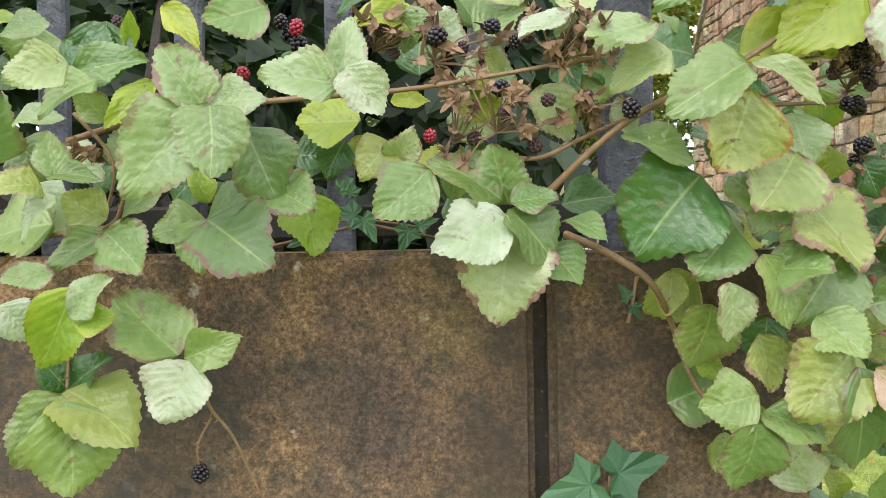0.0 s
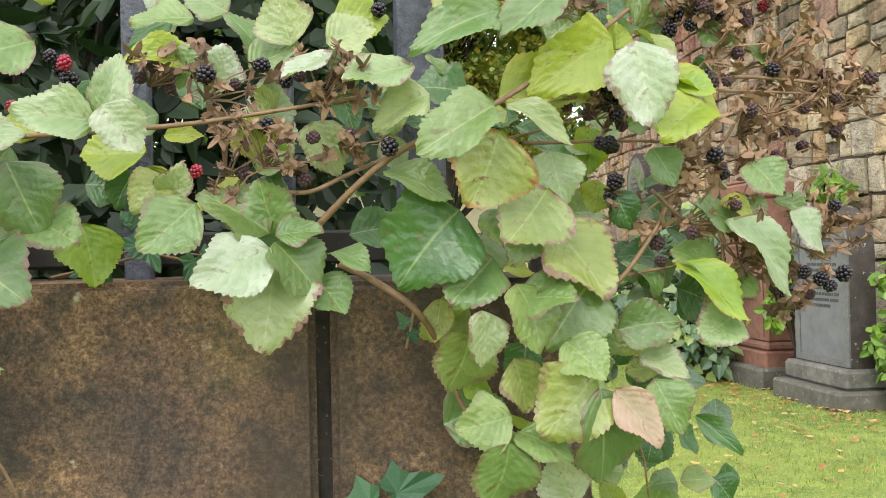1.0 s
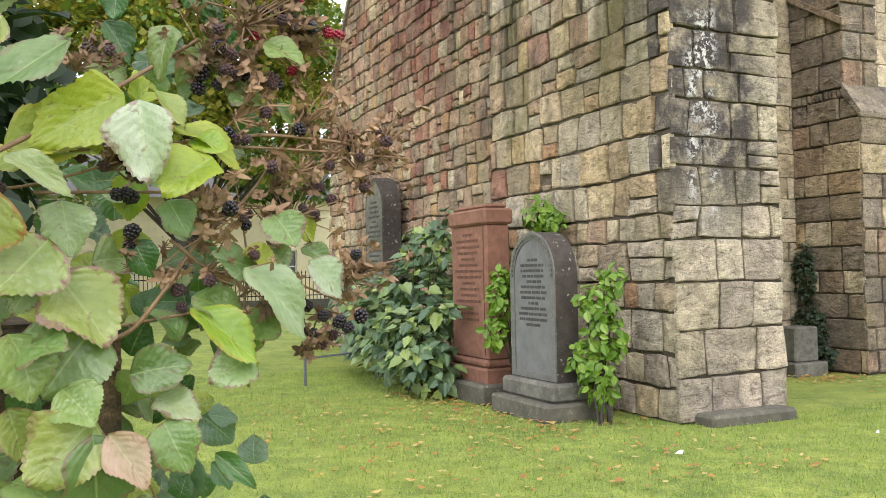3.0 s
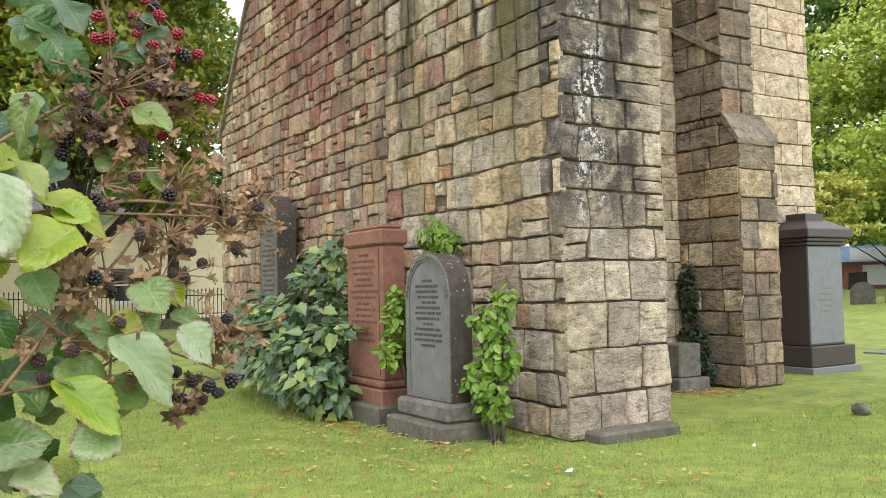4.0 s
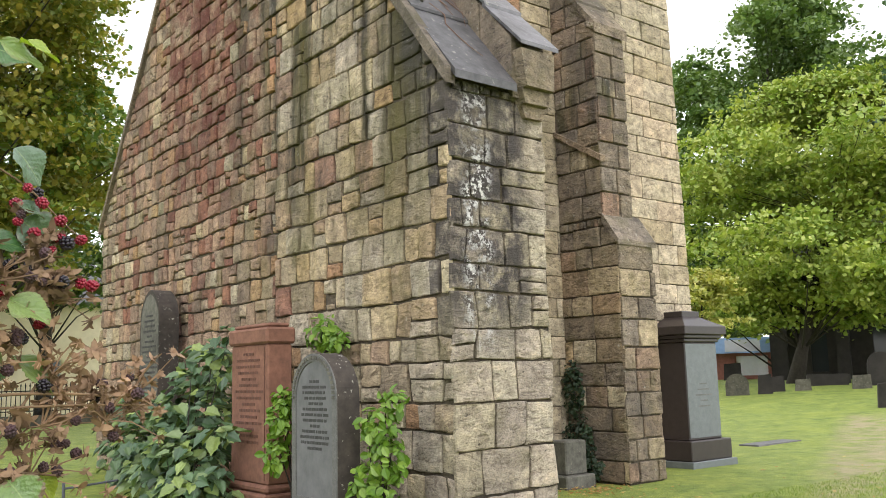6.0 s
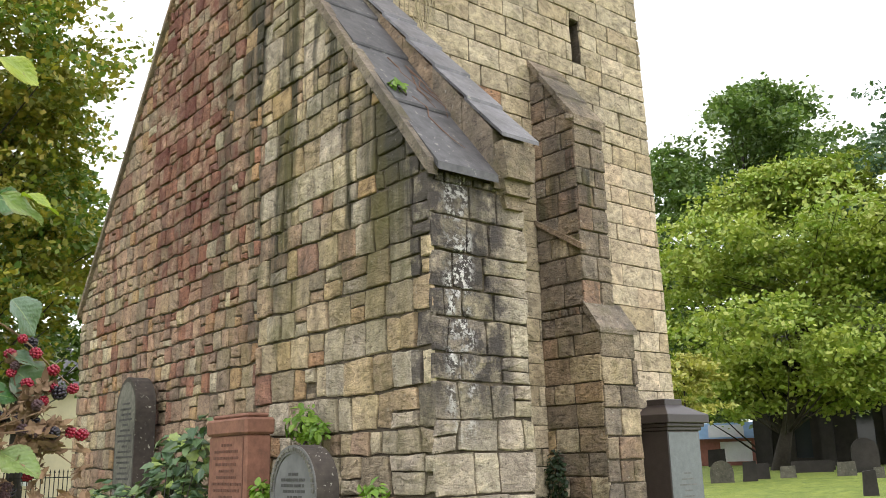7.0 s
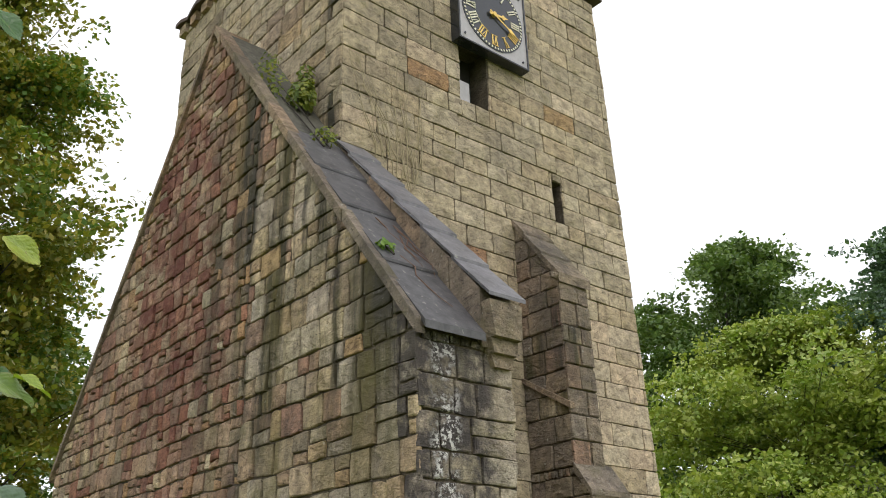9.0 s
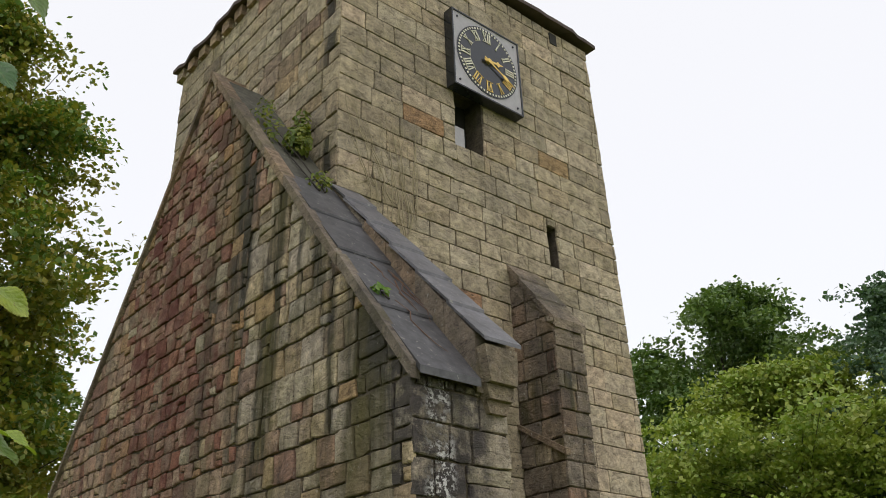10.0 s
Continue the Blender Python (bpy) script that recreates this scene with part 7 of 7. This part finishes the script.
cane(0.0014, (-0.259, 0.670, 1.291), (-0.260, 0.680, 1.328), (-0.253, 0.670, 1.346), (-0.237, 0.700, 1.405))
cane(0.0024, (0.332, 0.690, 1.371), (0.363, 0.690, 1.380), (0.396, 0.690, 1.420), (0.426, 0.700, 1.462), (0.475, 0.710, 1.506), (0.533, 0.720, 1.592))
cane(0.0018, (0.314, 0.680, 1.538), (0.390, 0.700, 1.548), (0.476, 0.710, 1.552), (0.569, 0.720, 1.552), (0.638, 0.720, 1.549))
cane(0.0018, (0.285, 0.690, 1.502), (0.357, 0.700, 1.505), (0.424, 0.710, 1.505), (0.507, 0.720, 1.491), (0.543, 0.720, 1.485))
cane(0.0016, (0.333, 0.690, 1.381), (0.387, 0.700, 1.389), (0.441, 0.700, 1.398), (0.490, 0.710, 1.413), (0.540, 0.720, 1.368))
cane(0.0016, (0.301, 0.680, 1.338), (0.331, 0.660, 1.305), (0.350, 0.660, 1.275), (0.379, 0.680, 1.239), (0.393, 0.700, 1.192))
cane(0.0022, (0.397, 0.690, 1.549), (0.454, 0.700, 1.558), (0.497, 0.710, 1.565), (0.576, 0.720, 1.562), (0.594, 0.720, 1.556))
cane(0.0026, (0.465, 0.740, 1.826), (0.466, 0.730, 1.767), (0.484, 0.730, 1.712), (0.493, 0.720, 1.655))
cane(0.0018, (0.398, 0.690, 1.461), (0.445, 0.700, 1.428), (0.505, 0.700, 1.423), (0.570, 0.700, 1.396))
cane(0.0016, (0.446, 0.710, 1.628), (0.493, 0.720, 1.689), (0.542, 0.720, 1.717))
cane(0.0014, (0.418, 0.720, 1.697), (0.477, 0.720, 1.687), (0.571, 0.720, 1.673))
cane(0.0016, (0.470, 0.700, 1.321), (0.467, 0.700, 1.395), (0.472, 0.710, 1.446), (0.461, 0.710, 1.521))
cane(0.0012, (0.472, 0.720, 1.789), (0.506, 0.720, 1.769), (0.541, 0.720, 1.736), (0.562, 0.720, 1.719))


# fuller growth behind the sprays
def fill(count, lo, hi, size, tones):
    for i in range(count):
        b = Vector([brng.uniform(p, q) for p, q in zip(lo, hi)])
        a = brng.uniform(0, 6.28)
        ln = brng.uniform(*size)
        t = b + Vector((math.cos(a), brng.uniform(-0.3, 0.1), math.sin(a) * 0.8 - 0.25)).normalized() * ln
        leaf(b, t, brng.uniform(0.6, 0.95), tones[brng.randrange(len(tones))])


fill(80, (-0.62, 0.74, 1.42), (0.25, 0.845, 1.8), (0.035, 0.058), (1, 3, 3, 3, 0, 2))
fill(26, (-0.55, 0.68, 1.4), (-0.2, 0.74, 1.72), (0.04, 0.065), (0, 1, 1, 3))
# the outer fills favour dark tones, as painted shade low in the growth
fill(64, (0.3, 0.74, 1.1), (0.47, 0.9, 1.64), (0.03, 0.046), (1, 3, 3, 1, 0, 2))
fill(12, (0.0, 0.69, 1.49), (0.17, 0.74, 1.6), (0.035, 0.052), (0, 0, 0, 2))
fill(34, (0.2, 0.7, 1.18), (0.4, 0.82, 1.75), (0.035, 0.06), (1, 1, 3, 0, 2))
fill(12, (0.36, 0.72, 1.1), (0.46, 0.82, 1.5), (0.03, 0.055), (1, 0, 3, 6))
fill(26, (0.38, 0.72, 1.1), (0.5, 0.8, 1.46), (0.025, 0.045), (1, 3, 6, 1, 0))
fill(22, (0.38, 0.72, 1.56), (0.5, 0.8, 1.95), (0.025, 0.042), (1, 3, 6, 3))
fill(12, (0.34, 0.72, 1.55), (0.44, 0.8, 1.85), (0.035, 0.055), (1, 0, 3, 6))


# ---- ivy sprigs on the wall ----
def ivy_leaf_mesh(seed):
    rng = random.Random(seed)
    outline = [(0, 0), (-0.1, 0.1), (-0.16, 0.28), (0.0, 0.34), (0.2, 0.58), (0.3, 0.36), (0.42, 0.25), (0.62, 0.2), (0.85, 0.1), (1.0, 0.0)]
    ring = outline + [(x, -y) for x, y in outline[-2:0:-1]]
    vs = [(x, y, (0.05 if i % 2 else -0.02) + 0.1 * abs(y) - 0.14 * x * x + rng.uniform(-0.015, 0.015)) for i, (x, y) in enumerate(ring)] + [(0.1, 0, -0.03)]
    n = len(ring)
    g = Geo()
    g.add(vs, [(i, (i + 1) % n, n) for i in range(n)])
    return g.mesh("ivy_leaf", [IVYNEAR])


IVYNEAR = leaf_material("blue_green_ivy_leaf", [(0.035, 0.1, 0.045), (0.05, 0.13, 0.055), (0.065, 0.15, 0.07)], 0.35, 0.12, spot=(0.16, 0.26, 0.16), relief=0.3)
IVY_MESHES = [ivy_leaf_mesh(k) for k in range(3)]


def ivy_sprig(label, stem, leaves):
    s = thing("ivy_sprig", label, "ivy", stem[0])
    inv = Matrix.Translation([-c for c in stem[0]])
    g = Geo()
    g.tube(stem, [0.0016] * len(stem), 5)
    part("stem", g, CANE, s, "thin ivy stem").matrix_parent_inverse = inv
    for x, y, z, size, turn in leaves:
        ob = new("leaf", IVY_MESHES[brng.randrange(3)])
        ob.parent = s
        ob.matrix_parent_inverse = inv
        a = radians(turn)
        ax = Vector((math.cos(a), -0.15, math.sin(a))).normalized()
        n = Vector((brng.uniform(-0.3, 0.3), -1, 0.5))
        n = (n - ax * n.dot(ax)).normalized()
        ob.matrix_basis = Matrix.Translation((x, y, z)) @ Matrix((ax, n.cross(ax), n)).transposed().to_4x4() @ Matrix.Scale(size, 4)


ivy_sprig("small blue-green ivy sprig trailing on the wall top", [(-0.13, 0.8, 1.395), (-0.08, 0.78, 1.405), (-0.04, 0.775, 1.415), (0.03, 0.79, 1.4)],
          [(-0.082, 0.765, 1.405, 0.026, 200), (-0.08, 0.765, 1.405, 0.022, -60), (-0.045, 0.765, 1.422, 0.026, 170), (-0.04, 0.765, 1.42, 0.026, -60), (-0.05, 0.77, 1.44, 0.018, 100), (0.0, 0.77, 1.41, 0.024, -110), (0.008, 0.77, 1.412, 0.02, 20), (-0.06, 0.77, 1.445, 0.016, 40)])
ivy_sprig("pair of ivy leaves on the face of the wall", [(0.16, 0.747, 1.1), (0.165, 0.742, 1.16), (0.168, 0.742, 1.195)],
          [(0.155, 0.738, 1.19, 0.05, 190), (0.17, 0.738, 1.197, 0.05, 20), (0.165, 0.738, 1.18, 0.04, -60), (0.13, 0.738, 1.175, 0.036, -120)])
ivy_sprig("tiny ivy sprig on the wall slab", [(0.195, 0.747, 1.365), (0.19, 0.744, 1.34), (0.186, 0.744, 1.325)],
          [(0.186, 0.742, 1.346, 0.016, 120), (0.19, 0.742, 1.34, 0.014, -60)])
